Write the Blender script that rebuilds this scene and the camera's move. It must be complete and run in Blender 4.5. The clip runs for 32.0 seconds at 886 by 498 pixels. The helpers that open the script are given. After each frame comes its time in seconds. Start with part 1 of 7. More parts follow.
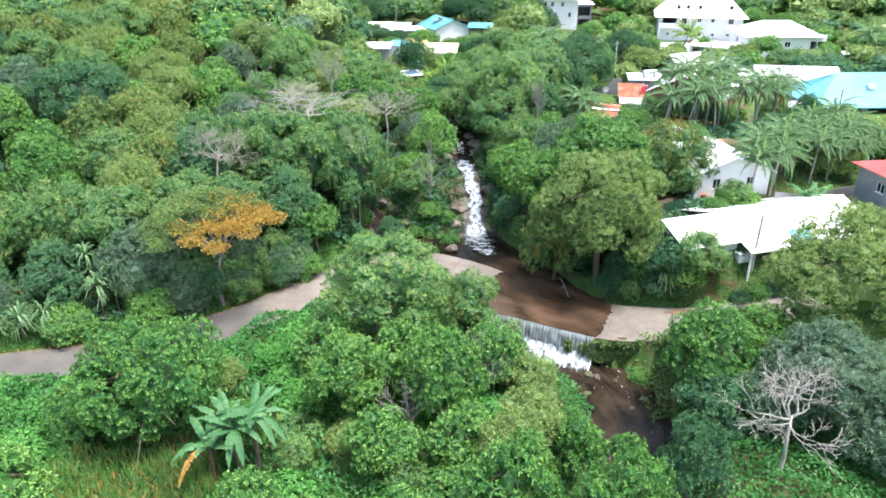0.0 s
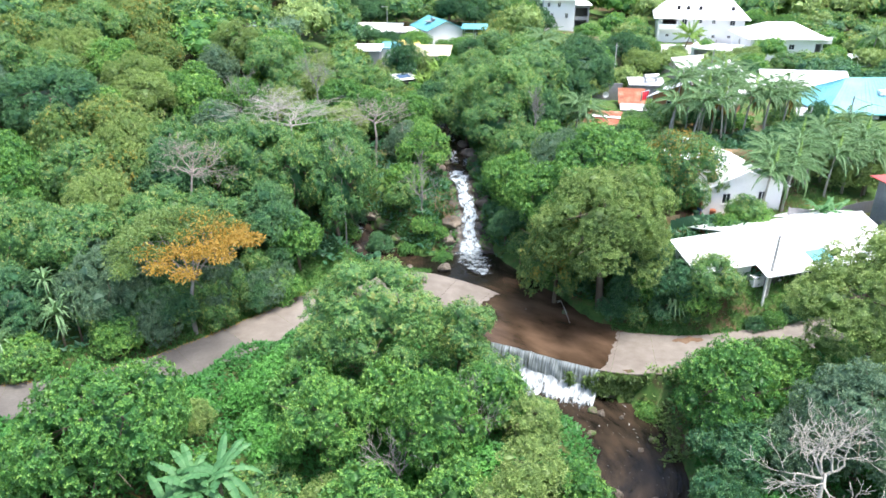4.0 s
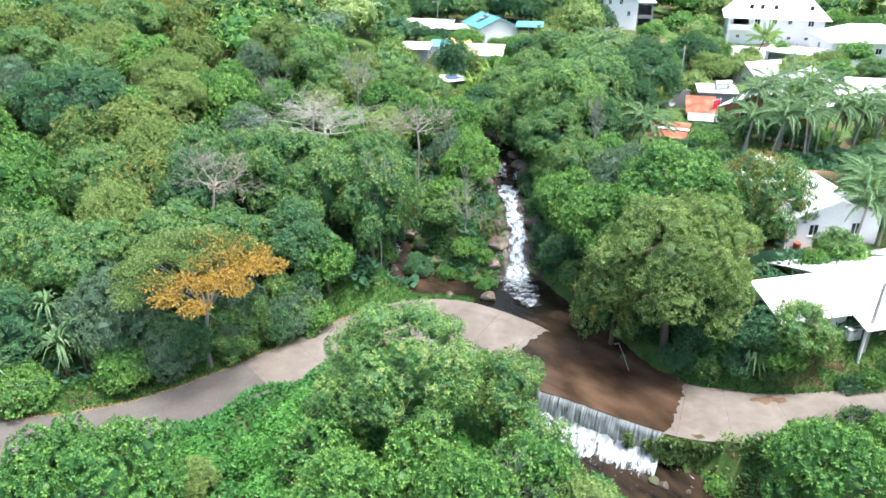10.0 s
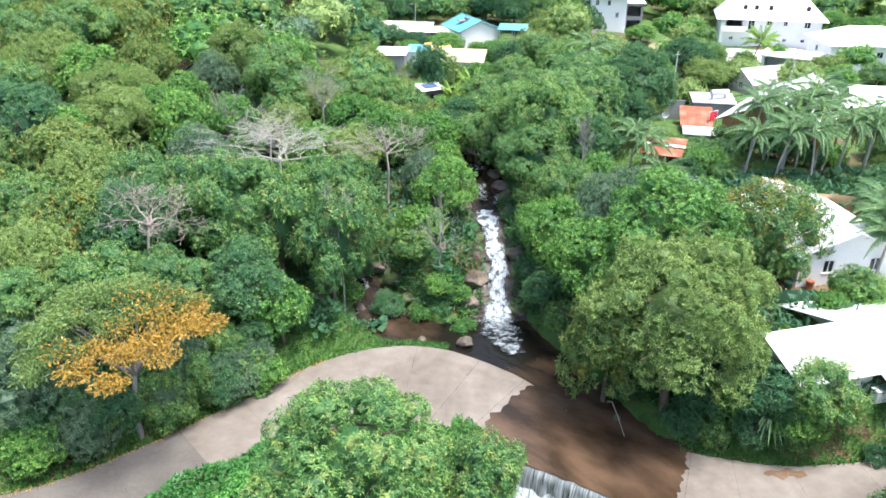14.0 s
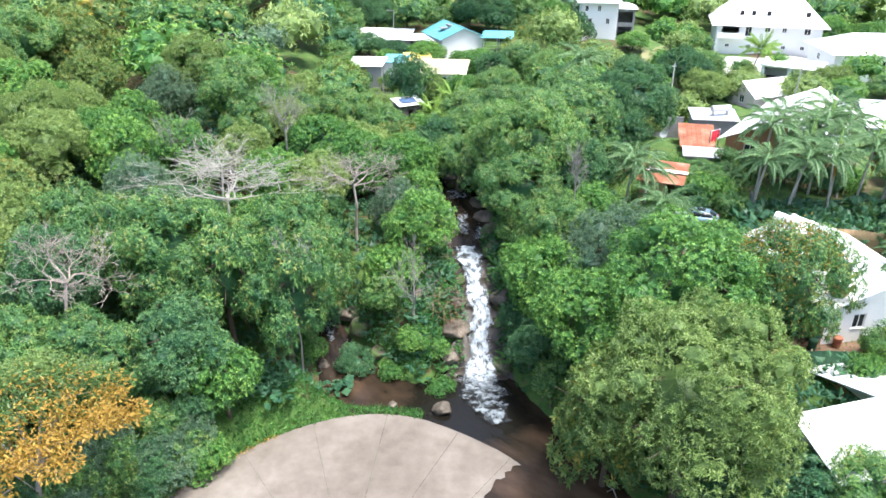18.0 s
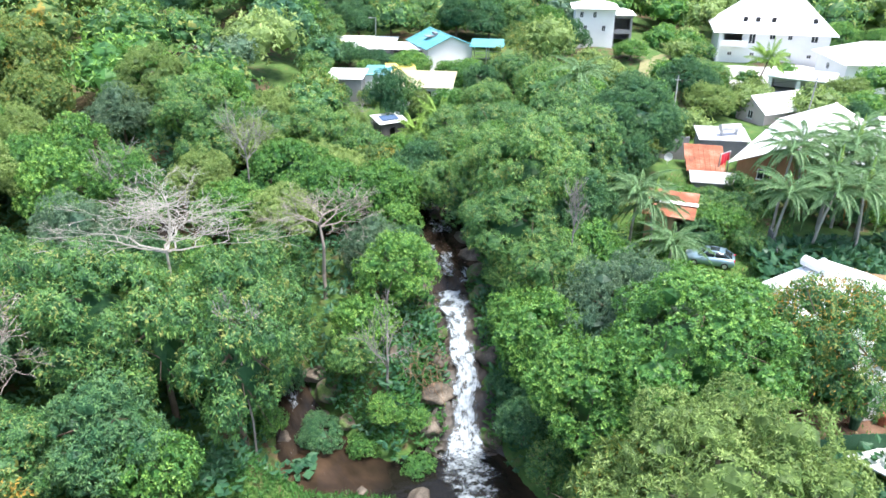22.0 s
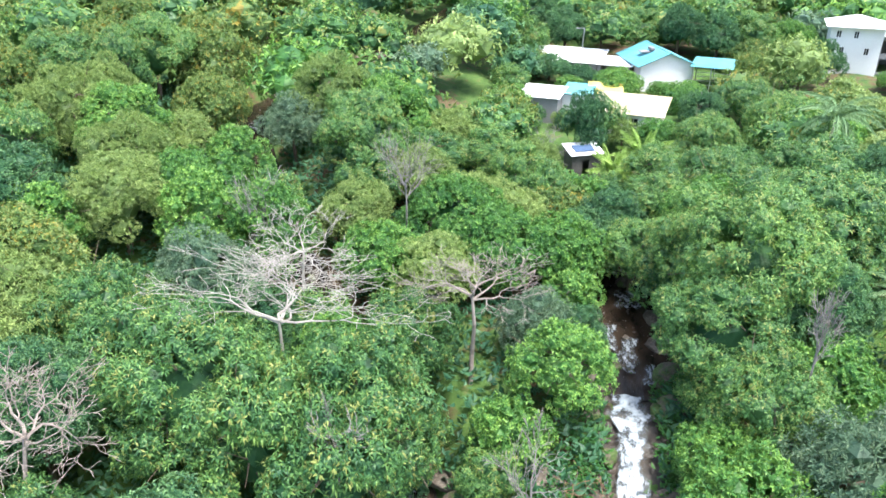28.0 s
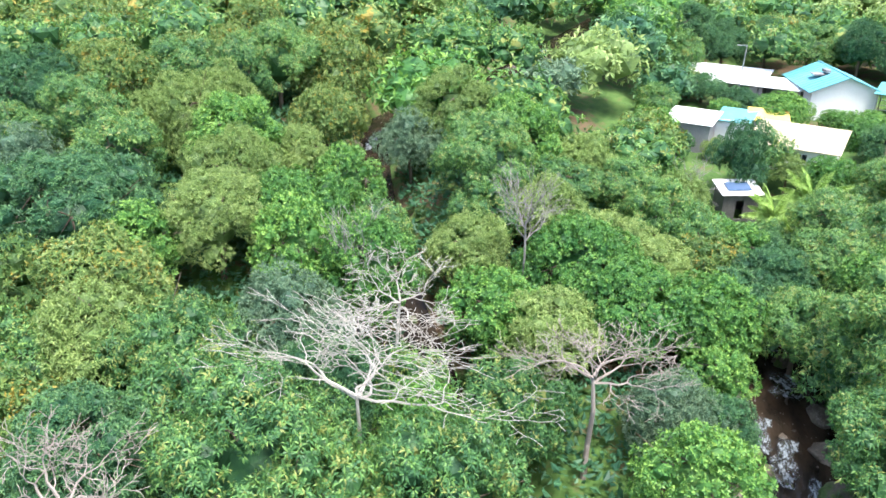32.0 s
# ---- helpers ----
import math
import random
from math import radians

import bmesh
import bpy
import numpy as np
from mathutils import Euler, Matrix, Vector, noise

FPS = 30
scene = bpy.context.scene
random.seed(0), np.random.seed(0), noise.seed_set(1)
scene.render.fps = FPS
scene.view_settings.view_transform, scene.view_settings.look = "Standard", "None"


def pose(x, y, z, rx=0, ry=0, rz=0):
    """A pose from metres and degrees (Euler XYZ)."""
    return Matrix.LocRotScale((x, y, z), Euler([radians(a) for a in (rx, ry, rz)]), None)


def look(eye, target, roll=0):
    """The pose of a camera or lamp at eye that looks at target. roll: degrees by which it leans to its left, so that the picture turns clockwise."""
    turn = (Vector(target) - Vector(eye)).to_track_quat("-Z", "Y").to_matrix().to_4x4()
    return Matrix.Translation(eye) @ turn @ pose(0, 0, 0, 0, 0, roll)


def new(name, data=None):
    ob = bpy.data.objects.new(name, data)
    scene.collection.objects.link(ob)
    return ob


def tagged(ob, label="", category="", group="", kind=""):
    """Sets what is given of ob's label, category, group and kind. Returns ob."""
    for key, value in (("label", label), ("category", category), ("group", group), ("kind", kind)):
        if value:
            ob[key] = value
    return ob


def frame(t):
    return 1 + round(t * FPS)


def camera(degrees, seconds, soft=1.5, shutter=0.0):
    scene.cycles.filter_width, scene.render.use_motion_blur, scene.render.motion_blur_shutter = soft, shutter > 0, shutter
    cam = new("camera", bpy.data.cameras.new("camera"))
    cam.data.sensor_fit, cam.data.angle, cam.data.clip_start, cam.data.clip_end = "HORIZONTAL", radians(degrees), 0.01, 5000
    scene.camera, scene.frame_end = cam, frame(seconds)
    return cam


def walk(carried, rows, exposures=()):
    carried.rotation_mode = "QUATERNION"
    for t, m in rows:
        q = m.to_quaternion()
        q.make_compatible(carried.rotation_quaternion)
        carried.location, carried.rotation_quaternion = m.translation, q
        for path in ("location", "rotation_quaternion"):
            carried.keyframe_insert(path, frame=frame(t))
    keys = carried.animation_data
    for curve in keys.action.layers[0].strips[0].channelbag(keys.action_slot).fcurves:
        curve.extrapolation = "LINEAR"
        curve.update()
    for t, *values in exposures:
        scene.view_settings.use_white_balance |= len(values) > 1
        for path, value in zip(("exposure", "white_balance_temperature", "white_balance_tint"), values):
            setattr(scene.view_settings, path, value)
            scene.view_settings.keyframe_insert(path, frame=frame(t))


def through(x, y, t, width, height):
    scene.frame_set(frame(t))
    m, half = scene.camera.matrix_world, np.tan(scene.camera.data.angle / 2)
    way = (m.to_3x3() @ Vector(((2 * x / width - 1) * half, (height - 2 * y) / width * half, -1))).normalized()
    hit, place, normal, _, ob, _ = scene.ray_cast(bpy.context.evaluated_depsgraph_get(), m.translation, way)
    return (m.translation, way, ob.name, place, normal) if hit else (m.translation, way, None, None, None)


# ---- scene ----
# camera: one lens, one slow flight upstream that swings to the left near its end
cam = camera(63.7, 32.0, soft=1.6)
PATH = [
    (0, (-0.0, -0.0, 36.07), (-0.0, 36.35, 19.37), -0.36),
    (1, (0.09, 1.54, 36.02), (0.19, 37.88, 19.31), -0.33),
    (2, (0.21, 3.01, 36.06), (0.34, 39.33, 19.31), -0.28),
    (2.5, (0.21, 3.74, 36.1), (0.38, 40.06, 19.32), -0.25),
    (4.5, (0.25, 6.52, 35.86), (0.6, 42.83, 19.07), -0.18),
    (5, (0.25, 7.1, 35.81), (0.24, 43.4, 19.01), -0.16),
    (5.5, (0.25, 7.55, 35.76), (-0.93, 43.83, 18.95), -0.18),
    (6, (0.27, 7.94, 35.72), (-2.35, 44.13, 18.88), -0.17),
    (6.5, (0.24, 8.35, 35.69), (-2.6, 44.51, 18.82), -0.15),
    (7, (0.18, 8.86, 35.67), (-2.64, 45.0, 18.77), -0.11),
    (7.5, (0.12, 9.58, 35.69), (-2.61, 45.71, 18.73), -0.12),
    (8, (0.09, 10.45, 35.73), (-2.53, 46.57, 18.73), -0.10),
    (9, (0.27, 12.25, 35.73), (-2.17, 48.36, 18.69), -0.09),
    (10, (0.45, 14.31, 35.67), (-1.81, 50.39, 18.56), -0.02),
    (11, (0.65, 16.44, 35.6), (-1.43, 52.52, 18.45), -0.06),
    (12, (0.96, 18.59, 35.6), (-0.98, 54.66, 18.42), -0.10),
    (13, (1.23, 20.94, 35.7), (-0.55, 56.99, 18.46), -0.07),
    (14, (1.53, 23.37, 35.78), (-0.08, 59.4, 18.48), -0.06),
    (14.5, (1.67, 24.55, 35.78), (0.17, 60.58, 18.48), 0.01),
    (16.5, (2.12, 29.35, 35.7), (0.94, 65.4, 18.41), 0.04),
    (17, (2.21, 30.54, 35.72), (1.1, 66.59, 18.43), 0.06),
    (18, (2.34, 32.86, 35.81), (1.38, 68.9, 18.5), 0.02),
    (19, (2.45, 35.16, 35.95), (1.66, 71.23, 18.67), -0.04),
    (20, (2.68, 37.51, 35.98), (1.96, 73.58, 18.68), -0.05),
    (21, (2.97, 39.82, 35.92), (2.34, 75.88, 18.61), 0.01),
    (22, (3.17, 42.09, 35.82), (2.61, 78.15, 18.51), 0.04),
    (23, (3.29, 44.39, 35.77), (2.83, 80.44, 18.45), 0.10),
    (24, (3.47, 46.63, 35.75), (3.07, 82.67, 18.4), 0.23),
    (24.5, (3.52, 47.73, 35.71), (3.2, 83.78, 18.38), 0.25),
    (25, (3.47, 48.83, 35.66), (2.07, 84.86, 18.34), 0.25),
    (25.5, (3.41, 49.90, 35.66), (-2.47, 85.44, 18.26), 0.16),
    (27.5, (2.99, 54.39, 35.80), (-4.69, 89.56, 18.37), 0.09),
    (28, (2.75, 55.46, 35.79), (-8.06, 89.80, 18.34), -0.09),
    (28.5, (2.55, 56.51, 35.78), (-13.30, 88.81, 18.28), -0.37),
    (29, (2.29, 57.56, 35.78), (-15.08, 89.06, 18.27), -0.42),
    (29.5, (1.86, 58.64, 35.75), (-15.68, 90.04, 18.25), -0.40),
    (30, (1.46, 59.75, 35.69), (-16.06, 91.20, 18.25), -0.49),
    (30.5, (1.06, 60.87, 35.63), (-16.38, 92.37, 18.21), -0.40),
    (31, (0.68, 61.95, 35.57), (-16.70, 93.51, 18.20), -0.44),
    (31.5, (0.42, 62.79, 35.52), (-16.88, 94.44, 18.22), -0.46),
    (32, (0.34, 63.23, 35.45), (-16.86, 94.97, 18.22), -0.33),
]
walk(cam, [(t, look(eye, target, roll)) for t, eye, target, roll in PATH],
     [(0, 1.62), (25, 1.62), (28, 1.70), (32, 1.73)])

# ---- daylight: bright, thinly overcast sky ----
world = bpy.data.worlds.new("sky")
scene.world = world
world.use_nodes = True
wn = world.node_tree
sky = wn.nodes.new("ShaderNodeTexSky")
sky.sky_type, sky.sun_disc = "NISHITA", False
sky.sun_elevation, sky.sun_rotation = radians(72), radians(117)
sky.air_density, sky.dust_density, sky.ozone_density = 1.0, 3.0, 1.0
wn.nodes["Background"].inputs[1].default_value = 0.15
wn.links.new(sky.outputs[0], wn.nodes["Background"].inputs[0])
sun_data = bpy.data.lights.new("sun", "SUN")
sun_data.energy, sun_data.angle, sun_data.color = 2.35, radians(14), (1.0, 0.98, 0.94)
sun = new("sun", sun_data)
sun.matrix_world = look((0, 0, 0), (-0.27, 0.14, -0.95))

# ---- materials ----
def material(name):
    m = bpy.data.materials.new(name)
    m.use_nodes = True
    nt = m.node_tree
    return m, nt, nt.nodes["Principled BSDF"], nt.links.new


def noise_node(nt, scale, detail=5.0, rough=0.6, coords="Object"):
    tc = nt.nodes.new("ShaderNodeTexCoord")
    n = nt.nodes.new("ShaderNodeTexNoise")
    n.inputs["Scale"].default_value, n.inputs["Detail"].default_value, n.inputs["Roughness"].default_value = scale, detail, rough
    nt.links.new(tc.outputs[coords], n.inputs["Vector"])
    return n


def ramp(nt, src, stops):
    r = nt.nodes.new("ShaderNodeValToRGB")
    el = r.color_ramp.elements
    while len(el) < len(stops):
        el.new(0.5)
    for e, (p, c) in zip(el, stops):
        e.position, e.color = p, (*c, 1)
    nt.links.new(src, r.inputs[0])
    return r


def math_node(nt, op, a, b):
    n = nt.nodes.new("ShaderNodeMath")
    n.operation = op
    for k, v in enumerate((a, b)):
        if isinstance(v, (int, float)):
            n.inputs[k].default_value = v
        else:
            nt.links.new(v, n.inputs[k])
    return n.outputs[0]


def mix(nt, fac, a, b):
    n = nt.nodes.new("ShaderNodeMix")
    n.data_type = "RGBA"
    for k, v in ((0, fac), (6, a), (7, b)):
        if isinstance(v, (int, float)):
            n.inputs[k].default_value = v
        elif isinstance(v, tuple):
            n.inputs[k].default_value = (*v, 1)
        else:
            nt.links.new(v, n.inputs[k])
    return n.outputs[2]


def bump(nt, bsdf, src, strength=0.4, dist=0.05):
    b = nt.nodes.new("ShaderNodeBump")
    b.inputs["Strength"].default_value, b.inputs["Distance"].default_value = strength, dist
    nt.links.new(src, b.inputs["Height"])
    nt.links.new(b.outputs[0], bsdf.inputs["Normal"])


def leaf_mat(name, dark, mid, light, odd=None, odd_share=0.0, rough=0.46, through=0.26, cells=True, cool=1.0):
    """Leaves that vary leaf by leaf, clump by clump and tree by tree, upper ones tinted as if lit."""
    warm = (1.5 * light[0], 1.45 * light[1], 0.6 * light[2])
    dark, mid, light = ((r, g, b * cool) for r, g, b in (dark, mid, light))
    m, nt, p, link = material(name)
    geo, info = nt.nodes.new("ShaderNodeNewGeometry"), nt.nodes.new("ShaderNodeObjectInfo")
    clump, fine = noise_node(nt, 0.45, 3.0, 0.6), noise_node(nt, 3.2, 3.0, 0.6)
    v = math_node(nt, "MULTIPLY", geo.outputs["Random Per Island"], 0.36)
    v = math_node(nt, "ADD", v, math_node(nt, "MULTIPLY", clump.outputs[0], 0.80))
    v = math_node(nt, "ADD", v, math_node(nt, "MULTIPLY", info.outputs["Random"], 0.26))
    if cells:
        v = math_node(nt, "ADD", v, math_node(nt, "MULTIPLY", fine.outputs[0], 0.95))
        v = math_node(nt, "SUBTRACT", v, 0.475)
    # lighter colour painted on each rosette's upper leaves, as daylight would show them
    upper_tint = nt.nodes.new("ShaderNodeAttribute")
    upper_tint.attribute_name = "young_or_lit"
    v = math_node(nt, "ADD", v, math_node(nt, "MULTIPLY", upper_tint.outputs["Fac"], 0.50))
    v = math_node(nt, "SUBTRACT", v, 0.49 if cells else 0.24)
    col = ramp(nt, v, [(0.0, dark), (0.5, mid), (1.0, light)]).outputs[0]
    if odd:
        patch = noise_node(nt, 0.9, 2.0)
        pick = math_node(nt, "ADD", math_node(nt, "MULTIPLY", geo.outputs["Random Per Island"], 0.4), patch.outputs[0])
        pick = math_node(nt, "GREATER_THAN", pick, 0.95 - odd_share)
        col = mix(nt, pick, col, odd)
    link(col, p.inputs["Base Color"])
    p.inputs["Roughness"].default_value = rough
    p.inputs["Specular IOR Level"].default_value = 0.32
    tr = nt.nodes.new("ShaderNodeBsdfTranslucent")
    link(mix(nt, 0.28, col, warm), tr.inputs[0])
    ms = nt.nodes.new("ShaderNodeMixShader")
    ms.inputs[0].default_value = through
    out = nt.nodes["Material Output"]
    link(p.outputs[0], ms.inputs[1])
    link(tr.outputs[0], ms.inputs[2])
    link(ms.outputs[0], out.inputs[0])
    return m


LEAF = {
    "mango": leaf_mat("mango_leaves", (0.030, 0.100, 0.040), (0.082, 0.203, 0.056), (0.245, 0.395, 0.088), (0.27, 0.31, 0.09), 0.06, cool=1.10),
    "deep": leaf_mat("deep_leaves", (0.024, 0.088, 0.040), (0.064, 0.170, 0.066), (0.180, 0.330, 0.105), cool=1.22),
    "bright": leaf_mat("bright_leaves", (0.030, 0.115, 0.027), (0.088, 0.230, 0.042), (0.28, 0.47, 0.078), cool=1.3),
    "olive": leaf_mat("olive_leaves", (0.085, 0.155, 0.044), (0.195, 0.295, 0.080), (0.39, 0.49, 0.155), cool=1.15),
    "grey": leaf_mat("grey_green_leaves", (0.056, 0.122, 0.072), (0.118, 0.208, 0.112), (0.215, 0.305, 0.160), cool=1.15),
    "yellow": leaf_mat("yellow_tinted_leaves", (0.058, 0.132, 0.038), (0.126, 0.220, 0.058), (0.27, 0.33, 0.085), (0.34, 0.28, 0.06), 0.05, cool=1.1),
    "orange": leaf_mat("orange_dry_leaves", (0.28, 0.17, 0.035), (0.47, 0.31, 0.065), (0.62, 0.46, 0.12)),
    "vine": leaf_mat("vine_leaves", (0.034, 0.135, 0.026), (0.078, 0.255, 0.040), (0.17, 0.42, 0.075), cool=1.3),
    "palm": leaf_mat("palm_fronds", (0.072, 0.165, 0.062), (0.17, 0.30, 0.110), (0.33, 0.46, 0.190), cells=False, cool=1.25),
    "lemon": leaf_mat("young_palm_fronds", (0.145, 0.274, 0.064), (0.290, 0.450, 0.106), (0.435, 0.579, 0.192), cells=False),
    "dry": leaf_mat("dry_fronds", (0.220, 0.132, 0.033), (0.462, 0.264, 0.066), (0.605, 0.385, 0.132)),
    "banana": leaf_mat("banana_leaves", (0.035, 0.12, 0.045), (0.075, 0.20, 0.075), (0.15, 0.29, 0.12), rough=0.6, cells=False),
    "grass": leaf_mat("grass_blades", (0.072, 0.177, 0.043), (0.145, 0.321, 0.075), (0.290, 0.450, 0.149), (0.330, 0.242, 0.088), 0.05),
}


def rough_mat(name, a, b, c, scale=1.0, rough=0.85, relief=0.3, metal=0.0):
    """A mottled solid surface: broad stains and fine grain."""
    m, nt, p, link = material(name)
    big, fine = noise_node(nt, 0.35 * scale, 4), noise_node(nt, 6.0 * scale, 8, 0.7)
    v = math_node(nt, "ADD", math_node(nt, "MULTIPLY", big.outputs[0], 0.6), math_node(nt, "MULTIPLY", fine.outputs[0], 0.4))
    col = ramp(nt, v, [(0.32, a), (0.5, b), (0.68, c)])
    link(col.outputs[0], p.inputs["Base Color"])
    p.inputs["Roughness"].default_value, p.inputs["Metallic"].default_value = rough, metal
    bump(nt, p, fine.outputs[0], relief)
    return m


BARK = rough_mat("bark", (0.07, 0.05, 0.035), (0.14, 0.105, 0.075), (0.24, 0.19, 0.14), 2.0)
PALE_BARK = rough_mat("pale_dead_wood", (0.24, 0.22, 0.195), (0.37, 0.345, 0.305), (0.49, 0.465, 0.42), 2.0)
PINK_TWIG = rough_mat("reddish_dead_wood", (0.19, 0.155, 0.135), (0.30, 0.255, 0.225), (0.42, 0.37, 0.335), 2.0)
GREY_TWIG = rough_mat("grey_dead_twigs", (0.14, 0.125, 0.12), (0.24, 0.22, 0.21), (0.34, 0.32, 0.305), 2.0)
ROCK = rough_mat("river_rock", (0.030, 0.026, 0.021), (0.105, 0.086, 0.066), (0.32, 0.27, 0.215), 1.5, 0.65, 0.9)
BED = rough_mat("wet_river_bed", (0.012, 0.010, 0.008), (0.034, 0.027, 0.020), (0.085, 0.066, 0.048), 1.8, 0.35, 0.9)
WHITE_ROOF = rough_mat("white_painted_metal_roof", (0.78, 0.79, 0.80), (0.86, 0.87, 0.88), (0.92, 0.93, 0.94), 0.6, 0.45, 0.03)
CREAM_ROOF = rough_mat("cream_weathered_roof", (0.36, 0.28, 0.15), (0.52, 0.45, 0.31), (0.66, 0.61, 0.48), 0.8, 0.6, 0.05)
BLUE_ROOF = rough_mat("pale_blue_metal_roof", (0.08, 0.28, 0.33), (0.115, 0.36, 0.42), (0.18, 0.44, 0.50), 0.6, 0.45, 0.03)
RUST_ROOF = rough_mat("rusty_orange_roof", (0.12, 0.04, 0.022), (0.30, 0.10, 0.05), (0.50, 0.34, 0.26), 1.4, 0.8, 0.1)
GREY_ROOF = rough_mat("grey_metal_roof", (0.34, 0.35, 0.37), (0.48, 0.49, 0.51), (0.60, 0.61, 0.63), 0.8, 0.5, 0.05)
RED_ROOF = rough_mat("red_metal_roof", (0.38, 0.06, 0.05), (0.50, 0.09, 0.08), (0.58, 0.14, 0.12), 0.8, 0.5, 0.05)
WHITE_WALL = rough_mat("white_painted_wall", (0.72, 0.71, 0.70), (0.80, 0.80, 0.79), (0.85, 0.85, 0.85), 0.7, 0.8, 0.05)
PINK_WALL = rough_mat("pale_pink_wall", (0.55, 0.44, 0.44), (0.66, 0.55, 0.55), (0.72, 0.62, 0.62), 0.7, 0.8, 0.05)
GREY_WALL = rough_mat("grey_block_wall", (0.16, 0.16, 0.17), (0.25, 0.25, 0.26), (0.36, 0.36, 0.36), 0.9, 0.9, 0.15)
WOOD_WALL = rough_mat("brown_timber_wall", (0.22, 0.10, 0.05), (0.32, 0.16, 0.08), (0.42, 0.24, 0.13), 1.2, 0.75, 0.15)
TIMBER_OR_SHADE = rough_mat("dark_weathered_timber_or_shade", (0.05, 0.045, 0.045), (0.09, 0.085, 0.085), (0.15, 0.14, 0.14), 1.2, 0.85, 0.15)
PLANK = rough_mat("raw_timber_planks", (0.30, 0.20, 0.10), (0.45, 0.31, 0.17), (0.58, 0.44, 0.27), 1.2, 0.8, 0.15)
DARK = rough_mat("dark_interior", (0.012, 0.012, 0.013), (0.02, 0.02, 0.022), (0.03, 0.03, 0.032), 1.0, 0.9, 0.0)
METAL = rough_mat("galvanised_steel", (0.35, 0.36, 0.37), (0.46, 0.47, 0.48), (0.56, 0.57, 0.58), 2.0, 0.45, 0.02, 0.6)
POLE_CONCRETE = rough_mat("pale_concrete_pole", (0.34, 0.33, 0.32), (0.46, 0.45, 0.44), (0.56, 0.55, 0.53), 2.0, 0.85, 0.1)
RED_CLOTH = rough_mat("red_fabric", (0.55, 0.02, 0.04), (0.66, 0.03, 0.06), (0.72, 0.06, 0.09), 1.0, 0.8, 0.1)
GREEN_CLOTH = rough_mat("green_shade_cloth", (0.02, 0.07, 0.035), (0.035, 0.11, 0.055), (0.06, 0.15, 0.08), 1.0, 0.8, 0.1)
WHITE_PLASTIC = rough_mat("white_plastic", (0.74, 0.75, 0.77), (0.8, 0.81, 0.83), (0.84, 0.85, 0.87), 1.0, 0.4, 0.02)


def concrete():
    m, nt, p, link = material("worn_concrete_road")
    big, mid, fine = noise_node(nt, 0.12, 4), noise_node(nt, 0.9, 5), noise_node(nt, 14, 8, 0.7)
    v = math_node(nt, "ADD", math_node(nt, "MULTIPLY", big.outputs[0], 0.5), math_node(nt, "MULTIPLY", mid.outputs[0], 0.35))
    v = math_node(nt, "ADD", v, math_node(nt, "MULTIPLY", fine.outputs[0], 0.15))
    col = ramp(nt, v, [(0.34, (0.11, 0.092, 0.075)), (0.5, (0.168, 0.145, 0.124)), (0.66, (0.24, 0.216, 0.19))])
    link(col.outputs[0], p.inputs["Base Color"])
    p.inputs["Roughness"].default_value = 0.8
    bump(nt, p, fine.outputs[0], 0.15)
    return m


CONCRETE = concrete()
OLD_ROAD = rough_mat("old_grey_road_surface", (0.072, 0.064, 0.057), (0.106, 0.096, 0.086), (0.150, 0.137, 0.123), 0.7, 0.85, 0.15)


def soil():
    m, nt, p, link = material("forest_floor")
    big, mid, fine = noise_node(nt, 0.06, 4), noise_node(nt, 0.7, 6, 0.65), noise_node(nt, 7, 8, 0.7)
    green = ramp(nt, mid.outputs[0], [(0.3, (0.03, 0.065, 0.015)), (0.5, (0.06, 0.13, 0.025)), (0.7, (0.11, 0.17, 0.04))])
    brown = ramp(nt, fine.outputs[0], [(0.3, (0.05, 0.035, 0.02)), (0.7, (0.16, 0.10, 0.055))])
    v = math_node(nt, "ADD", math_node(nt, "MULTIPLY", big.outputs[0], 0.6), math_node(nt, "MULTIPLY", mid.outputs[0], 0.5))
    pick = ramp(nt, v, [(0.56, (0, 0, 0)), (0.64, (1, 1, 1))])
    link(mix(nt, pick.outputs[0], green.outputs[0], brown.outputs[0]), p.inputs["Base Color"])
    p.inputs["Roughness"].default_value = 0.95
    bump(nt, p, fine.outputs[0], 0.6, 0.1)
    return m


SOIL = soil()


def mossy():
    m, nt, p, link = material("mossy_weir_stone")
    big, fine = noise_node(nt, 1.1, 5, 0.7), noise_node(nt, 9, 8, 0.7)
    stone = ramp(nt, fine.outputs[0], [(0.3, (0.05, 0.042, 0.033)), (0.7, (0.20, 0.165, 0.125))])
    moss = ramp(nt, fine.outputs[0], [(0.3, (0.03, 0.065, 0.015)), (0.7, (0.11, 0.17, 0.045))])
    pick = ramp(nt, big.outputs[0], [(0.44, (0, 0, 0)), (0.56, (1, 1, 1))])
    link(mix(nt, pick.outputs[0], stone.outputs[0], moss.outputs[0]), p.inputs["Base Color"])
    p.inputs["Roughness"].default_value = 0.85
    bump(nt, p, fine.outputs[0], 0.8, 0.1)
    return m


MOSSY = mossy()


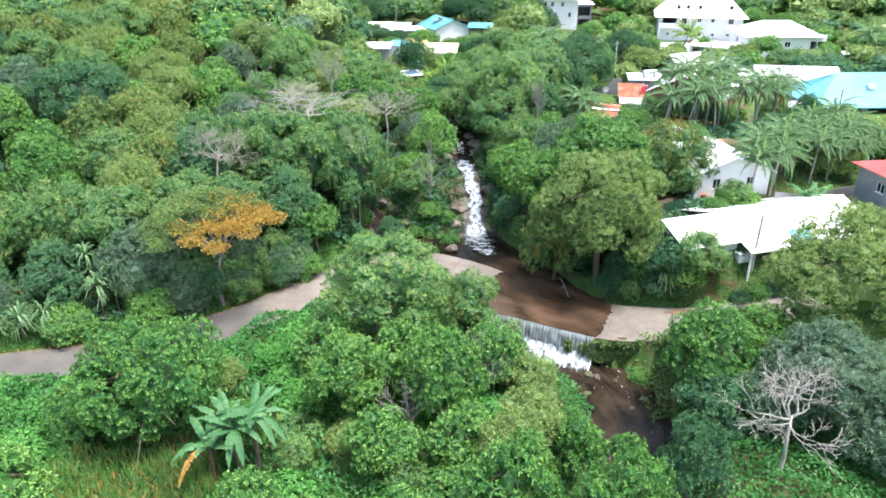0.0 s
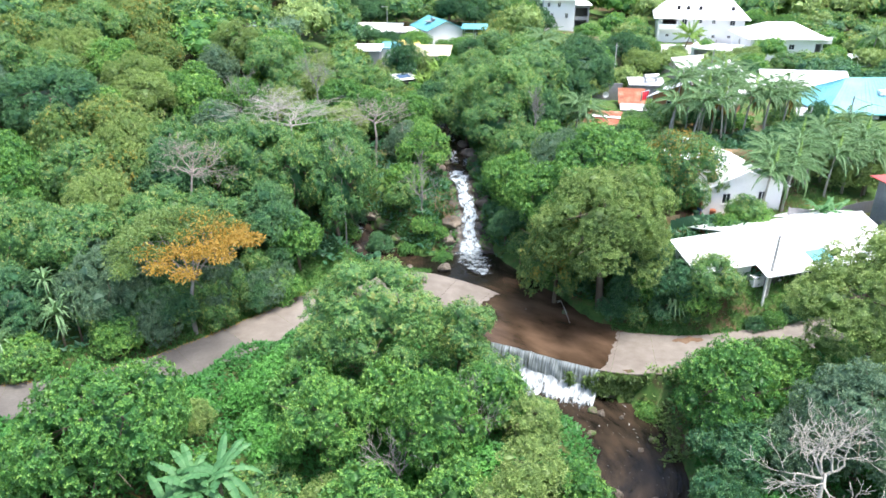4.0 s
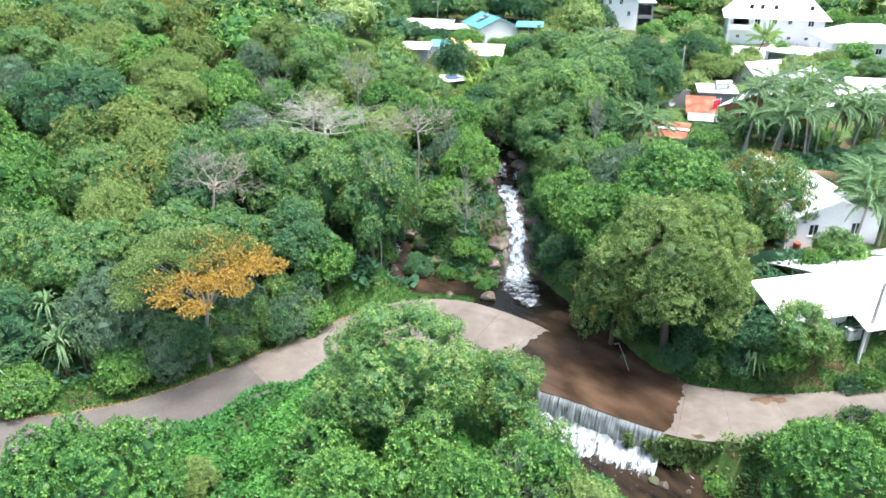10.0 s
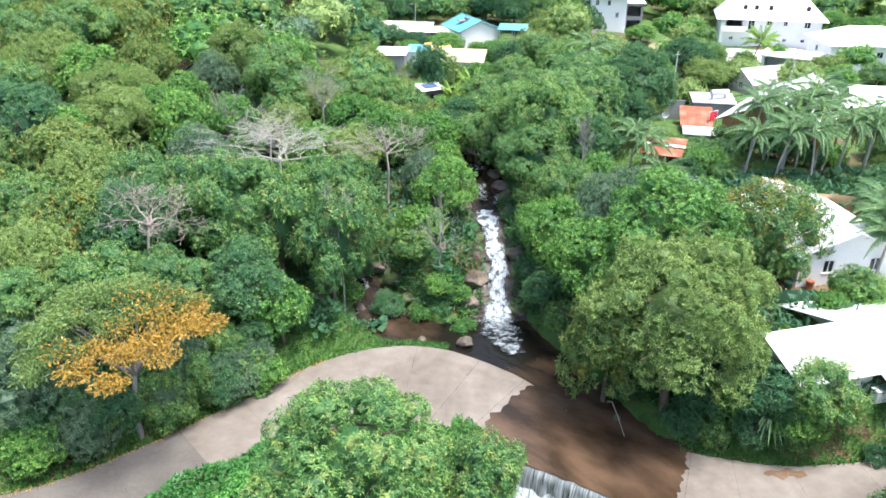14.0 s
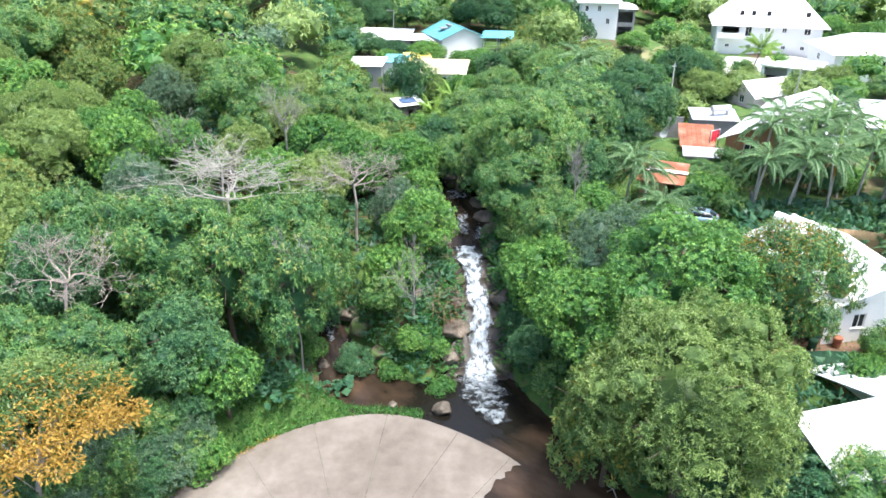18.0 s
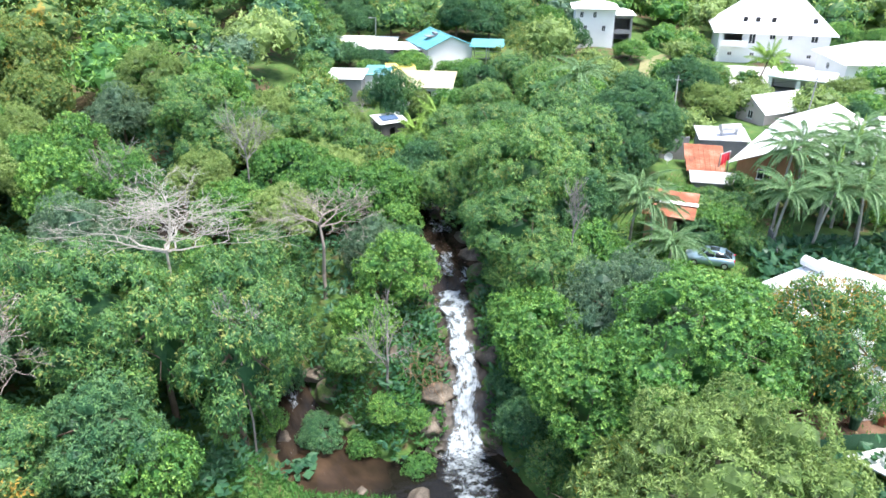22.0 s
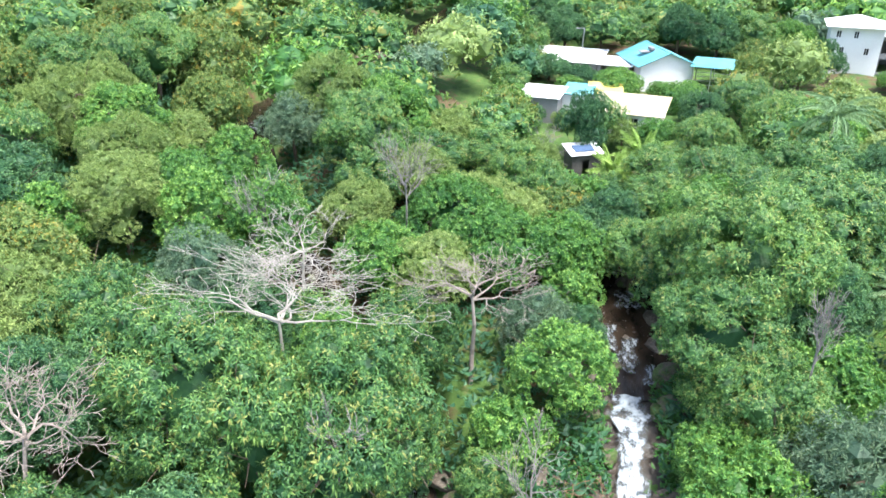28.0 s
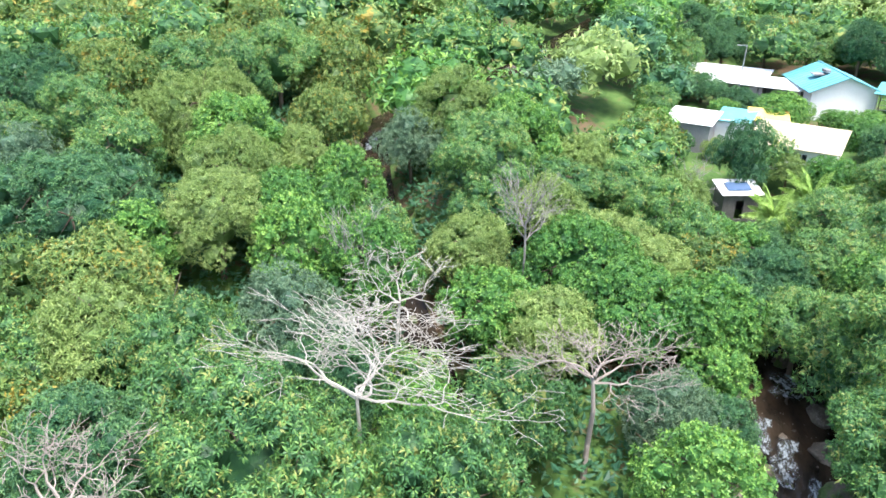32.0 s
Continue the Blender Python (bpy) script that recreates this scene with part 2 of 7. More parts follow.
def water(name, deep, pale, streak, rough=0.12, flow=(0.5, 0.12, 1), darkened=None):
    """Shallow brown stream water with ripples and painted sky glints drawn out along the flow."""
    m, nt, p, link = material(name)
    tc = nt.nodes.new("ShaderNodeTexCoord")
    mp = nt.nodes.new("ShaderNodeMapping")
    mp.inputs["Scale"].default_value = flow
    link(tc.outputs["UV"], mp.inputs[0])
    n, f = nt.nodes.new("ShaderNodeTexNoise"), nt.nodes.new("ShaderNodeTexNoise")
    n.inputs["Scale"].default_value, n.inputs["Detail"].default_value = 1.0, 5
    f.inputs["Scale"].default_value, f.inputs["Detail"].default_value = 5.0, 6
    link(mp.outputs[0], n.inputs["Vector"])
    link(mp.outputs[0], f.inputs["Vector"])
    col = ramp(nt, n.outputs[0], [(0.35, deep), (0.65, pale)])
    tint = col.outputs[0]
    if darkened:
        # nearly black round a point: depth and the trees' dark reflection put into the colour
        far = nt.nodes.new("ShaderNodeVectorMath")
        far.operation = "DISTANCE"
        link(tc.outputs["Object"], far.inputs[0])
        far.inputs[1].default_value = darkened[0]
        edge = math_node(nt, "ADD", math_node(nt, "DIVIDE", far.outputs["Value"], darkened[1]), math_node(nt, "MULTIPLY", math_node(nt, "SUBTRACT", n.outputs[0], 0.5), 0.7))
        tint = mix(nt, ramp(nt, edge, [(0.35, (0, 0, 0)), (1.0, (1, 1, 1))]).outputs[0], (0.010, 0.009, 0.007), tint)
    # near-white streaks: broken water and sky reflection painted into the base colour
    s = ramp(nt, f.outputs[0], [(1.0 - streak, (0, 0, 0)), (1.12 - streak, (1, 1, 1))])
    link(mix(nt, s.outputs[0], tint, (0.72, 0.74, 0.75)), p.inputs["Base Color"])
    p.inputs["Roughness"].default_value = rough
    p.inputs["IOR"].default_value = 1.33
    bump(nt, p, f.outputs[0], 0.55, 0.12)
    return m


POOL = water("ford_water", (0.036, 0.023, 0.014), (0.100, 0.064, 0.041), 0.27, 0.08, (0.55, 0.22, 1), ((3.0, 79.0, 0.0), 12.0))
STREAM = water("stream_water", (0.012, 0.010, 0.008), (0.045, 0.032, 0.022), 0.33, 0.08, (0.9, 0.35, 1))


def foam_mat(name, stretch, dark, span, low=(0.07, 0.065, 0.06), middle=(0.38, 0.42, 0.45), high=(0.74, 0.79, 0.82), edge=0.0):
    """Broken white water; with edge, it frays out where the first uv runs to 1 on either side."""
    m, nt, p, link = material(name)
    tc = nt.nodes.new("ShaderNodeTexCoord")
    mp = nt.nodes.new("ShaderNodeMapping")
    mp.inputs["Scale"].default_value = stretch
    link(tc.outputs["UV"], mp.inputs[0])
    n, f = nt.nodes.new("ShaderNodeTexNoise"), nt.nodes.new("ShaderNodeTexNoise")
    n.inputs["Scale"].default_value, n.inputs["Detail"].default_value, n.inputs["Roughness"].default_value = 2.2, 7, 0.58
    f.inputs["Scale"].default_value, f.inputs["Detail"].default_value, f.inputs["Roughness"].default_value = 9.0, 6, 0.65
    link(mp.outputs[0], n.inputs["Vector"])
    link(mp.outputs[0], f.inputs["Vector"])
    v = n.outputs[0]
    if edge:
        sep = nt.nodes.new("ShaderNodeSeparateXYZ")
        link(tc.outputs["UV"], sep.inputs[0])
        out = math_node(nt, "POWER", math_node(nt, "ABSOLUTE", sep.outputs[0], 0.0), 3.0)
        v = math_node(nt, "ADD", v, math_node(nt, "MULTIPLY", math_node(nt, "SUBTRACT", f.outputs[0], 0.5), 0.35))
        v = math_node(nt, "SUBTRACT", math_node(nt, "ADD", v, 0.06), math_node(nt, "MULTIPLY", out, edge))
    col = ramp(nt, v, [(dark, low), (dark + 0.5 * span, middle), (dark + span, high)])
    link(col.outputs[0], p.inputs["Base Color"])
    lace = ramp(nt, v, [(dark - 0.03, (0, 0, 0)), (dark + (0.6 if edge else 0.3) * span, (1, 1, 1))])
    link(lace.outputs[0], p.inputs["Alpha"])
    p.inputs["Roughness"].default_value = 0.5
    bump(nt, p, v, 0.4, 0.1)
    return m


FOAM = foam_mat("white_water", (1.0, 0.55, 1), 0.35, 0.34, (0.09, 0.105, 0.115), (0.24, 0.28, 0.31), (0.42, 0.48, 0.52), 0.36)
CURTAIN = foam_mat("falling_water_curtain", (2.6, 0.16, 1), 0.33, 0.34, (0.10, 0.11, 0.10), (0.20, 0.23, 0.235), (0.44, 0.48, 0.50))
WEIR_FOAM = foam_mat("boiling_white_foam", (0.9, 0.7, 1), 0.35, 0.30, (0.08, 0.09, 0.095), (0.26, 0.29, 0.31), (0.46, 0.50, 0.53), 0.40)
RIFFLE = foam_mat("broken_white_riffle", (0.8, 0.6, 1), 0.44, 0.30, (0.05, 0.055, 0.06), (0.15, 0.175, 0.19), (0.30, 0.34, 0.365), 0.34)

# ---- helpers for meshes ----
def mesh_from(name, verts, faces, mat, smooth=False, uvs=None):
    me = bpy.data.meshes.new(name)
    me.from_pydata([tuple(v) for v in verts], [], [tuple(f) for f in faces])
    me.materials.append(mat)
    if uvs is not None:
        layer = me.uv_layers.new(name="UVMap")
        idx = np.empty(len(me.loops), dtype=np.int32)
        me.loops.foreach_get("vertex_index", idx)
        layer.data.foreach_set("uv", np.asarray(uvs, dtype=np.float32)[idx].ravel())
    if smooth:
        me.polygons.foreach_set("use_smooth", [True] * len(me.polygons))
    me.update()
    return me


def part(name, data, parent, label="", m=None):
    ob = new(name, data)
    ob.parent = parent
    if m is not None:
        ob.matrix_basis = m
    if label:
        ob["label"] = label
    return ob


def thing(name, label, category, m=None, group="", kind="", data=None):
    ob = new(name, data)
    if m is not None:
        ob.matrix_basis = m
    return tagged(ob, label, category, group, kind)


def smoothstep(a, b, v):
    k = np.clip((v - a) / (b - a), 0, 1)
    return k * k * (3 - 2 * k)


def spline(points, per=8):
    """Catmull-Rom through the points."""
    pts = np.array(points, float)
    pts = np.vstack([2 * pts[0] - pts[1], pts, 2 * pts[-1] - pts[-2]])
    out = []
    for i in range(1, len(pts) - 2):
        a, b, c, d = pts[i - 1 : i + 3]
        for k in range(per):
            u = k / per
            out.append(0.5 * (2 * b + (c - a) * u + (2 * a - 5 * b + 4 * c - d) * u * u + (3 * b - a - 3 * c + d) * u**3))
    return np.array(out + [pts[-2]])


def nearest(line, x, y):
    """Distance to a polyline in plan, and the values of its further columns there."""
    if np.size(x) < 4:
        px, py = float(np.ravel(x)[0]), float(np.ravel(y)[0])
        a, d = line[:-1], np.diff(line, axis=0)
        k = np.clip(((px - a[:, 0]) * d[:, 0] + (py - a[:, 1]) * d[:, 1]) / (d[:, 0] ** 2 + d[:, 1] ** 2 + 1e-9), 0, 1)
        dist = np.hypot(px - a[:, 0] - k * d[:, 0], py - a[:, 1] - k * d[:, 1])
        i = int(dist.argmin())
        return np.full(np.shape(x), dist[i]), [np.full(np.shape(x), a[i, 2 + n] + k[i] * d[i, 2 + n]) for n in range(line.shape[1] - 2)]
    best, val = np.full(np.shape(x), 1e9), [np.zeros(np.shape(x)) for _ in range(line.shape[1] - 2)]
    for a, b in zip(line[:-1], line[1:]):
        d = b[:2] - a[:2]
        k = np.clip(((x - a[0]) * d[0] + (y - a[1]) * d[1]) / (d @ d + 1e-9), 0, 1)
        dist = np.hypot(x - a[0] - k * d[0], y - a[1] - k * d[1])
        near = dist < best
        best = np.where(near, dist, best)
        for n in range(len(val)):
            val[n] = np.where(near, a[2 + n] + k * (b[2 + n] - a[2 + n]), val[n])
    return best, val


# ---- plan: x across, y upstream, z above the pool; rows of x, y, z, half width ----
ROAD = spline([(-75, 38, 2.0, 2.5), (-56, 46.5, 1.4, 2.5), (-40, 51.7, 1.0, 2.6), (-33, 53.4, 0.9, 2.6), (-26, 56.2, 0.7, 2.6), (-20, 60.9, 0.6, 2.7),
               (-14.5, 66.2, 0.5, 3.0), (-9, 70.5, 0.45, 4.2), (-3.5, 71.8, 0.38, 5.2), (2, 69.8, 0.12, 4.9), (6, 67, -0.06, 4.2), (10, 64.6, -0.08, 3.8),
               (14, 62.2, -0.06, 3.6), (18, 60.6, 0.14, 3.5), (24, 59.9, 0.6, 2.8), (32, 60.8, 1.4, 2.2), (45, 62, 3.2, 2.0), (70, 60, 4.5, 2.0)], 6)
RIVER = spline([(6, -80, -6, 5), (9, 10, -4.2, 3.6), (12.4, 36, -3.3, 3.0), (14.2, 43, -3.1, 3.0), (16.0, 48.5, -3.0, 3.3), (14.9, 53.5, -2.9, 4.6), (13.0, 57.0, -2.8, 7.4), (10.3, 60.4, -2.8, 7.0)], 5)
POOL_LINE = spline([(9.5, 62, -0.5, 5.5), (8.5, 68, -0.5, 5.2), (5, 75, -0.5, 5), (3.5, 80, -0.4, 3.6), (3.9, 83, -0.2, 2.6)], 4)
FALL = spline([(4.2, 80.6, -0.35, 2.2), (4.1, 82.0, 0.1, 1.5), (4.2, 83.6, 0.7, 1.1), (4.1, 85.2, 1.7, 1.0), (4.4, 88, 2.9, 1.15), (3.7, 91, 4.0, 0.9), (3.5, 94, 4.6, 1.2), (2.8, 98, 5.1, 1.2), (2.9, 102, 5.6, 2.3), (1.7, 107, 6.0, 2.4), (0.2, 114, 6.6, 1.7), (-1.5, 122, 7.4, 1.5)], 6)
TRIB = spline([(-2, 78.2, -0.3, 2.2), (-6.5, 82, -0.1, 2.6), (-9, 86.5, 1.0, 1.6), (-11, 90, 2.2, 1.4), (-17, 97, 4.5, 1.2), (-30, 110, 8, 1.4), (-44, 128, 11, 2.0), (-47, 136, 12, 1.8), (-40, 152, 15, 1.8),
               (-37, 160, 16.2, 2.6), (-37, 190, 18, 2.0)], 5)


def ground(x, y):
    x, y = np.asarray(x, float), np.asarray(y, float)
    h = np.interp(y, [-2500, -100, 30, 58, 80, 100, 130, 170, 260, 500, 1500, 4000], [-10, -1, 0.8, 1.3, 3, 6.6, 9, 11.0, 15, 22, 70, 240])
    h = h + 0.15 * np.clip(-x - 12, 0, 55) * smoothstep(58, 88, y) + 0.05 * np.clip(np.abs(x) - 80, 0, 2000)
    h = h + 2.7 * smoothstep(15, 30, x) * smoothstep(52, 64, y) * (1 - smoothstep(85, 112, y))
    h = h + 0.5 * np.sin(x * 0.21 + 1) * np.cos(y * 0.17) + 0.25 * np.sin(x * 0.53 + y * 0.41)
    h = h - 2.6 * smoothstep(38, 52, x) * smoothstep(140, 165, y) * (1 - smoothstep(200, 240, y))
    h = h - 2.6 * np.exp(-(((x + 5) / 9) ** 2 + ((y - 134) / 9) ** 2))
    above = smoothstep(0.1, 1.0, y - (63.6 - 0.62 * (x - 5.7)))
    for line, bank in ((RIVER, 3.2), (POOL_LINE, 3.0), (FALL, 3.5), (TRIB, 3.5)):
        d, (z, w) = nearest(line, x, y)
        k = smoothstep(w * 0.7, w + bank, d)
        side = 1 - above if line is RIVER else above
        h = np.where(d < w + bank, h + ((z - 0.5) * (1 - k) + h * k - h) * side, h)
    d, (z, w) = nearest(ROAD, x, y)
    south = smoothstep(0.0, 1.0, (y - (63.6 - 0.62 * (x - 5.7))) / 1.5)
    weir = (x > 0.5) & (x < 22)
    k = 1 - smoothstep(w + 0.2, w + 2.6, d)
    k = np.where(weir, k * np.where(d > w - 0.4, south, 1), k)
    return h * (1 - k) + (z - 0.3) * k


def spread(lo, hi, a, b, step, grow=1.22):
    mid = np.arange(a, b + step, step)
    out, s, v = [], step, a
    while v > lo:
        s *= grow
        v -= s
        out.append(v)
    left, out, s, v = out[::-1], [], step, mid[-1]
    while v < hi:
        s *= grow
        v += s
        out.append(v)
    return np.array(left + list(mid) + out)


gx, gy = spread(-3500, 3500, -75, 90, 0.9), spread(-2500, 3800, 8, 205, 0.9)
X, Y = np.meshgrid(gx, gy)
Z = ground(X, Y) + 0.10 * np.sin(X * 1.7 + 2 * np.sin(Y * 0.9)) * (np.hypot(X, Y - 60) < 120)
nx = len(gx)
cells = [(j * nx + i, j * nx + i + 1, (j + 1) * nx + i + 1, (j + 1) * nx + i) for j in range(len(gy) - 1) for i in range(nx - 1)]
tagged(new("ground", mesh_from("ground", np.stack([X, Y, Z], -1).reshape(-1, 3), cells, SOIL, True)),
       "green and brown forest floor of a stream valley", "ground", kind="structure")


def at_ground(x, y):
    return float(ground(x, y))


def ribbon(line, across=6, offset=None, wobble=0.0, lift=0.0, thick=0.0, frayed=False):
    """A strip along rows of x, y, z, half width; uv in metres."""
    if offset is None:
        t = np.gradient(line[:, :2], axis=0)
        t /= np.linalg.norm(t, axis=1, keepdims=True)
        offset = np.stack([t[:, 1], -t[:, 0]], 1)
    nrm = offset
    run = np.r_[0, np.cumsum(np.linalg.norm(np.diff(line[:, :3], axis=0), axis=1))]
    vs, uv = [], []
    for i, row in enumerate(line):
        for k in range(across + 1):
            s = 2 * k / across - 1
            p = row[:2] + nrm[i] * s * row[3]
            z = row[2] + lift
            if wobble:
                z += wobble * (noise.noise((p[0] * 1.3, p[1] * 1.3, 3.1)) + 0.5 * noise.noise((p[0] * 3.7, p[1] * 3.7, 8.0)))
            vs.append((p[0], p[1], z))
            uv.append((s if frayed else s * row[3], run[i]))
    n = across + 1
    fs = [(i * n + k, i * n + k + 1, (i + 1) * n + k + 1, (i + 1) * n + k) for i in range(len(line) - 1) for k in range(across)]
    if thick:
        m = len(vs)
        vs += [(x, y, z - thick) for x, y, z in vs]
        uv += uv
        for i in range(len(line) - 1):
            for k in (0, across):
                a, b = i * n + k, (i + 1) * n + k
                fs.append((a, b, b + m, a + m) if k == 0 else (b, a, a + m, b + m))
    return vs, fs, uv


# ---- concrete road and ford: slabs poured one after another ----
road = tagged(new("road"), "worn pale concrete road dipping into a river ford", "road", kind="structure")
tang = np.gradient(ROAD[:, :2], axis=0)
tang /= np.linalg.norm(tang, axis=1, keepdims=True)
road_side = np.stack([tang[:, 1], -tang[:, 0]], 1)
for i in range(0, len(ROAD) - 1, 4):
    seg, nrm = ROAD[i : i + 5].copy(), road_side[i : i + 5]
    seg[-1, :2] -= tang[min(i + 4, len(ROAD) - 1)] * 0.02
    vs, fs, uv = ribbon(seg, 16, nrm, wobble=0.035, thick=0.35)
    part("concrete_slab", mesh_from("concrete_slab", vs, fs, CONCRETE if seg[2, 0] > -17 else OLD_ROAD, False, uv), road)

# ---- pool, ford and stream water ----
near_edge = []
t = np.gradient(ROAD[:, :2], axis=0)
t /= np.linalg.norm(t, axis=1, keepdims=True)
for row, d in zip(ROAD, t):
    near_edge.append((row[0] + d[1] * row[3], row[1] - d[0] * row[3]))
near_edge = np.array(near_edge)
lip = near_edge[(near_edge[:, 0] > 4.6) & (near_edge[:, 0] < 15.2)]
lip = spline(lip, 4)
vs, uv, fs = [], [], []
rows = 26
for k in range(rows):
    g = min(1.0, k / 9)
    for i, p in enumerate(lip):
        s = i / (len(lip) - 1)
        x = p[0] * (1 - g) + (-14 + 38 * s) * g
        vs.append((x, p[1] + 0.12 + k * 1.05, 0.03 + 0.012 * noise.noise((x, k * 0.7, 0))))
        uv.append((x * 0.5 + k * 0.5, p[1] + k * 1.05 - x * 0.4))
n = len(lip)
fs = [(k * n + i, k * n + i + 1, (k + 1) * n + i + 1, (k + 1) * n + i) for k in range(rows - 1) for i in range(n - 1)]
tagged(new("water_pool", mesh_from("water_pool", vs, fs, POOL, True, uv)), "shallow brown water spreading over the ford", "water", kind="structure")
low = RIVER.copy()
low[:, 2] += 0.25
low[:, 3] += 1.0
vs, fs, uv = ribbon(low, 10, wobble=0.10)
tagged(new("water_downstream", mesh_from("water_downstream", vs, fs, STREAM, True, uv)), "dark rippled stream below the weir", "water", kind="structure")
up = FALL[FALL[:, 1] > 97].copy()
up[:, 3] += 0.6
vs, fs, uv = ribbon(up, 8, wobble=0.12, lift=-0.05)
tagged(new("water_upstream", mesh_from("water_upstream", vs, fs, STREAM, True, uv)), "dark stream water above the falls", "water", kind="structure")
tb = TRIB.copy()
vs, fs, uv = ribbon(tb, 6, wobble=0.10, lift=0.0)
tagged(new("water_side_stream", mesh_from("water_side_stream", vs, fs, STREAM, True, uv)), "narrow dark side stream under the trees", "water", kind="structure")

# rocky beds of the cascade and the streams
for line, extra, name, label in ((FALL[FALL[:, 1] < 112], 1.5, "ground_cascade_rock", "dark wet rock beside the cascade"), (TRIB[TRIB[:, 1] < 100], 1.6, "ground_side_rock", "dark wet rock beside the side stream"),
                                 (RIVER[(RIVER[:, 1] > 30) & (RIVER[:, 1] < 57)], 1.4, "ground_river_rock", "dark stony river banks below the weir")):
    bed = spline(line, 2)
    bed[:, 3] += extra
    vs, fs, uv = ribbon(bed, 16, wobble=0.45, lift=-0.22 if line[0, 1] > 60 else -0.30)
    tagged(new(name, mesh_from(name, vs, fs, BED, True, uv)), label, "rock", kind="structure")

# main cascade: white water dropping from ledge to ledge, its width changing on the way
steps = spline(FALL[(FALL[:, 1] < 97.5)], 5)
for i, row in enumerate(steps):
    row[3] *= 1.12 + 0.42 * noise.noise((row[1] * 0.55, 2.0, 0.0)) + 0.15 * noise.noise((row[1] * 2.1, 7.0, 0.0))
    row[0] += 0.30 * noise.noise((row[1] * 0.5, 0.0, 4.0))
    ledge = (row[1] * 0.42) % 1.0
    row[2] += 0.42 * (ledge**3 - ledge) + 0.20
vs, fs, uv = ribbon(steps, 14, wobble=0.16, lift=0.12, frayed=True)
tagged(new("water_cascade", mesh_from("water_cascade", vs, fs, FOAM, True, uv)), "white water tumbling down a rocky cascade", "waterfall", kind="structure")
for pts in ([(1.2, 91.5, 3.9, 0.3), (1.6, 89.6, 3.0, 0.4), (2.0, 88.2, 2.2, 0.35), (3.2, 86.8, 1.9, 0.4)], [(-10.6, 89.4, 2.4, 0.5), (-9.6, 87.6, 1.5, 0.6), (-8.8, 86.2, 0.8, 0.5)],
            [(2.2, 90.6, 4.1, 0.35), (2.3, 89.2, 3.2, 0.4), (2.5, 88.0, 2.2, 0.5)], [(2.6, 103.2, 6.1, 0.7), (2.5, 101.4, 5.7, 1.0), (2.9, 99.6, 5.4, 0.7)], [(1.0, 104.6, 6.2, 0.6), (0.9, 103.0, 6.0, 0.8), (1.4, 101.6, 5.8, 0.5)],
            [(1.6, 109.4, 6.7, 1.1), (1.9, 108.2, 6.5, 1.6), (2.2, 107.2, 6.3, 1.0)], [(-0.2, 114.4, 7.1, 0.8), (0.4, 113.0, 6.9, 1.2), (0.8, 112.0, 6.8, 0.8)], [(4.2, 100.6, 5.8, 0.4), (4.3, 99.4, 5.6, 0.6), (4.0, 98.4, 5.4, 0.4)],
            [(4.4, 82.4, 0.12, 1.5), (4.4, 80.6, 0.10, 2.3), (4.9, 78.4, 0.09, 2.0), (5.6, 76.4, 0.09, 1.0)],
            [(-37.0, 164, 16.9, 1.2), (-37.2, 160, 16.3, 1.8), (-38.5, 155.5, 15.5, 1.2)], [(-45, 132.5, 11.8, 0.7), (-44.6, 129.5, 11.3, 1.0), (-43.8, 127, 10.9, 0.7)]):
    thin = spline(pts, 6)
    vs, fs, uv = ribbon(thin, 8, wobble=0.05 if pts[0][2] < 0.2 else 0.22, lift=0.10, frayed=True)
    tagged(new("water_riffle", mesh_from("water_riffle", vs, fs, RIFFLE, True, uv)), "small white riffle between dark rocks", "waterfall", kind="structure")

# weir: overflowing wall with a curtain of white water and foam at its foot
def wall_strip(line, top, foot, lean, mat, wob=0.0, cols=7, ulen=1.0):
    vs, uv = [], []
    d = np.gradient(line, axis=0)
    d /= np.linalg.norm(d, axis=1, keepdims=True)
    out = np.stack([d[:, 1], -d[:, 0]], 1)
    run = np.r_[0, np.cumsum(np.linalg.norm(np.diff(line, axis=0), axis=1))]
    for i, p in enumerate(line):
        for k in range(cols + 1):
            s = k / cols
            push = lean * np.sqrt(s) + wob * noise.noise((run[i] * 1.4, s * 3, 5.0))
            q = p + out[i] * push
            vs.append((q[0], q[1], top + (foot - top) * s**1.2))
            uv.append((run[i] * ulen, s * (top - foot)))
    n = cols + 1
    return vs, [(i * n + k, (i + 1) * n + k, (i + 1) * n + k + 1, i * n + k + 1) for i in range(len(line) - 1) for k in range(cols)], uv


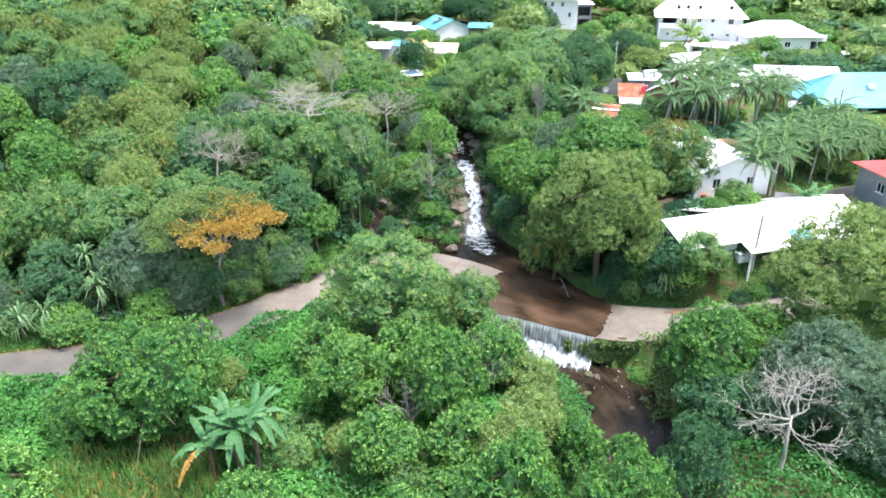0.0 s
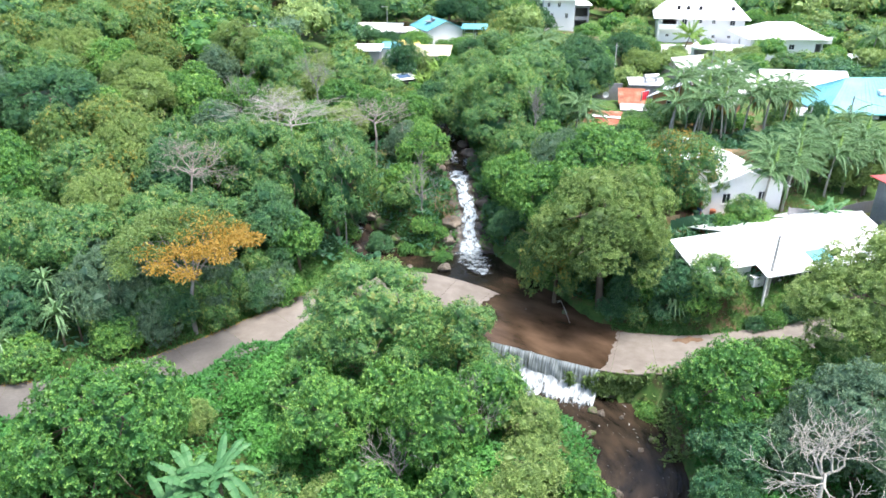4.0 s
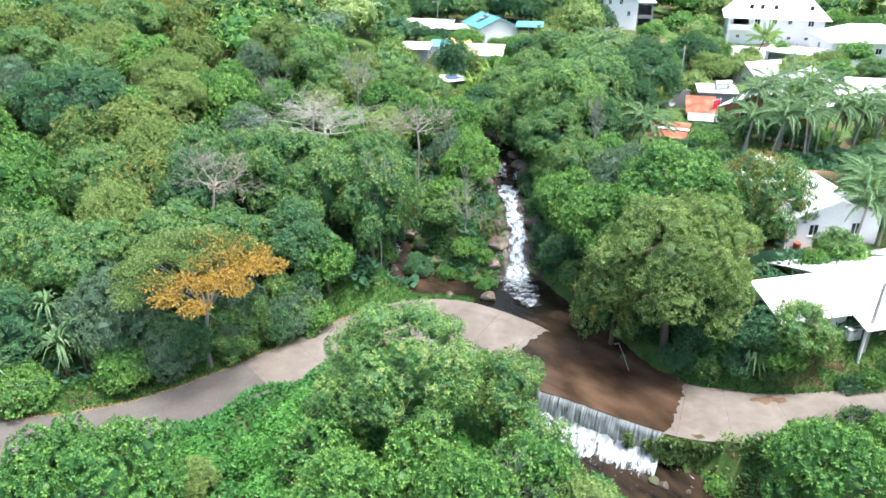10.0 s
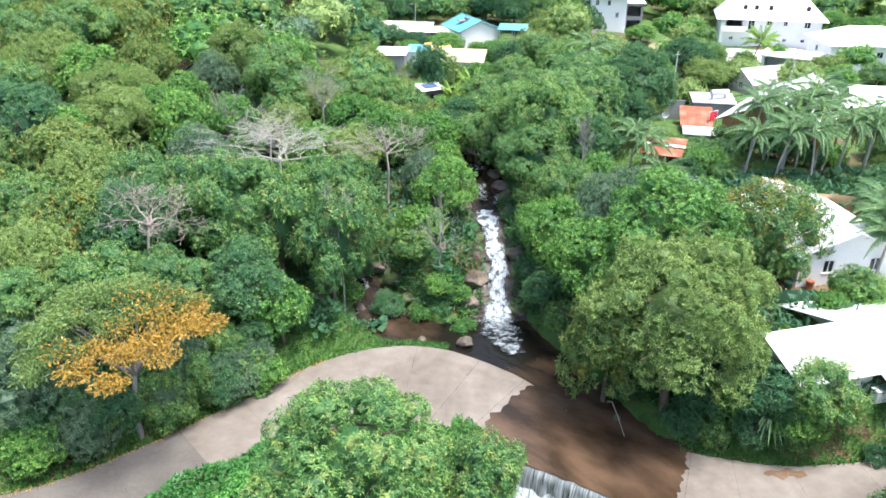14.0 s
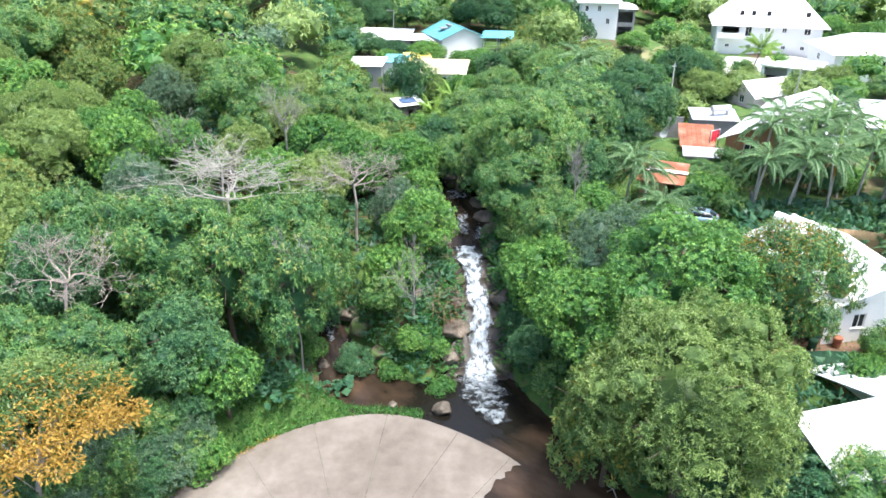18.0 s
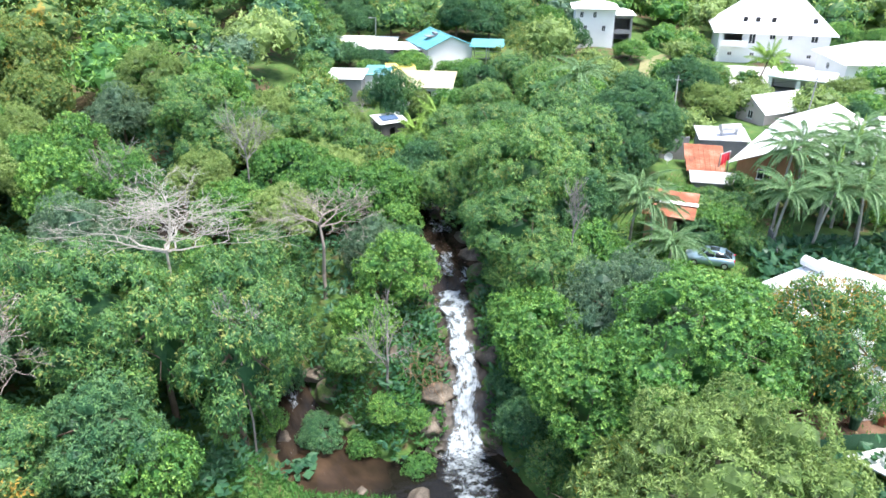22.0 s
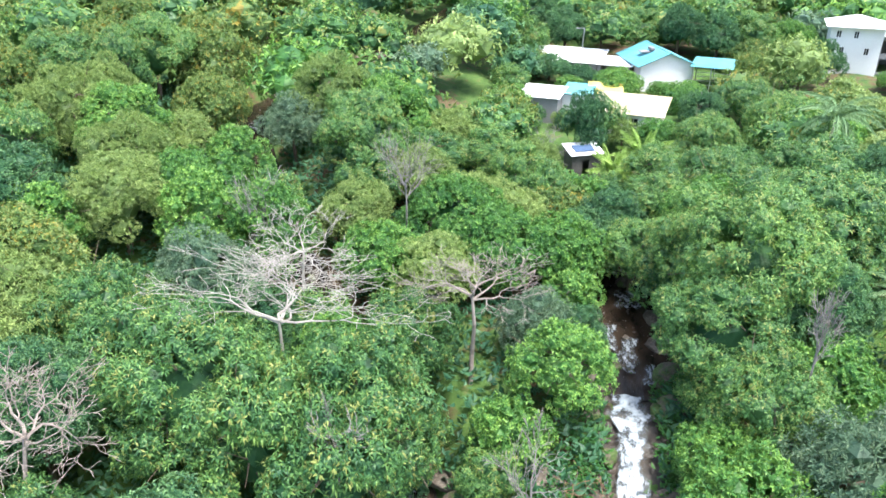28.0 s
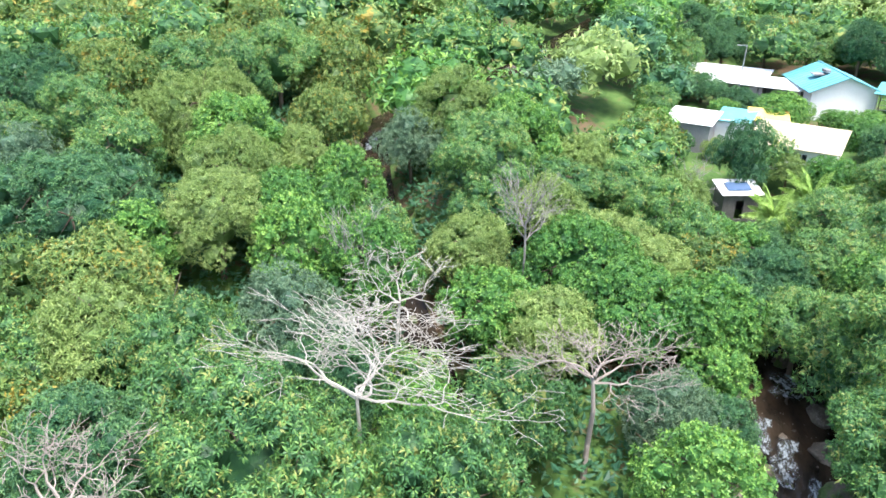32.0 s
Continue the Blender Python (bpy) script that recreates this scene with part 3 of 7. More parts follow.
wall_line = spline(near_edge[(near_edge[:, 0] > 1.0) & (near_edge[:, 0] < 23)], 2)
vs, fs, uv = wall_strip(wall_line, 0.02, -3.6, 0.10, ROCK, 0.12, 10)
weir = tagged(new("weir"), "stone weir wall under the ford with water pouring over", "weir", kind="structure")
part("wall_face", mesh_from("weir_face", vs, fs, MOSSY, True, uv), weir)
vs, fs, uv = wall_strip(lip, 0.05, -2.65, 0.55, CURTAIN, 0.16, 8)
part("water_curtain", mesh_from("water_curtain", vs, fs, CURTAIN, True, uv), weir, "thin white curtain of falling water")
vs, uv = [], []
foot = spline(lip, 3)
for i, p in enumerate(foot):
    side = i / (len(foot) - 1)
    reach = 4.3 - 1.9 * side + 0.9 * noise.noise((i * 0.07, 0.0, 2.0)) + 0.5 * noise.noise((i * 0.23, 0.0, 6.0))
    for k in range(17):
        s = k / 16
        q = (p[0] - 0.20 - 0.42 * reach * s, p[1] - 0.30 - reach * s)
        pile = 0.95 * math.exp(-2.2 * reach * s)
        vs.append((q[0], q[1], -2.38 + pile - 0.22 * s + 0.16 * noise.noise((q[0] * 1.3, q[1] * 1.3, 1)) + 0.12 * noise.noise((q[0] * 4.0, q[1] * 4.0, 3))))
        uv.append((s, i * 0.09))
fs = [(i * 17 + k, (i + 1) * 17 + k, (i + 1) * 17 + k + 1, i * 17 + k + 1) for i in range(len(foot) - 1) for k in range(16)]
part("foam", mesh_from("weir_foam", vs, fs, WEIR_FOAM, True, uv), weir, "white foam at the foot of the weir")

# dry earth washed onto the slab, and a bleached branch leaning in the pool
vs, fs = [], []
for j in range(9):
    for i in range(15):
        u, v = i / 7 - 1, j / 4 - 1
        h = max(0, 1 - u * u - v * v) * 0.16 + 0.07 * noise.noise((i * 0.9, j * 0.9, 0))
        vs.append((23.6 + 1.7 * u + 0.4 * v, 62.0 - 0.2 * u + (0.5 + 0.25 * math.sin(i * 1.3)) * v, 0.55 + h - 0.08 * (u * u + v * v) + 0.07 * 1.7 * u))
fs = [(j * 15 + i, j * 15 + i + 1, j * 15 + i + 16, j * 15 + i + 15) for j in range(8) for i in range(14)]
DIRT = rough_mat("washed_earth", (0.08, 0.045, 0.025), (0.14, 0.085, 0.05), (0.21, 0.145, 0.095), 2.0, 0.95, 0.5)
tagged(new("ground_earth_spill", mesh_from("earth_spill", vs, fs, DIRT, True)), "red-brown earth washed onto the slab edge", "ground", kind="structure")

# ---- trees: trunk with limbs, and a crown of many single leaves ----
rng = np.random.default_rng(7)


def tubes(segs, sides=5):
    """Tapered limbs from rows of start, end, start radius, end radius."""
    vs, fs = [], []
    for a, b, ra, rb in segs:
        a, b = np.array(a, float), np.array(b, float)
        d = (b - a) / (np.linalg.norm(b - a) + 1e-9)
        u = np.cross(d, (0.31, 0.87, 0.38))
        u /= np.linalg.norm(u)
        w = np.cross(d, u)
        o = len(vs)
        for p, r in ((a, ra), (b, rb)):
            for k in range(sides):
                c = 2 * math.pi * k / sides
                vs.append(p + r * (math.cos(c) * u + math.sin(c) * w))
        fs += [(o + k, o + (k + 1) % sides, o + sides + (k + 1) % sides, o + sides + k) for k in range(sides)]
    return vs, fs


def leaf_quads(p, along, side, length, width, fold=0.15):
    """Pointed leaves: base, flank, tip, flank; one island each."""
    up = np.cross(along, side)
    L, W = length[:, None], width[:, None]
    v = np.stack([p, p + along * L * 0.45 + side * W * 0.5 + up * L * fold, p + along * L, p + along * L * 0.45 - side * W * 0.5 + up * L * fold], 1)
    return v.reshape(-1, 3)


def quads_mesh(name, v, mat, core=None, young_or_lit=None):
    """Leaves as single quads; core: triangles of the inner foliage masses."""
    me = bpy.data.meshes.new(name)
    n = len(v) // 4
    cv, cf = core if core is not None else (np.zeros((0, 3)), np.zeros((0, 3), int))
    me.vertices.add(4 * n + len(cv))
    me.vertices.foreach_set("co", np.concatenate([v, cv]).astype(np.float32).ravel())
    me.loops.add(4 * n + 3 * len(cf))
    me.loops.foreach_set("vertex_index", np.concatenate([np.arange(4 * n), (cf + 4 * n).ravel()]).astype(np.int32))
    me.polygons.add(n + len(cf))
    me.polygons.foreach_set("loop_start", np.concatenate([np.arange(0, 4 * n, 4), 4 * n + np.arange(0, 3 * len(cf), 3)]).astype(np.int32))
    me.polygons.foreach_set("use_smooth", np.zeros(n + len(cf), bool))
    me.materials.append(mat)
    me.update(calc_edges=True)
    # lit-top tint for each leaf; inner masses get none and stay darker
    if young_or_lit is not None:
        layer = me.attributes.new("young_or_lit", "FLOAT", "FACE")
        layer.data.foreach_set("value", np.concatenate([young_or_lit, np.zeros(len(cf))]).astype(np.float32))
    return me


def ball(sub):
    bm = bmesh.new()
    bmesh.ops.create_icosphere(bm, subdivisions=sub, radius=1.0)
    bm.verts.ensure_lookup_table()
    out = np.array([v.co[:] for v in bm.verts]), np.array([[v.index for v in f.verts] for f in bm.faces])
    bm.free()
    return out


BALL, BALL_LOW = ball(2), ball(1)


def masses(c, r, squash, seed, low=False, k=0.9):
    """Uneven inner foliage masses, one round each clump of leaves."""
    g = np.random.default_rng(seed + 1)
    bv, bf = BALL_LOW if low else BALL
    vs, fs = [], []
    for i in range(len(c)):
        jig = 1 + g.normal(size=(len(bv), 1)) * 0.16
        vs.append(c[i] + bv * jig * r[i] * k * (1, 1, squash))
        fs.append(bf + i * len(bv))
    return np.concatenate(vs), np.concatenate(fs)


def unit(v):
    return v / (np.linalg.norm(v, axis=-1, keepdims=True) + 1e-9)


def crown_leaves(R, H, lumps, spacing, per, length, width, droop=0.25, seed=0, lump=1.0, low=-0.45, inner=0.46, coarse=False):
    """Rounded boughs over a crown of radius R and height H, each set with rosettes of leaves; the crown's base lies at z = 0."""
    g = np.random.default_rng(seed)
    turn = (np.arange(lumps) + 0.5) / lumps
    zz = 1 - turn * (1 - low)
    spin = np.arange(lumps) * 2.39996 + g.uniform(0, 6.28)
    d = np.stack([np.sqrt(1 - zz * zz) * np.cos(spin), np.sqrt(1 - zz * zz) * np.sin(spin), zz], 1)
    d = unit(d + g.normal(size=d.shape) * 0.75 / np.sqrt(lumps))
    # the outline swells towards a few main limbs
    limb = unit(g.normal(size=(7, 3)) * (1, 1, 0.6) + (0, 0, 0.25))
    swell = 0.82 + 0.20 * np.clip((d @ limb.T).max(1) - 0.45, 0, 0.5) / 0.5
    size = g.uniform(0.70, 1.35, lumps)
    r = lump * R * np.sqrt(2.5 / lumps) * size
    reach = (swell * g.uniform(0.80, 1.06, lumps))[:, None]
    c = d * reach * (R * 0.80, R * 0.80, H * 0.44) + (0, 0, H * 0.46)
    flat = np.array((1, 1, 0.80))
    # rosettes sit on the outer dome of each bough
    tufts = np.maximum((2 * np.pi * r**2 * 0.95 / spacing**2).astype(int), 5)
    tp = np.repeat(np.arange(lumps), tufts)
    k = np.concatenate([(np.arange(n) + 0.5) / n for n in tufts])
    a = np.concatenate([np.arange(n) * 2.39996 for n in tufts]) + g.normal(size=len(tp)) * 0.25
    cz = 1 - 1.22 * k
    axis0 = unit(d * (1, 1, 0.6) + (0, 0, 0.55))[tp]
    u = unit(np.cross(axis0, (0.3, 0.9, 0.1)))
    w = np.cross(axis0, u)
    sn = np.sqrt(np.maximum(1 - cz * cz, 0))
    tn = unit(axis0 * cz[:, None] + (u * np.cos(a)[:, None] + w * np.sin(a)[:, None]) * sn[:, None] + 0.10 * g.normal(size=(len(tp), 3)))
    wob = 1 + 0.13 * np.sin(tn[:, 0] * 4 + seed + tp) * np.cos(tn[:, 1] * 4 + tp * 1.7) + 0.07 * g.normal(size=len(tp))
    tc = c[tp] + tn * (r[tp] * wob)[:, None] * flat
    # leaves radiate from each rosette and hang a little at the tips
    leaves = len(tp) * per
    tuft = np.repeat(np.arange(len(tp)), per)
    axis = unit(tn + (0, 0, 0.30) + 0.16 * g.normal(size=tn.shape))[tuft]
    e1 = unit(np.cross(axis, (0.4, 0.2, 0.9)))
    e2 = np.cross(axis, e1)
    b = (np.tile(np.arange(per), len(tp)) * 2.39996 + np.repeat(g.uniform(0, 6.28, len(tp)), per))[:, None]
    out = e1 * np.cos(b) + e2 * np.sin(b)
    lift = (np.tile(np.linspace(0.95, -0.15, per), len(tp)) + 0.2 * g.normal(size=leaves))[:, None]
    along = unit(out + axis * lift - np.array((0, 0, droop)))
    side = unit(np.cross(axis, along))
    q = g.uniform(0.7, 1.3, leaves)
    p = tc[tuft] + out * 0.03 + axis * (0.05 * g.normal(size=(leaves, 1)))
    cv, cf = masses(c - d * (r * 0.12)[:, None], r, 0.80, seed, True, 0.80 if coarse else 0.55)
    bv, bf = BALL
    big = bv * (0.95 + 0.07 * g.normal(size=(len(bv), 1))) * inner * (R, R, H * 0.50) + (0, 0, H * 0.44)
    core = np.concatenate([cv, big]), np.concatenate([cf, bf + len(cv)])
    # sunlit tops put into the colour: upper leaves of a rosette come out lighter
    young_or_lit = (np.tile(np.linspace(1.25, -0.35, per), len(tp)) + np.repeat(0.35 * g.normal(size=len(tp)), per)).clip(0, 1)
    return leaf_quads(p, along, side, length * q, width * q), core, young_or_lit


def limbs(height, R, H, r0, seed, n=6, lean=0.0, fork=0.55):
    g = np.random.default_rng(seed)
    base, top = np.zeros(3), np.array((lean, g.normal() * 0.2, height * fork))
    mid = base * 0.5 + top * 0.5 + (g.normal() * 0.15, g.normal() * 0.15, 0)
    segs = [(base - (0, 0, 0.6), mid, r0 * 1.15, r0 * 0.9), (mid, top, r0 * 0.9, r0 * 0.75)]
    for k in range(n):
        a = 2 * math.pi * (k + g.uniform(-0.3, 0.3)) / n
        e = np.array((math.cos(a) * R * 0.62, math.sin(a) * R * 0.62, height - H * 0.72 + g.uniform(0.05, 0.38) * H))
        q = top * 0.55 + e * 0.45 + (0, 0, 0.1 * H)
        segs += [(top, q, r0 * 0.55, r0 * 0.34), (q, e, r0 * 0.34, r0 * 0.10)]
        for _ in range(2):
            e2 = q + (e - q) * g.uniform(0.4, 0.9) + g.normal(size=3) * R * 0.25
            segs.append((q + (e - q) * 0.3, e2, r0 * 0.2, r0 * 0.05))
    return segs


# kind: leaf material, boughs, rosette spacing, leaves in a rosette, leaf length, width, bough size, droop
STYLE = {
    "mango": ("mango", 38, 0.36, 9, 0.29, 0.080, 0.84, 0.40),
    "deep": ("deep", 34, 0.36, 9, 0.28, 0.090, 0.84, 0.30),
    "bright": ("bright", 36, 0.34, 8, 0.22, 0.120, 0.84, 0.10),
    "olive": ("olive", 42, 0.35, 9, 0.24, 0.075, 0.86, 0.30),
    "grey": ("grey", 34, 0.42, 9, 0.28, 0.085, 1.0, 0.10),
    "yellow": ("yellow", 34, 0.44, 8, 0.30, 0.13, 1.0, 0.15),
    "vine": ("vine", 26, 0.36, 7, 0.26, 0.18, 1.0, 0.25),
}
PROTO = {}
WORDS = {
    "mango": "broad mango tree with dark drooping leaves in a dense dome", "deep": "dense tree with deep bluish-green foliage",
    "bright": "leafy tree with fresh bright green foliage", "olive": "tall billowing tree with olive-green foliage",
    "grey": "airy tree with fine grey-green foliage", "yellow": "tree with yellowing green foliage",
    "vine": "low shrub mound overgrown with bright green vines",
}


def proto(kind, R, total, variant):
    """Meshes of a tree of a kind and size class; trees of one class share them."""
    key = (kind, R, total, variant)
    if key not in PROTO:
        leaf, lumps, gap, per, ll, lw, lump, droop = STYLE[kind]
        H = total * (0.95 if total < 1.8 * R else 0.84)
        seed = int(R * 10) * 31 + int(total * 10) * 7 + variant * 191 + len(kind) * 77
        scale = 0.80 + 0.20 * R / 5
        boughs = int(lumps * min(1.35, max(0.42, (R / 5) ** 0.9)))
        v, core, young_or_lit = crown_leaves(R, H, boughs, gap * scale, per, ll * scale, lw * scale, droop, seed, lump)
        crown = quads_mesh(kind + "_crown", v + (0, 0, total - H), LEAF[leaf], (core[0] + (0, 0, total - H), core[1]), young_or_lit)
        vs, fs = tubes(limbs(total, R, H, 0.045 * R + 0.06, seed))
        PROTO[key] = (mesh_from(kind + "_trunk", vs, fs, BARK, True), crown)
    return PROTO[key]


SIZES = (2.0, 3.2, 4.6, 6.2)


def tree(kind, x, y, top, R, label="", z=None):
    """A tree whose crown tops out at height top and is about R wide from its stem."""
    z0 = at_ground(x, y) - 0.1 if z is None else z
    total = max(top - z0, 1.2 * R if kind != "vine" else 0.7 * R)
    cls = min(SIZES, key=lambda s: abs(s - R))
    slender = 2.2 if total / R > 2.05 else 1.5
    if kind == "vine":
        slender = 0.85
    a, b = proto(kind, cls, round(cls * slender, 1), int(R > 5.4 and rng.integers(0, 2)))
    m = pose(x, y, z0, 0, 0, float(rng.uniform(0, 360)))
    ob = thing("tree" if kind != "vine" else "shrub", label or WORDS[kind], "tree" if kind != "vine" else "shrub", m)
    sc = Matrix.Diagonal((R / cls, R / cls, total / (cls * slender), 1))
    part("trunk", a, ob, m=sc)
    part("crown", b, ob, m=sc)
    return ob

# ---- trees by place: x, y, height of the top, crown radius ----
TAKEN = []


def plant(kind, x, y, top, R, label=""):
    TAKEN.append((x, y, R))
    return tree(kind, x, y, top, R, label)


# round the ford and the pool
plant("mango", -4.9, 53.6, 13.3, 5.8)
plant("olive", 16.3, 67.5, 16.0, 6.9)
plant("yellow", 12.2, 70.2, 11.2, 3.6)
plant("bright", 18.2, 79, 16.8, 6.8)
plant("bright", 12.5, 78, 13.0, 4.6)
flushed = plant("mango", 27.0, 81.2, 15.2, 4.9, "rounded tree with dark leaves and rust-tinted new growth on top")
g = np.random.default_rng(88)
d = unit(g.normal(size=(1500, 3)) * (1, 1, 0.5) + (0, 0, 1.0))
tip = d * (4.3, 4.3, 6.0) + (0, 0, 15.3 - at_ground(27.0, 81.2) - 6.3) + 0.25 * g.normal(size=(1500, 3))
out = unit(d * 0.5 + g.normal(size=(1500, 3)))
part("new_growth", quads_mesh("new_growth", leaf_quads(tip, out, unit(np.cross(out, g.normal(size=(1500, 3)))), g.uniform(0.18, 0.32, 1500), g.uniform(0.06, 0.11, 1500)), LEAF["orange"]), flushed, "rust-coloured young leaves")
plant("bright", 23.5, 86, 12.5, 4.2)
plant("bright", 10, 85.5, 11.3, 3.9)
plant("mango", 2.2, 55.2, 8.6, 3.0)
plant("deep", 20.5, 70, 8, 3.2)
plant("deep", 22.8, 65.6, 6.5, 2.6)
plant("mango", 25.6, 64.0, 8.4, 2.7, "shrubby tree flecked with yellow leaves beside a white house")
plant("bright", 24.4, 64.2, 5.4, 2.0)
# wooded bank between the creek and the village
plant("mango", 9.8, 101.5, 19.8, 5.0)
plant("mango", 13.4, 108, 20.3, 6.3)
plant("mango", 7.0, 107, 17.5, 4.2)
plant("deep", 22.4, 118, 20, 5.8)
plant("deep", 18.5, 111.5, 18.5, 4.6)
plant("mango", 8.0, 98, 15.4, 4.2)
plant("mango", 10.9, 93.5, 12.8, 4.1)
plant("bright", 14.5, 96.5, 12.0, 3.6)
plant("deep", 14.2, 102, 15.5, 3.8)
plant("mango", 15.5, 118, 19, 5.2)
plant("bright", 8.0, 114, 16, 4.4)
plant("mango", 7.5, 122, 16, 4.6)
plant("bright", 20.0, 91.5, 11.0, 3.3)
plant("bright", 8.6, 90, 9.5, 2.8)
plant("mango", 1.9, 110.2, 13.0, 3.0)
plant("deep", -0.6, 114.5, 13.6, 3.2)
plant("mango", 4.6, 106.8, 12.6, 2.6)
# bank between the two streams and the left wood
plant("bright", -1.4, 93.2, 12.6, 3.3)
plant("bright", -3.6, 89.5, 9.0, 2.3)
plant("mango", -10.8, 80.0, 14.6, 3.7)
plant("grey", -3.8, 98.5, 11.5, 2.8)
plant("mango", -11.2, 84.5, 16.0, 4.8)
plant("mango", -19.8, 82, 16.8, 5.0)
plant("mango", -15.6, 80.9, 15.6, 3.8)
plant("deep", -21.5, 89.5, 14.0, 4.0)
plant("mango", -12.0, 94.5, 12.6, 3.4)
plant("bright", -8.2, 106, 14.6, 4.4)
plant("bright", -13.6, 110, 15.4, 4.6)
plant("bright", -3.6, 108.5, 13.4, 3.6)
plant("olive", -12.2, 101.5, 13.8, 3.4)
plant("deep", -46.2, 92.6, 20.6, 6.6)
plant("yellow", -37.5, 88, 17.8, 4.4)
plant("olive", -34.5, 85, 16.8, 3.8)
plant("deep", -28, 78.5, 15.4, 4.2)
plant("mango", -24.5, 83.5, 15.8, 3.8)
plant("mango", -30.5, 87, 15.6, 4.4)
plant("grey", -26.5, 92.5, 15.6, 3.6)
plant("deep", -17.5, 74.5, 11.5, 3.6)
plant("bright", -14.4, 74.4, 8.8, 2.5, "small bright green tree with a few red fruits")
plant("mango", -22.5, 72, 12.2, 4.0)
plant("mango", -39.9, 68.5, 12.7, 5.0)
plant("mango", -33, 67, 12.7, 4.6)
plant("grey", -29.6, 63.6, 9.8, 4.2)
plant("mango", -27, 70.5, 12.8, 4.2)
plant("mango", -47.5, 66.5, 13, 5.2)
plant("deep", -37.2, 61.6, 8.4, 3.2)
plant("deep", -44.5, 59.5, 8.8, 3.8)
plant("deep", -24.6, 66.6, 6.5, 2.4)
plant("deep", -52, 58, 9, 4.2)
# thicket between the road and the lower stream
plant("bright", -20.9, 42.6, 11.4, 5.6)
plant("bright", -27.5, 34, 7.0, 2.6)
plant("bright", -25.6, 42, 7.0, 3.0)
plant("bright", -7.3, 44.2, 8.9, 3.0)
plant("bright", 0.2, 43.2, 9.8, 2.9)
plant("bright", -2.8, 47.2, 8.3, 2.6)
plant("bright", -9.5, 49.0, 7.6, 2.5)
plant("bright", 3.6, 48.2, 7.6, 2.5)
plant("bright", 10.6, 31.6, 9.4, 4.0)
plant("bright", 3.8, 32.2, 9.6, 2.6)
plant("olive", 6.0, 40.5, 6.6, 2.4)
plant("olive", 4.4, 36.5, 7.6, 2.4)
plant("bright", 9.0, 40.2, 5.4, 2.2)
plant("olive", 6.6, 46.4, 5.6, 2.3)
plant("mango", 4.6, 51.0, 6.4, 2.4)
plant("bright", -10.9, 30.2, 8.6, 2.8)
plant("bright", -2.6, 31.0, 6.8, 2.4)
plant("bright", -4.0, 38.2, 6.6, 2.3)
plant("bright", 1.0, 38.5, 6.8, 2.2)
plant("bright", 21.0, 47, 9.4, 3.5)
plant("bright", 22.0, 51.0, 6.8, 2.6)
plant("deep", 20.4, 43.6, 5.4, 2.4)
plant("bright", 22.6, 54.0, 4.0, 1.6)
plant("bright", 26.5, 51.5, 7.0, 2.8)
plant("olive", 33.6, 52.5, 15.4, 6.6)
plant("olive", 42.0, 56, 13.0, 4.6)
plant("grey", 28.0, 42.6, 10.2, 4.2)
plant("grey", 31.5, 38.0, 8.6, 3.8)
plant("grey", 24.4, 43.4, 6.6, 3.0)
plant("deep", 17.0, 38, 5.5, 2.2)

# vine-draped mounds and scrub below the road
scrub = np.random.default_rng(12)
for _ in range(260):
    x, y, R = scrub.uniform(-46, 5), scrub.uniform(27, 58), scrub.uniform(1.3, 2.6)
    d, (_, w) = nearest(ROAD, np.array([x]), np.array([y]))
    if y > np.interp(x, ROAD[:, 0], ROAD[:, 1]) or d[0] < w[0] + R * 0.8 + 0.8 or math.hypot(x + 14.2, y - 36.6) < 3.6 or math.hypot((x + 20.5) / 1.4, y - 35.5) < 5.0:
        continue
    if any((x - a) ** 2 + (y - b) ** 2 < (0.62 * (R + c)) ** 2 for a, b, c in TAKEN):
        continue
    pick, near_road = scrub.random(), d[0] - w[0] < 5
    kind = "vine" if pick < 0.55 or near_road else "bright" if pick < 0.75 else "mango" if pick < 0.87 else "olive"
    rise = scrub.uniform(0.9, 1.5) if kind == "vine" or near_road else scrub.uniform(1.9, 3.6)
    plant(kind, x, y, at_ground(x, y) + rise * (0.7 if near_road else 1.0) + 0.3, R, "" if kind == "vine" else "bushy scrub in the thicket below the road")

plant("bright", -15.4, 90.0, 12.6, 3.2)
plant("mango", -17.6, 93.0, 12.4, 2.6)
plant("deep", -12.6, 88.6, 11.8, 2.4)
# green round the small house between the streams
plant("mango", -7.2, 120.6, 13.2, 2.6)
plant("bright", -3.2, 121.0, 12.2, 2.4)
plant("deep", -1.2, 117.4, 12.0, 2.8)
plant("yellow", -5.0, 117.6, 12.0, 2.6)
plant("olive", -9.6, 127.5, 14.0, 2.8)
plant("mango", 2.6, 128, 14.2, 3.2)
plant("mango", -4.4, 142.5, 15.0, 2.6, "bushy dark tree before a cream-roofed house")
plant("deep", -6.0, 139.5, 15.8, 2.6, "upright dark tree before a cream-roofed house")
plant("bright", -3.8, 158.5, 15.2, 3.4, "feathery light green tree before a blue-roofed house")
plant("deep", -9.5, 161.5, 14.6, 3.2)
plant("deep", -14.5, 164, 14.8, 3.4)
plant("bright", 5.5, 161.5, 13.4, 2.4)
plant("mango", 12.5, 152, 16.2, 4.4)
plant("mango", 16, 142, 17.2, 4.8)
plant("mango", 7.8, 138.5, 15.0, 4.0)
plant("bright", 2.2, 140.8, 13.2, 2.2)
plant("olive", -1.6, 141.2, 12.7, 1.9)
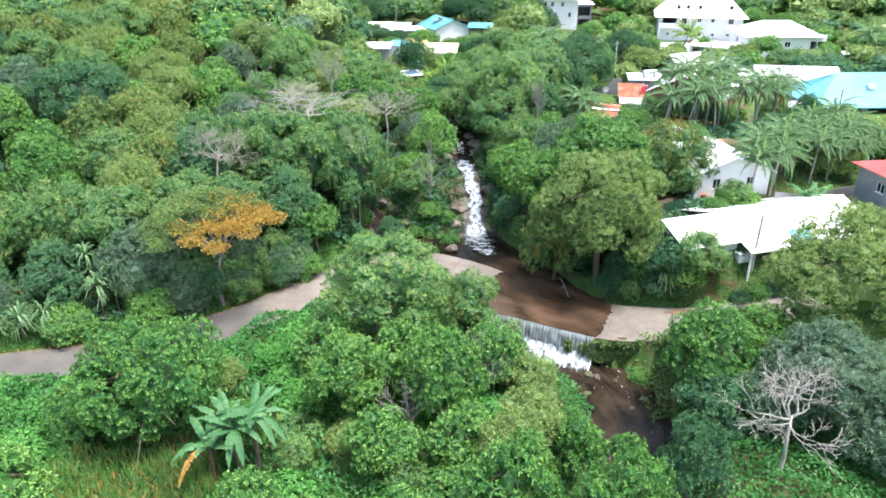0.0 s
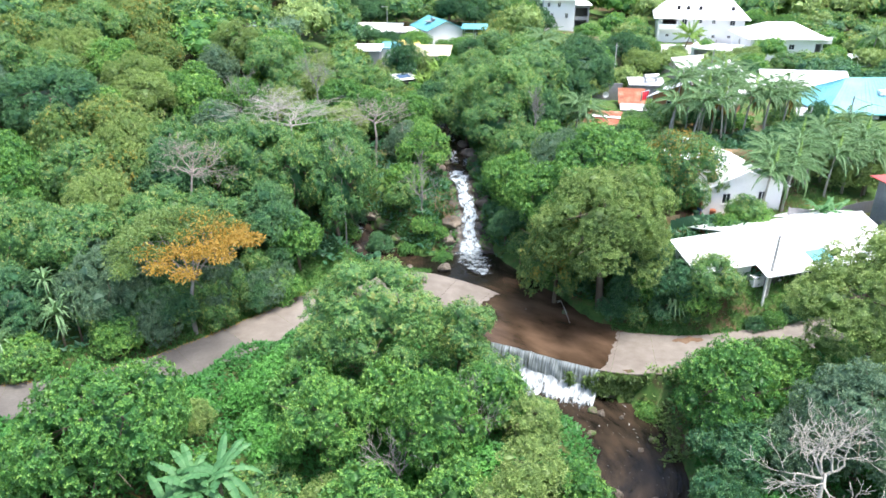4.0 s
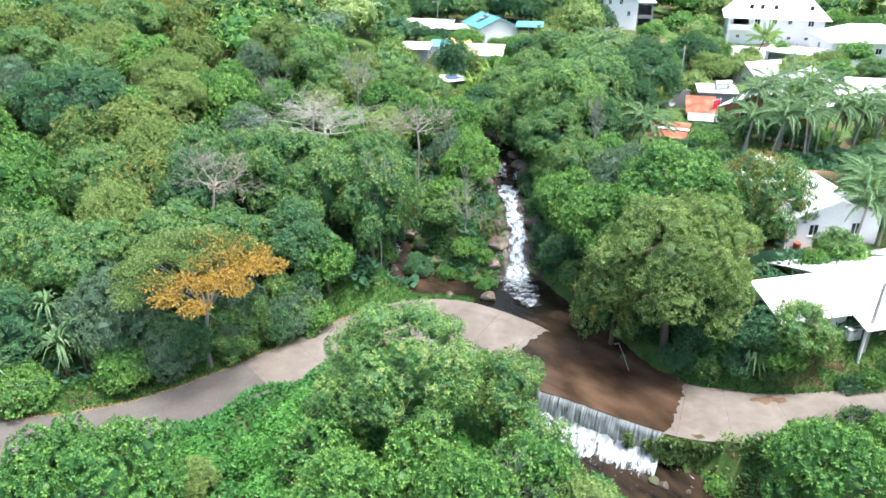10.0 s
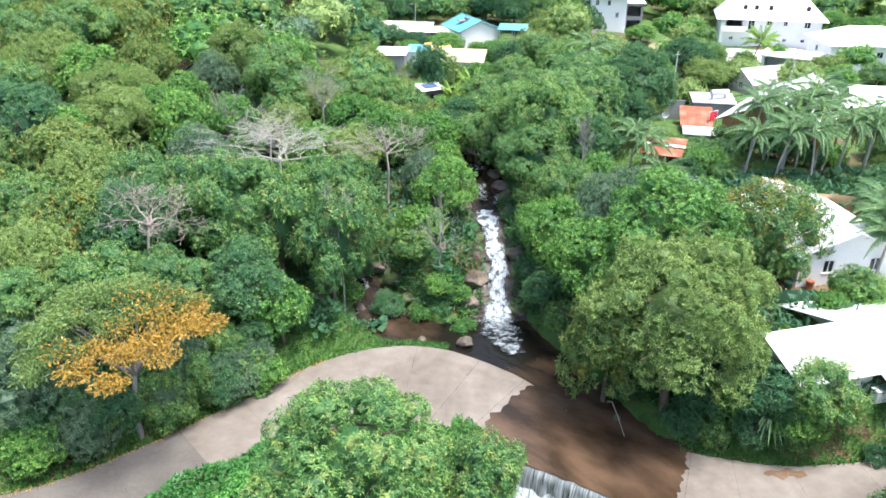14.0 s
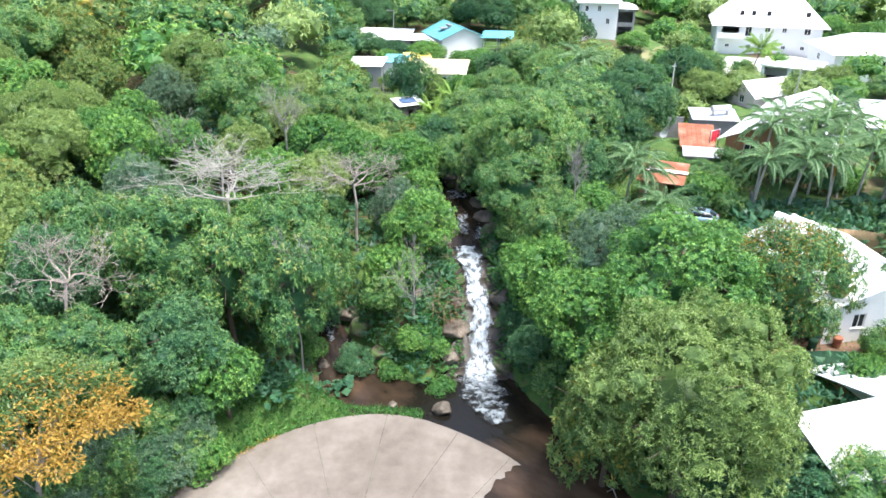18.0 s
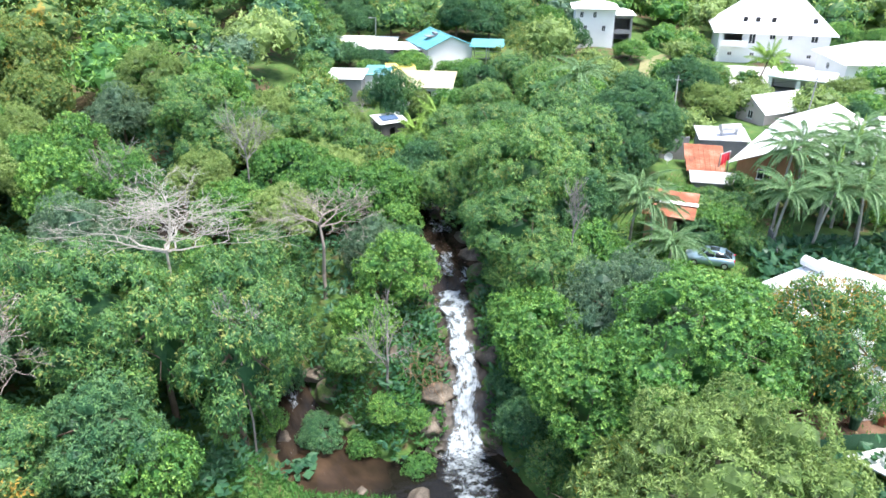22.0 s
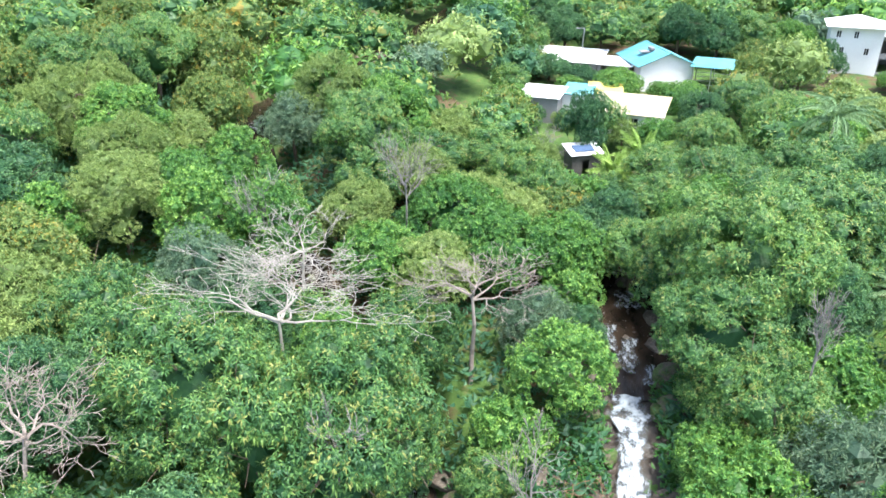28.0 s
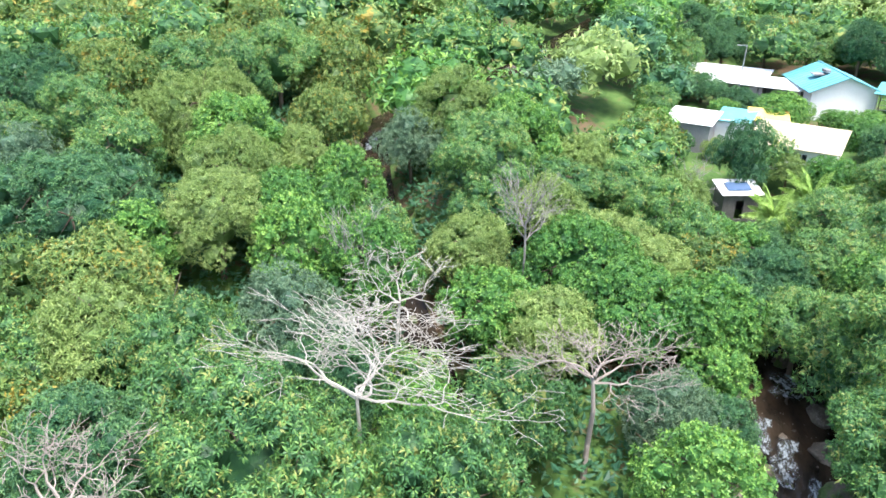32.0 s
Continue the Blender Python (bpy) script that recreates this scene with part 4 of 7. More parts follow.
for x, y, R, h, kind in ((-15, 181, 4.2, 9, "deep"), (-9, 183, 4.0, 9.5, "deep"), (-3, 184, 4.2, 9, "mango"), (3.5, 183, 4.0, 9, "deep"), (9.5, 181, 3.8, 8.5, "deep"), (15, 184, 4.0, 9, "mango"), (-20, 176, 3.6, 7, "mango"), (-17, 147, 2.6, 4.2, "bright"),
                         (-9.5, 147.6, 1.6, 2.6, "olive"), (-18.5, 155, 2.8, 4.5, "mango"), (-10.8, 159, 2.0, 3.0, "bright"), (4.8, 154.5, 2.4, 3.6, "bright"), (7.4, 149, 2.6, 4.0, "deep"), (-17.5, 167, 2.4, 3.6, "olive"), (-5.6, 162.5, 2.0, 3.2, "bright"), (2.0, 163.6, 1.8, 2.6, "bright"), (14.5, 170.5, 2.4, 4.2, "yellow"),
                         (-21, 184, 4.2, 9, "deep"), (21, 186, 4.0, 8, "bright"), (-13.5, 145.4, 1.8, 2.6, "deep"), (-6.6, 129.2, 2.0, 2.6, "bright"), (-1.6, 127.0, 2.0, 3.2, "mango"), (-9.6, 131.2, 1.8, 3.8, "bright"), (-1.4, 124.2, 1.6, 3.6, "deep"), (-5.2, 125.2, 1.8, 3.6, "bright")):
    plant(kind, x, y, at_ground(x, y) + h, R)
# trees between the village houses
plant("deep", 36.6, 146, 16.5, 4.2, "rounded dark tree beside a grass track")
plant("mango", 40.5, 150.5, 15.5, 4.0)
plant("olive", 38.4, 139.5, 14.2, 3.4)
plant("olive", 46.0, 146, 13.5, 2.8)
plant("mango", 55.5, 141, 12.6, 3.0)
plant("olive", 60.5, 147, 13.6, 3.4)
plant("mango", 66.5, 142, 12.6, 3.2)
plant("bright", 76.5, 184, 16.5, 4.4)
plant("bright", 82.0, 180, 15.8, 4.0)
plant("deep", 24.5, 176.5, 17.5, 3.4)
plant("mango", 21.0, 170.5, 16.0, 3.6)
plant("yellow", 14.5, 178, 16.2, 3.4)
plant("bright", 34.5, 172.5, 14.4, 3.0)
plant("bright", 33.6, 76.2, 8.6, 2.2)
plant("deep", 56.5, 134.5, 12.4, 2.6)
# places kept free of tall trees, some so houses stay in the camera's view: x, y, radius
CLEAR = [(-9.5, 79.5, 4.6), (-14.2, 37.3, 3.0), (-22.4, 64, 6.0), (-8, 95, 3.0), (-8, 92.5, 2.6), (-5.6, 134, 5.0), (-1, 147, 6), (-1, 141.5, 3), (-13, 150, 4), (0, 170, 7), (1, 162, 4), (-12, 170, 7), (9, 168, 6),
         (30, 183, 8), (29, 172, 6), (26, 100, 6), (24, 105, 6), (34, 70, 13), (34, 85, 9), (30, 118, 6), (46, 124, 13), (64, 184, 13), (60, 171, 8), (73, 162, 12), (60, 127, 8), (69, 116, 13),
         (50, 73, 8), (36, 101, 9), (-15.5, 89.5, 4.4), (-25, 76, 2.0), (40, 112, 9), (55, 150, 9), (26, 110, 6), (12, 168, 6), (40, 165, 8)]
LINES = [(ROAD, 1.0), (RIVER, 0.6), (POOL_LINE, 0.8), (FALL[FALL[:, 1] < 103], 0.6), (TRIB[(TRIB[:, 1] < 100) | (TRIB[:, 1] > 122)], -0.8)]


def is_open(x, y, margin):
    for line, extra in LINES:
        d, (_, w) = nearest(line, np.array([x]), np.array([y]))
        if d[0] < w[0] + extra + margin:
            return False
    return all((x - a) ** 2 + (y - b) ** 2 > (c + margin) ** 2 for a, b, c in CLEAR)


# shrubs along the upper road edge and under the right-bank trees
edge = np.random.default_rng(33)
for i in range(4, len(ROAD)):
    row = ROAD[i]
    if -62 < row[0] < -13:
        for k in range(2):
            off, R = edge.uniform(4.3, 6.2), edge.uniform(1.3, 2.2)
            x, y = row[0] + edge.uniform(-1.2, 1.2) - 0.35 * off, row[1] + off * 0.95
            if math.hypot(x + 33, y - 60.4) < 3.2 or math.hypot((x + 38.5) / 1.6, y - 56.2) < 2.2:
                continue
            plant(("deep", "bright", "mango", "grey")[int(edge.integers(0, 4))], x, y, at_ground(x, y) + edge.uniform(2.4, 4.2), R, "leafy roadside shrub in the forest edge")
for x, y, R, h in ((2.6, 60.2, 1.9, 3.4), (4.4, 57.6, 1.6, 2.6), (1.0, 62.2, 1.5, 2.2), (17.2, 66.0, 1.5, 2.6), (19.2, 65.0, 1.3, 2.2), (21.5, 64.4, 1.4, 2.4), (24, 63.8, 1.3, 2.0), (24.2, 55.6, 1.6, 2.4), (27.5, 56.2, 1.8, 2.8), (18.4, 55.4, 1.2, 1.6), (18.5, 66.6, 1.8, 3.4), (20.5, 66.4, 1.7, 2.8), (14.2, 70.5, 1.6, 3.2), (11.8, 74.2, 1.6, 3.6), (9.6, 78.0, 1.7, 4.0), (8.2, 81.5, 1.8, 4.2), (7.6, 84.6, 1.6, 4.0), 
                   (22.5, 101.5, 1.6, 2.0), (26.0, 102.4, 1.8, 2.4), (28.4, 103.6, 2.2, 3.0), (31, 107, 2.2, 3.0), (29.5, 100.5, 1.6, 2.2), (29.8, 62.9, 0.9, 1.3), (31.6, 63.3, 1.1, 1.7), (33.6, 63.5, 1.2, 1.8), (36.0, 64.0, 1.2, 1.8), (38.6, 64.6, 1.3, 2.0), (-6.6, 83.4, 1.7, 2.2), (-10.6, 83.2, 1.6, 3.0), (-9.9, 87.6, 1.4, 3.0), (-3.2, 82.6, 1.2, 1.6), (25.2, 88.4, 2.0, 3.8), (28.4, 82.0, 1.8, 3.4), (31.2, 83.6, 1.2, 2.0), (27.6, 86.8, 1.6, 2.6), (27.6, 107.8, 1.8, 1.6), (29.4, 110.6, 2.0, 1.6), (27.0, 112.6, 1.8, 1.6), (35.4, 110.6, 1.8, 2.8), (38.4, 109.0, 2.0, 3.2), (41.6, 107.6, 2.0, 3.0), (45.2, 109.2, 2.0, 3.0), (33.4, 113.6, 1.4, 2.2), (31.6, 109.4, 1.8, 1.8), (26.6, 108.6, 1.5, 1.8), (-1.5, 83.4, 1.3, 2.0), (0.9, 80.9, 1.2, 1.6), (-4.2, 86.6, 1.8, 4.0),
                   (0.4, 83.6, 1.0, 2.0), (33.5, 76.6, 1.9, 3.8), (30.6, 74.6, 1.3, 2.2), (8.0, 88.5, 1.7, 4.5), (7.8, 95.5, 1.8, 4.6), (-1.0, 99.5, 1.7, 4.2), (-2.2, 103.5, 2.0, 4.6), (6.4, 103.8, 2.0, 5.0), (5.4, 110.5, 2.4, 5.5), (-2.6, 111, 2.6, 5.5)):
    plant(("bright", "deep", "mango")[int(edge.integers(0, 3))], x, y, at_ground(x, y) + h, R, "bushy green shrub at the wood's edge")
filler = np.random.default_rng(21)
far_list = []
count_near = 0
for _ in range(12000):
    y = 58 + 250 * filler.random() ** 1.25
    x = filler.uniform(-1, 1) * (38 + 0.66 * y) - 6
    far = y > 132 or abs(x + 5) > 62
    R = filler.uniform(3.0, 5.2) if not far else filler.uniform(3.6, 6.4)
    village = x > 20 and 55 < y < 192
    if village and filler.random() < 0.5:
        continue
    if village:
        R = filler.uniform(1.8, 3.4)
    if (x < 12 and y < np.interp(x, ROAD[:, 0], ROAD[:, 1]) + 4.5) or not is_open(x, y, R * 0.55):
        continue
    tight = 0.64 if not far else 0.72
    if any((x - a) ** 2 + (y - b) ** 2 < (tight * (R + c)) ** 2 for a, b, c in TAKEN):
        continue
    zone = noise.noise((x * 0.035, y * 0.035, 4.0)) + 0.5 * noise.noise((x * 0.11, y * 0.11, 9.0))
    pick = filler.random()
    if x < -42 and zone > -0.1 and y > 85:
        kind = "yellow" if pick < (0.75 if y > 115 else 0.5) else "mango"
    elif zone > 0.22:
        kind = "bright" if pick < 0.6 else "mango"
    elif zone < -0.22:
        kind = "deep" if pick < 0.35 else "mango" if pick < 0.75 else "olive"
    else:
        kind = ("mango", "olive", "grey", "bright", "yellow")[int(np.searchsorted((0.32, 0.66, 0.74, 0.93), pick))]
    tall = filler.uniform(7.0, 10.5) if not village else filler.uniform(3, 5)
    # canopy held low here so the camera sees the houses behind
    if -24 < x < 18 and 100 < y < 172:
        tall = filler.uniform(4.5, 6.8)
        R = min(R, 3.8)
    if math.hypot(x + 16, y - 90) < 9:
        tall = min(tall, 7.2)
    top = at_ground(x, y) + tall
    if far or count_near >= 175:
        TAKEN.append((x, y, R))
        far_list.append((kind, x, y, tall, R))
    else:
        count_near += 1
        plant(kind, x, y, top, R)

# distant canopy, far beyond counting: one mesh
chunks, fresh, mats, cores, core_mats, n_mats, core_n = [], [], [], [], [], list(STYLE), 0
for i, (kind, x, y, tall, R) in enumerate(far_list):
    droop = STYLE[kind][7]
    far_scale = (1.0 + max(0, y - 110) / 150) * R / 5
    H = min(R * 1.25, tall * 0.95)
    v, core, young_or_lit = crown_leaves(R, H, 16, 1.20 * far_scale, 5, 0.66 * far_scale**0.8, 0.30 * far_scale**0.8, droop, i + 50, 1.0, coarse=True)
    # the far crowns carry the same painted lightening of upper leaves
    fresh.append(young_or_lit)
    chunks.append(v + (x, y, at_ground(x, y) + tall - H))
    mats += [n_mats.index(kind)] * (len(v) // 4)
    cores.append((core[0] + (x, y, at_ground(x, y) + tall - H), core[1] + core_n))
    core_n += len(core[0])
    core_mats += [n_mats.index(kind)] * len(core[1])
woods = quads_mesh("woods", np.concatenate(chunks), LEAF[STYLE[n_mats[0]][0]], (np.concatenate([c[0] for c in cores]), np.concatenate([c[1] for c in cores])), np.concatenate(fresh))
for k in n_mats[1:]:
    woods.materials.append(LEAF[STYLE[k][0]])
woods.polygons.foreach_set("material_index", np.array(mats + core_mats, dtype=np.int32))
tagged(new("woods", woods), "dense mixed tropical woods covering the far slopes", "woods", kind="stuff")


# ---- ground cover ----
def carpet(name, label, inside, box, density, length, width, mat, bulge=0.0, lift=0.05, seed=1, upright=0.5, category="plants"):
    g = np.random.default_rng(seed)
    x0, x1, y0, y1 = box
    n = int((x1 - x0) * (y1 - y0) * density)
    x, y = g.uniform(x0, x1, n), g.uniform(y0, y1, n)
    keep = inside(x, y)
    x, y = x[keep], y[keep]
    n = len(x)
    hump = 0.0
    if bulge:
        hump = bulge * (0.5 + 0.5 * np.sin(x * 1.1 + 1.7 * np.sin(y * 0.7)) * np.cos(y * 0.9 + 1.3 * np.sin(x * 0.5))) + 0.5 * bulge * np.abs(np.sin(x * 0.37 + y * 0.29)) + 0.25 * bulge * g.random(n)
    p = np.stack([x, y, ground(x, y) + lift + hump], 1)
    along = unit(np.stack([g.normal(size=n), g.normal(size=n), upright * g.random(n) * 2], 1))
    side = unit(np.cross(along, unit(np.stack([g.normal(size=n) * 0.5, g.normal(size=n) * 0.5, np.ones(n)], 1))))
    k = g.uniform(0.6, 1.3, n)
    tagged(new(name, quads_mesh(name, leaf_quads(p, along, side, length * k, width * k), mat)), label, category, kind="stuff")


def off_lines(x, y, *pairs):
    ok = np.ones(x.shape, bool)
    for line, extra in pairs:
        d, (_, w) = nearest(line, x, y)
        ok &= d > w + extra
    return ok


def south_bank(x, y):
    d, (_, w) = nearest(ROAD, x, y)
    ry = np.interp(x, ROAD[:, 0], ROAD[:, 1])
    return (y < ry) & (d > w + 0.9) & off_lines(x, y, (RIVER, 0.4)) & ~((x > 3) & (y > 57.5))


carpet("vine_thicket", "low thicket of bright green vines and weeds", south_bank, (-48, 36, 24, 66), 34, 0.34, 0.24, LEAF["vine"], 0.9, 0.1, 3)
carpet("tall_grass", "pale tall grass and dry stalks", lambda x, y: south_bank(x, y) & (np.hypot(x + 21, y - 32) < 8), (-30, -12, 24, 41), 40, 1.3, 0.05, LEAF["grass"], 0.8, 0.1, 4, 3.0, "grass")
carpet("dry_stalks", "dry straw-coloured stalks in the tall grass", lambda x, y: south_bank(x, y) & (np.hypot((x + 20.5) / 1.4, y - 36.5) < 4.2), (-30, -12, 30, 44), 6, 1.2, 0.05, LEAF["dry"], 0.9, 0.3, 14, 3.0, "grass")


def verge(x, y):
    d, (_, w) = nearest(ROAD, x, y)
    return (d > w - 0.05) & (d < w + 2.6) & off_lines(x, y, (POOL_LINE, 0.2), (RIVER, 0.3)) & ~((x > 4) & (x < 17))


carpet("verge_grass", "short green grass along the road edge", verge, (-60, 45, 44, 82), 90, 0.36, 0.10, LEAF["bright"], 0.0, 0.22, 5, 1.2, "grass")


def litter(x, y):
    d, (_, w) = nearest(ROAD, x, y)
    ry = np.interp(x, ROAD[:, 0], ROAD[:, 1])
    return (np.abs(d - w) < 0.32) & (y > ry) & (x < -11)


carpet("fallen_leaves", "yellow-brown fallen leaves along the road edge", litter, (-60, 2, 44, 80), 30, 0.19, 0.10, LEAF["orange"], 0.0, 0.32, 6, 0.1, "leaves")


def floor_zone(x, y):
    return off_lines(x, y, (ROAD, 2.2), (RIVER, 0.5), (POOL_LINE, 0.6), (FALL, 0.7), (TRIB, 0.5)) & ~south_bank(x, y)


carpet("undergrowth", "mixed green undergrowth on the forest floor", lambda x, y: floor_zone(x, y) & ((x < 19) | (y < 76)), (-60, 48, 56, 132), 9, 0.62, 0.34, LEAF["deep"], 0.9, 0.1, 8)
carpet("river_weeds", "coarse weeds on the river bank below the weir", lambda x, y: (y < np.interp(x, near_edge[:, 0], near_edge[:, 1]) - 0.15) & off_lines(x, y, (RIVER, -1.6)) & (y > 49), (15.5, 27, 48, 58.5), 44, 0.42, 0.2, LEAF["olive"], 0.6, 0.08, 19)
carpet("cascade_ferns", "ferns and weeds on the rocks beside the cascade", lambda x, y: off_lines(x, y, (FALL, 0.5)) & ~off_lines(x, y, (FALL, 4.2)), (-5, 11, 82.5, 112), 26, 0.5, 0.22, LEAF["bright"], 0.5, 0.35, 23)
carpet("bank_weeds", "fresh green weeds on the stream banks", lambda x, y: floor_zone(x, y) & ((np.hypot(x - 20, y - 63) < 9) | (np.hypot(x + 3, y - 84) < 6) | (np.hypot(x - 1, y - 82) < 5) | ((x > -16) & (x < 0) & (y < 79))),
       (-18, 32, 56, 95), 40, 0.34, 0.18, LEAF["bright"], 0.7, 0.1, 9)
carpet("lawn", "bright mown grass between the village houses", lambda x, y: (((x > 19) & (x < 36) & (y > 86) & (y < 115)) | ((x > 24) & (y > 74) & (y < 86) & (x < 48)) | ((np.hypot(x - 27, y - 112) < 7) | (np.hypot(x - 36, y - 160) < 9) | (np.hypot(x - 80, y - 140) < 10))),
       (15, 90, 70, 172), 24, 0.34, 0.09, LEAF["grass"], 0.0, 0.04, 10, 1.0, "grass")
carpet("taro_patch", "patch of broad dark green leaves under the palms", lambda x, y: ((x - 38) / 9) ** 2 + ((y - 97) / 5) ** 2 < 1, (28, 48, 91, 103), 9, 0.95, 0.8, LEAF["deep"], 0.5, 0.5, 11)
carpet("elephant_ear", "big lobed leaves at the forest edge", lambda x, y: (np.hypot(x + 11.6, y - 77.0) < 1.5) | (np.hypot(x + 7.2, y - 80.4) < 1.0), (-14, -5, 74, 83), 9, 0.72, 0.60, LEAF["deep"], 0.5, 0.5, 12, 0.25)


def wall_weeds():
    """Weeds and ferns hanging over the dry end of the weir wall, with a few tufts in the falling water."""
    g = np.random.default_rng(27)
    line = near_edge[(near_edge[:, 0] > 3) & (near_edge[:, 0] < 23)]
    x = np.concatenate([g.uniform(14.9, 21.5, 5200), 12.2 + g.normal(size=130) * 0.18, 13.7 + g.normal(size=110) * 0.22, g.uniform(14.2, 15.4, 500)])
    y = np.interp(x, line[:, 0], line[:, 1])
    n = len(x)
    clump = np.array([noise.noise((float(a) * 1.3, 0.0, 5.0)) for a in x])
    z = -2.7 * g.random(n) ** (1.4 - 0.8 * clump)
    z[5200:5440] = g.uniform(-1.7, -0.5, 240)
    keep = np.array([noise.noise((float(a) * 0.9, float(b) * 1.1, 3.0)) for a, b in zip(x, z)]) > -0.22
    keep[5200:5440] = True
    off = np.where(np.arange(n) < 5200, 0.18, 0.5) + 0.4 * g.random(n) * (0.4 + np.clip(clump, 0, 1))
    p = np.stack([x - 0.45 * off, y - 0.85 * off, z + 0.1], 1)[keep]
    n = len(p)
    along = unit(np.stack([g.normal(size=n) * 0.7, -0.6 + g.normal(size=n) * 0.4, -0.5 + g.normal(size=n) * 0.7], 1))
    side = unit(np.cross(along, g.normal(size=(n, 3))))
    k = g.uniform(0.6, 1.5, n)
    tagged(new("wall_weeds", quads_mesh("wall_weeds", leaf_quads(p, along, side, 0.34 * k, 0.16 * k), LEAF["olive"])), "weeds and ferns hanging on the stone weir", "plants", kind="stuff")


wall_weeds()

# ---- bare and dead trees ----
def bough(p, d, length, r, level, g, rise, out):
    """A bent limb that forks in two or three and turns towards the light."""
    p, d = np.array(p, float), unit(np.array(d, float))
    pieces = 4 if level > 1 else 3
    for k in range(pieces):
        d = unit(d + g.normal(size=3) * (0.30, 0.30, 0.16) + (0, 0, rise))
        q = p + d * length / pieces
        r2 = max(r * 0.87, 0.013)
        out.append((p, q, r, r2))
        p, r = q, r2
        if level > 0 and k == 1:
            side = unit(np.cross(d, g.normal(size=3) * (0.35, 0.35, 1.0)))
            bough(p, d + side * g.uniform(0.7, 1.1), length * g.uniform(0.55, 0.8), r * 0.62, level - 1, g, rise, out)
    if level > 0:
        side = unit(np.cross(d, g.normal(size=3) * (0.35, 0.35, 1.0)))
        for sgn in (-1, 1):
            bough(p, d + sgn * side * g.uniform(0.35, 0.65), length * g.uniform(0.66, 0.86), r * 0.72, level - 1, g, rise, out)


def dead_tree(name, label, x, y, fork_z, top, R, mat, seed, trunk_r=0.2, main=5, depth=4, z=None, rise=0.05, arc=(0, 360), stretch=(1.0, 1.0)):
    """A leafless crown of radius R, up to the height top, on limbs that part at fork_z."""
    g = np.random.default_rng(seed)
    z0 = at_ground(x, y) - 0.2 if z is None else z
    ob = thing(name, label, "tree", pose(x, y, z0))
    h = fork_z - z0
    bend = g.normal(size=(3, 2)) * 0.18
    pts = [(0, 0, -0.3), (bend[0, 0], bend[0, 1], h * 0.35), (bend[1, 0], bend[1, 1], h * 0.7), (0, 0, h)]
    vs, fs = tubes([(pts[k], pts[k + 1], trunk_r * (1.25 - 0.2 * k), trunk_r * (1.05 - 0.2 * k)) for k in range(3)], 7)
    part("trunk", mesh_from("bare_trunk", vs, fs, mat, True), ob)
    groups = []
    for k in range(main):
        out = []
        a = math.radians(arc[0] + arc[1] * (k + 0.5 + g.uniform(-0.3, 0.3)) / main)
        steep = (top - fork_z) / R * g.uniform(0.5, 1.2)
        bough((0, 0, h - g.uniform(0, 0.25) * (top - fork_z)), (math.cos(a), math.sin(a), steep), R * 0.42, trunk_r * 0.62, depth, g, rise, out)
        groups.append(out)
    # the crown keeps to its radius and height; stretch reshapes it to fit the camera's view
    ends = np.array([q for out in groups for _, q, _, _ in out])
    fit_r = R / np.percentile(np.hypot(ends[:, 0], ends[:, 1]), 97)
    fit_z = (top - fork_z) / max(np.percentile(ends[:, 2], 98) - h, 0.1)
    squeeze = lambda p: (p[0] * fit_r * stretch[0], p[1] * fit_r * stretch[1], h + (p[2] - h) * fit_z)
    for out in groups:
        vs, fs = tubes([(squeeze(a), squeeze(b), ra, rb) for a, b, ra, rb in out], 4)
        part("limb", mesh_from("bare_limb", vs, fs, mat), ob)
    return ob


# limbs spread only sideways and back, stretched wide to fit the camera's view
dead_tree("dead_tree", "wide leafless tree with bleached white branches above the canopy", -16.2, 85.2, 14.9, 18.0, 7.2, PALE_BARK, 5, 0.13, 7, 4, rise=0.04, arc=(-15, 210), stretch=(1.35, 0.85))
dead_tree("dead_tree", "smaller leafless tree with bleached white branches", -19.6, 94.6, 14.4, 17.0, 3.8, PALE_BARK, 8, 0.11, 5, 4, rise=0.04)
dead_tree("dead_tree", "leafless tree with a tall thin trunk and reddish-white twigs", -7.6, 94.6, 12.9, 16.0, 4.9, PINK_TWIG, 11, 0.15, 6, 4, rise=0.05)
dead_tree("dead_tree", "leafless pinkish-grey crown rising from the trees", -24.6, 75.2, 12.9, 16.0, 4.5, PINK_TWIG, 14, 0.14, 6, 4, rise=0.03)
dead_tree("bare_tree", "bare pale tree spreading among grey-green leaves", 23.0, 38.2, 6.2, 9.8, 4.6, PALE_BARK, 17, 0.15, 6, 4)
dead_tree("dead_shrub", "tangle of grey dead twigs over the rocks", -1.5, 84.8, 7.6, 11.4, 2.4, GREY_TWIG, 19, 0.09, 6, 3)
dead_tree("dead_shrub", "grey dead twigs poking out of a green crown", -10.0, 79.3, 12.2, 14.6, 1.7, GREY_TWIG, 23, 0.07, 5, 3)
dead_tree("dead_shrub", "tuft of grey bare twigs on top of a green tree", 12.6, 93.2, 14.0, 17.4, 1.3, GREY_TWIG, 29, 0.07, 6, 3)
dead_tree("dead_shrub", "hazy grey leafless shrub among the trees", -16.6, 106.8, 15.5, 19.4, 3.0, GREY_TWIG, 31, 0.09, 8, 3)
dead_tree("dead_shrub", "purplish-grey leafless crown among the trees", -25.0, 97.5, 14.5, 18.2, 2.6, GREY_TWIG, 37, 0.08, 7, 3)
dead_tree("dead_shrub", "brown bare tangle beside a small house", -10.2, 134, 8.8, 13.0, 3.6, GREY_TWIG, 41, 0.1, 7, 3)
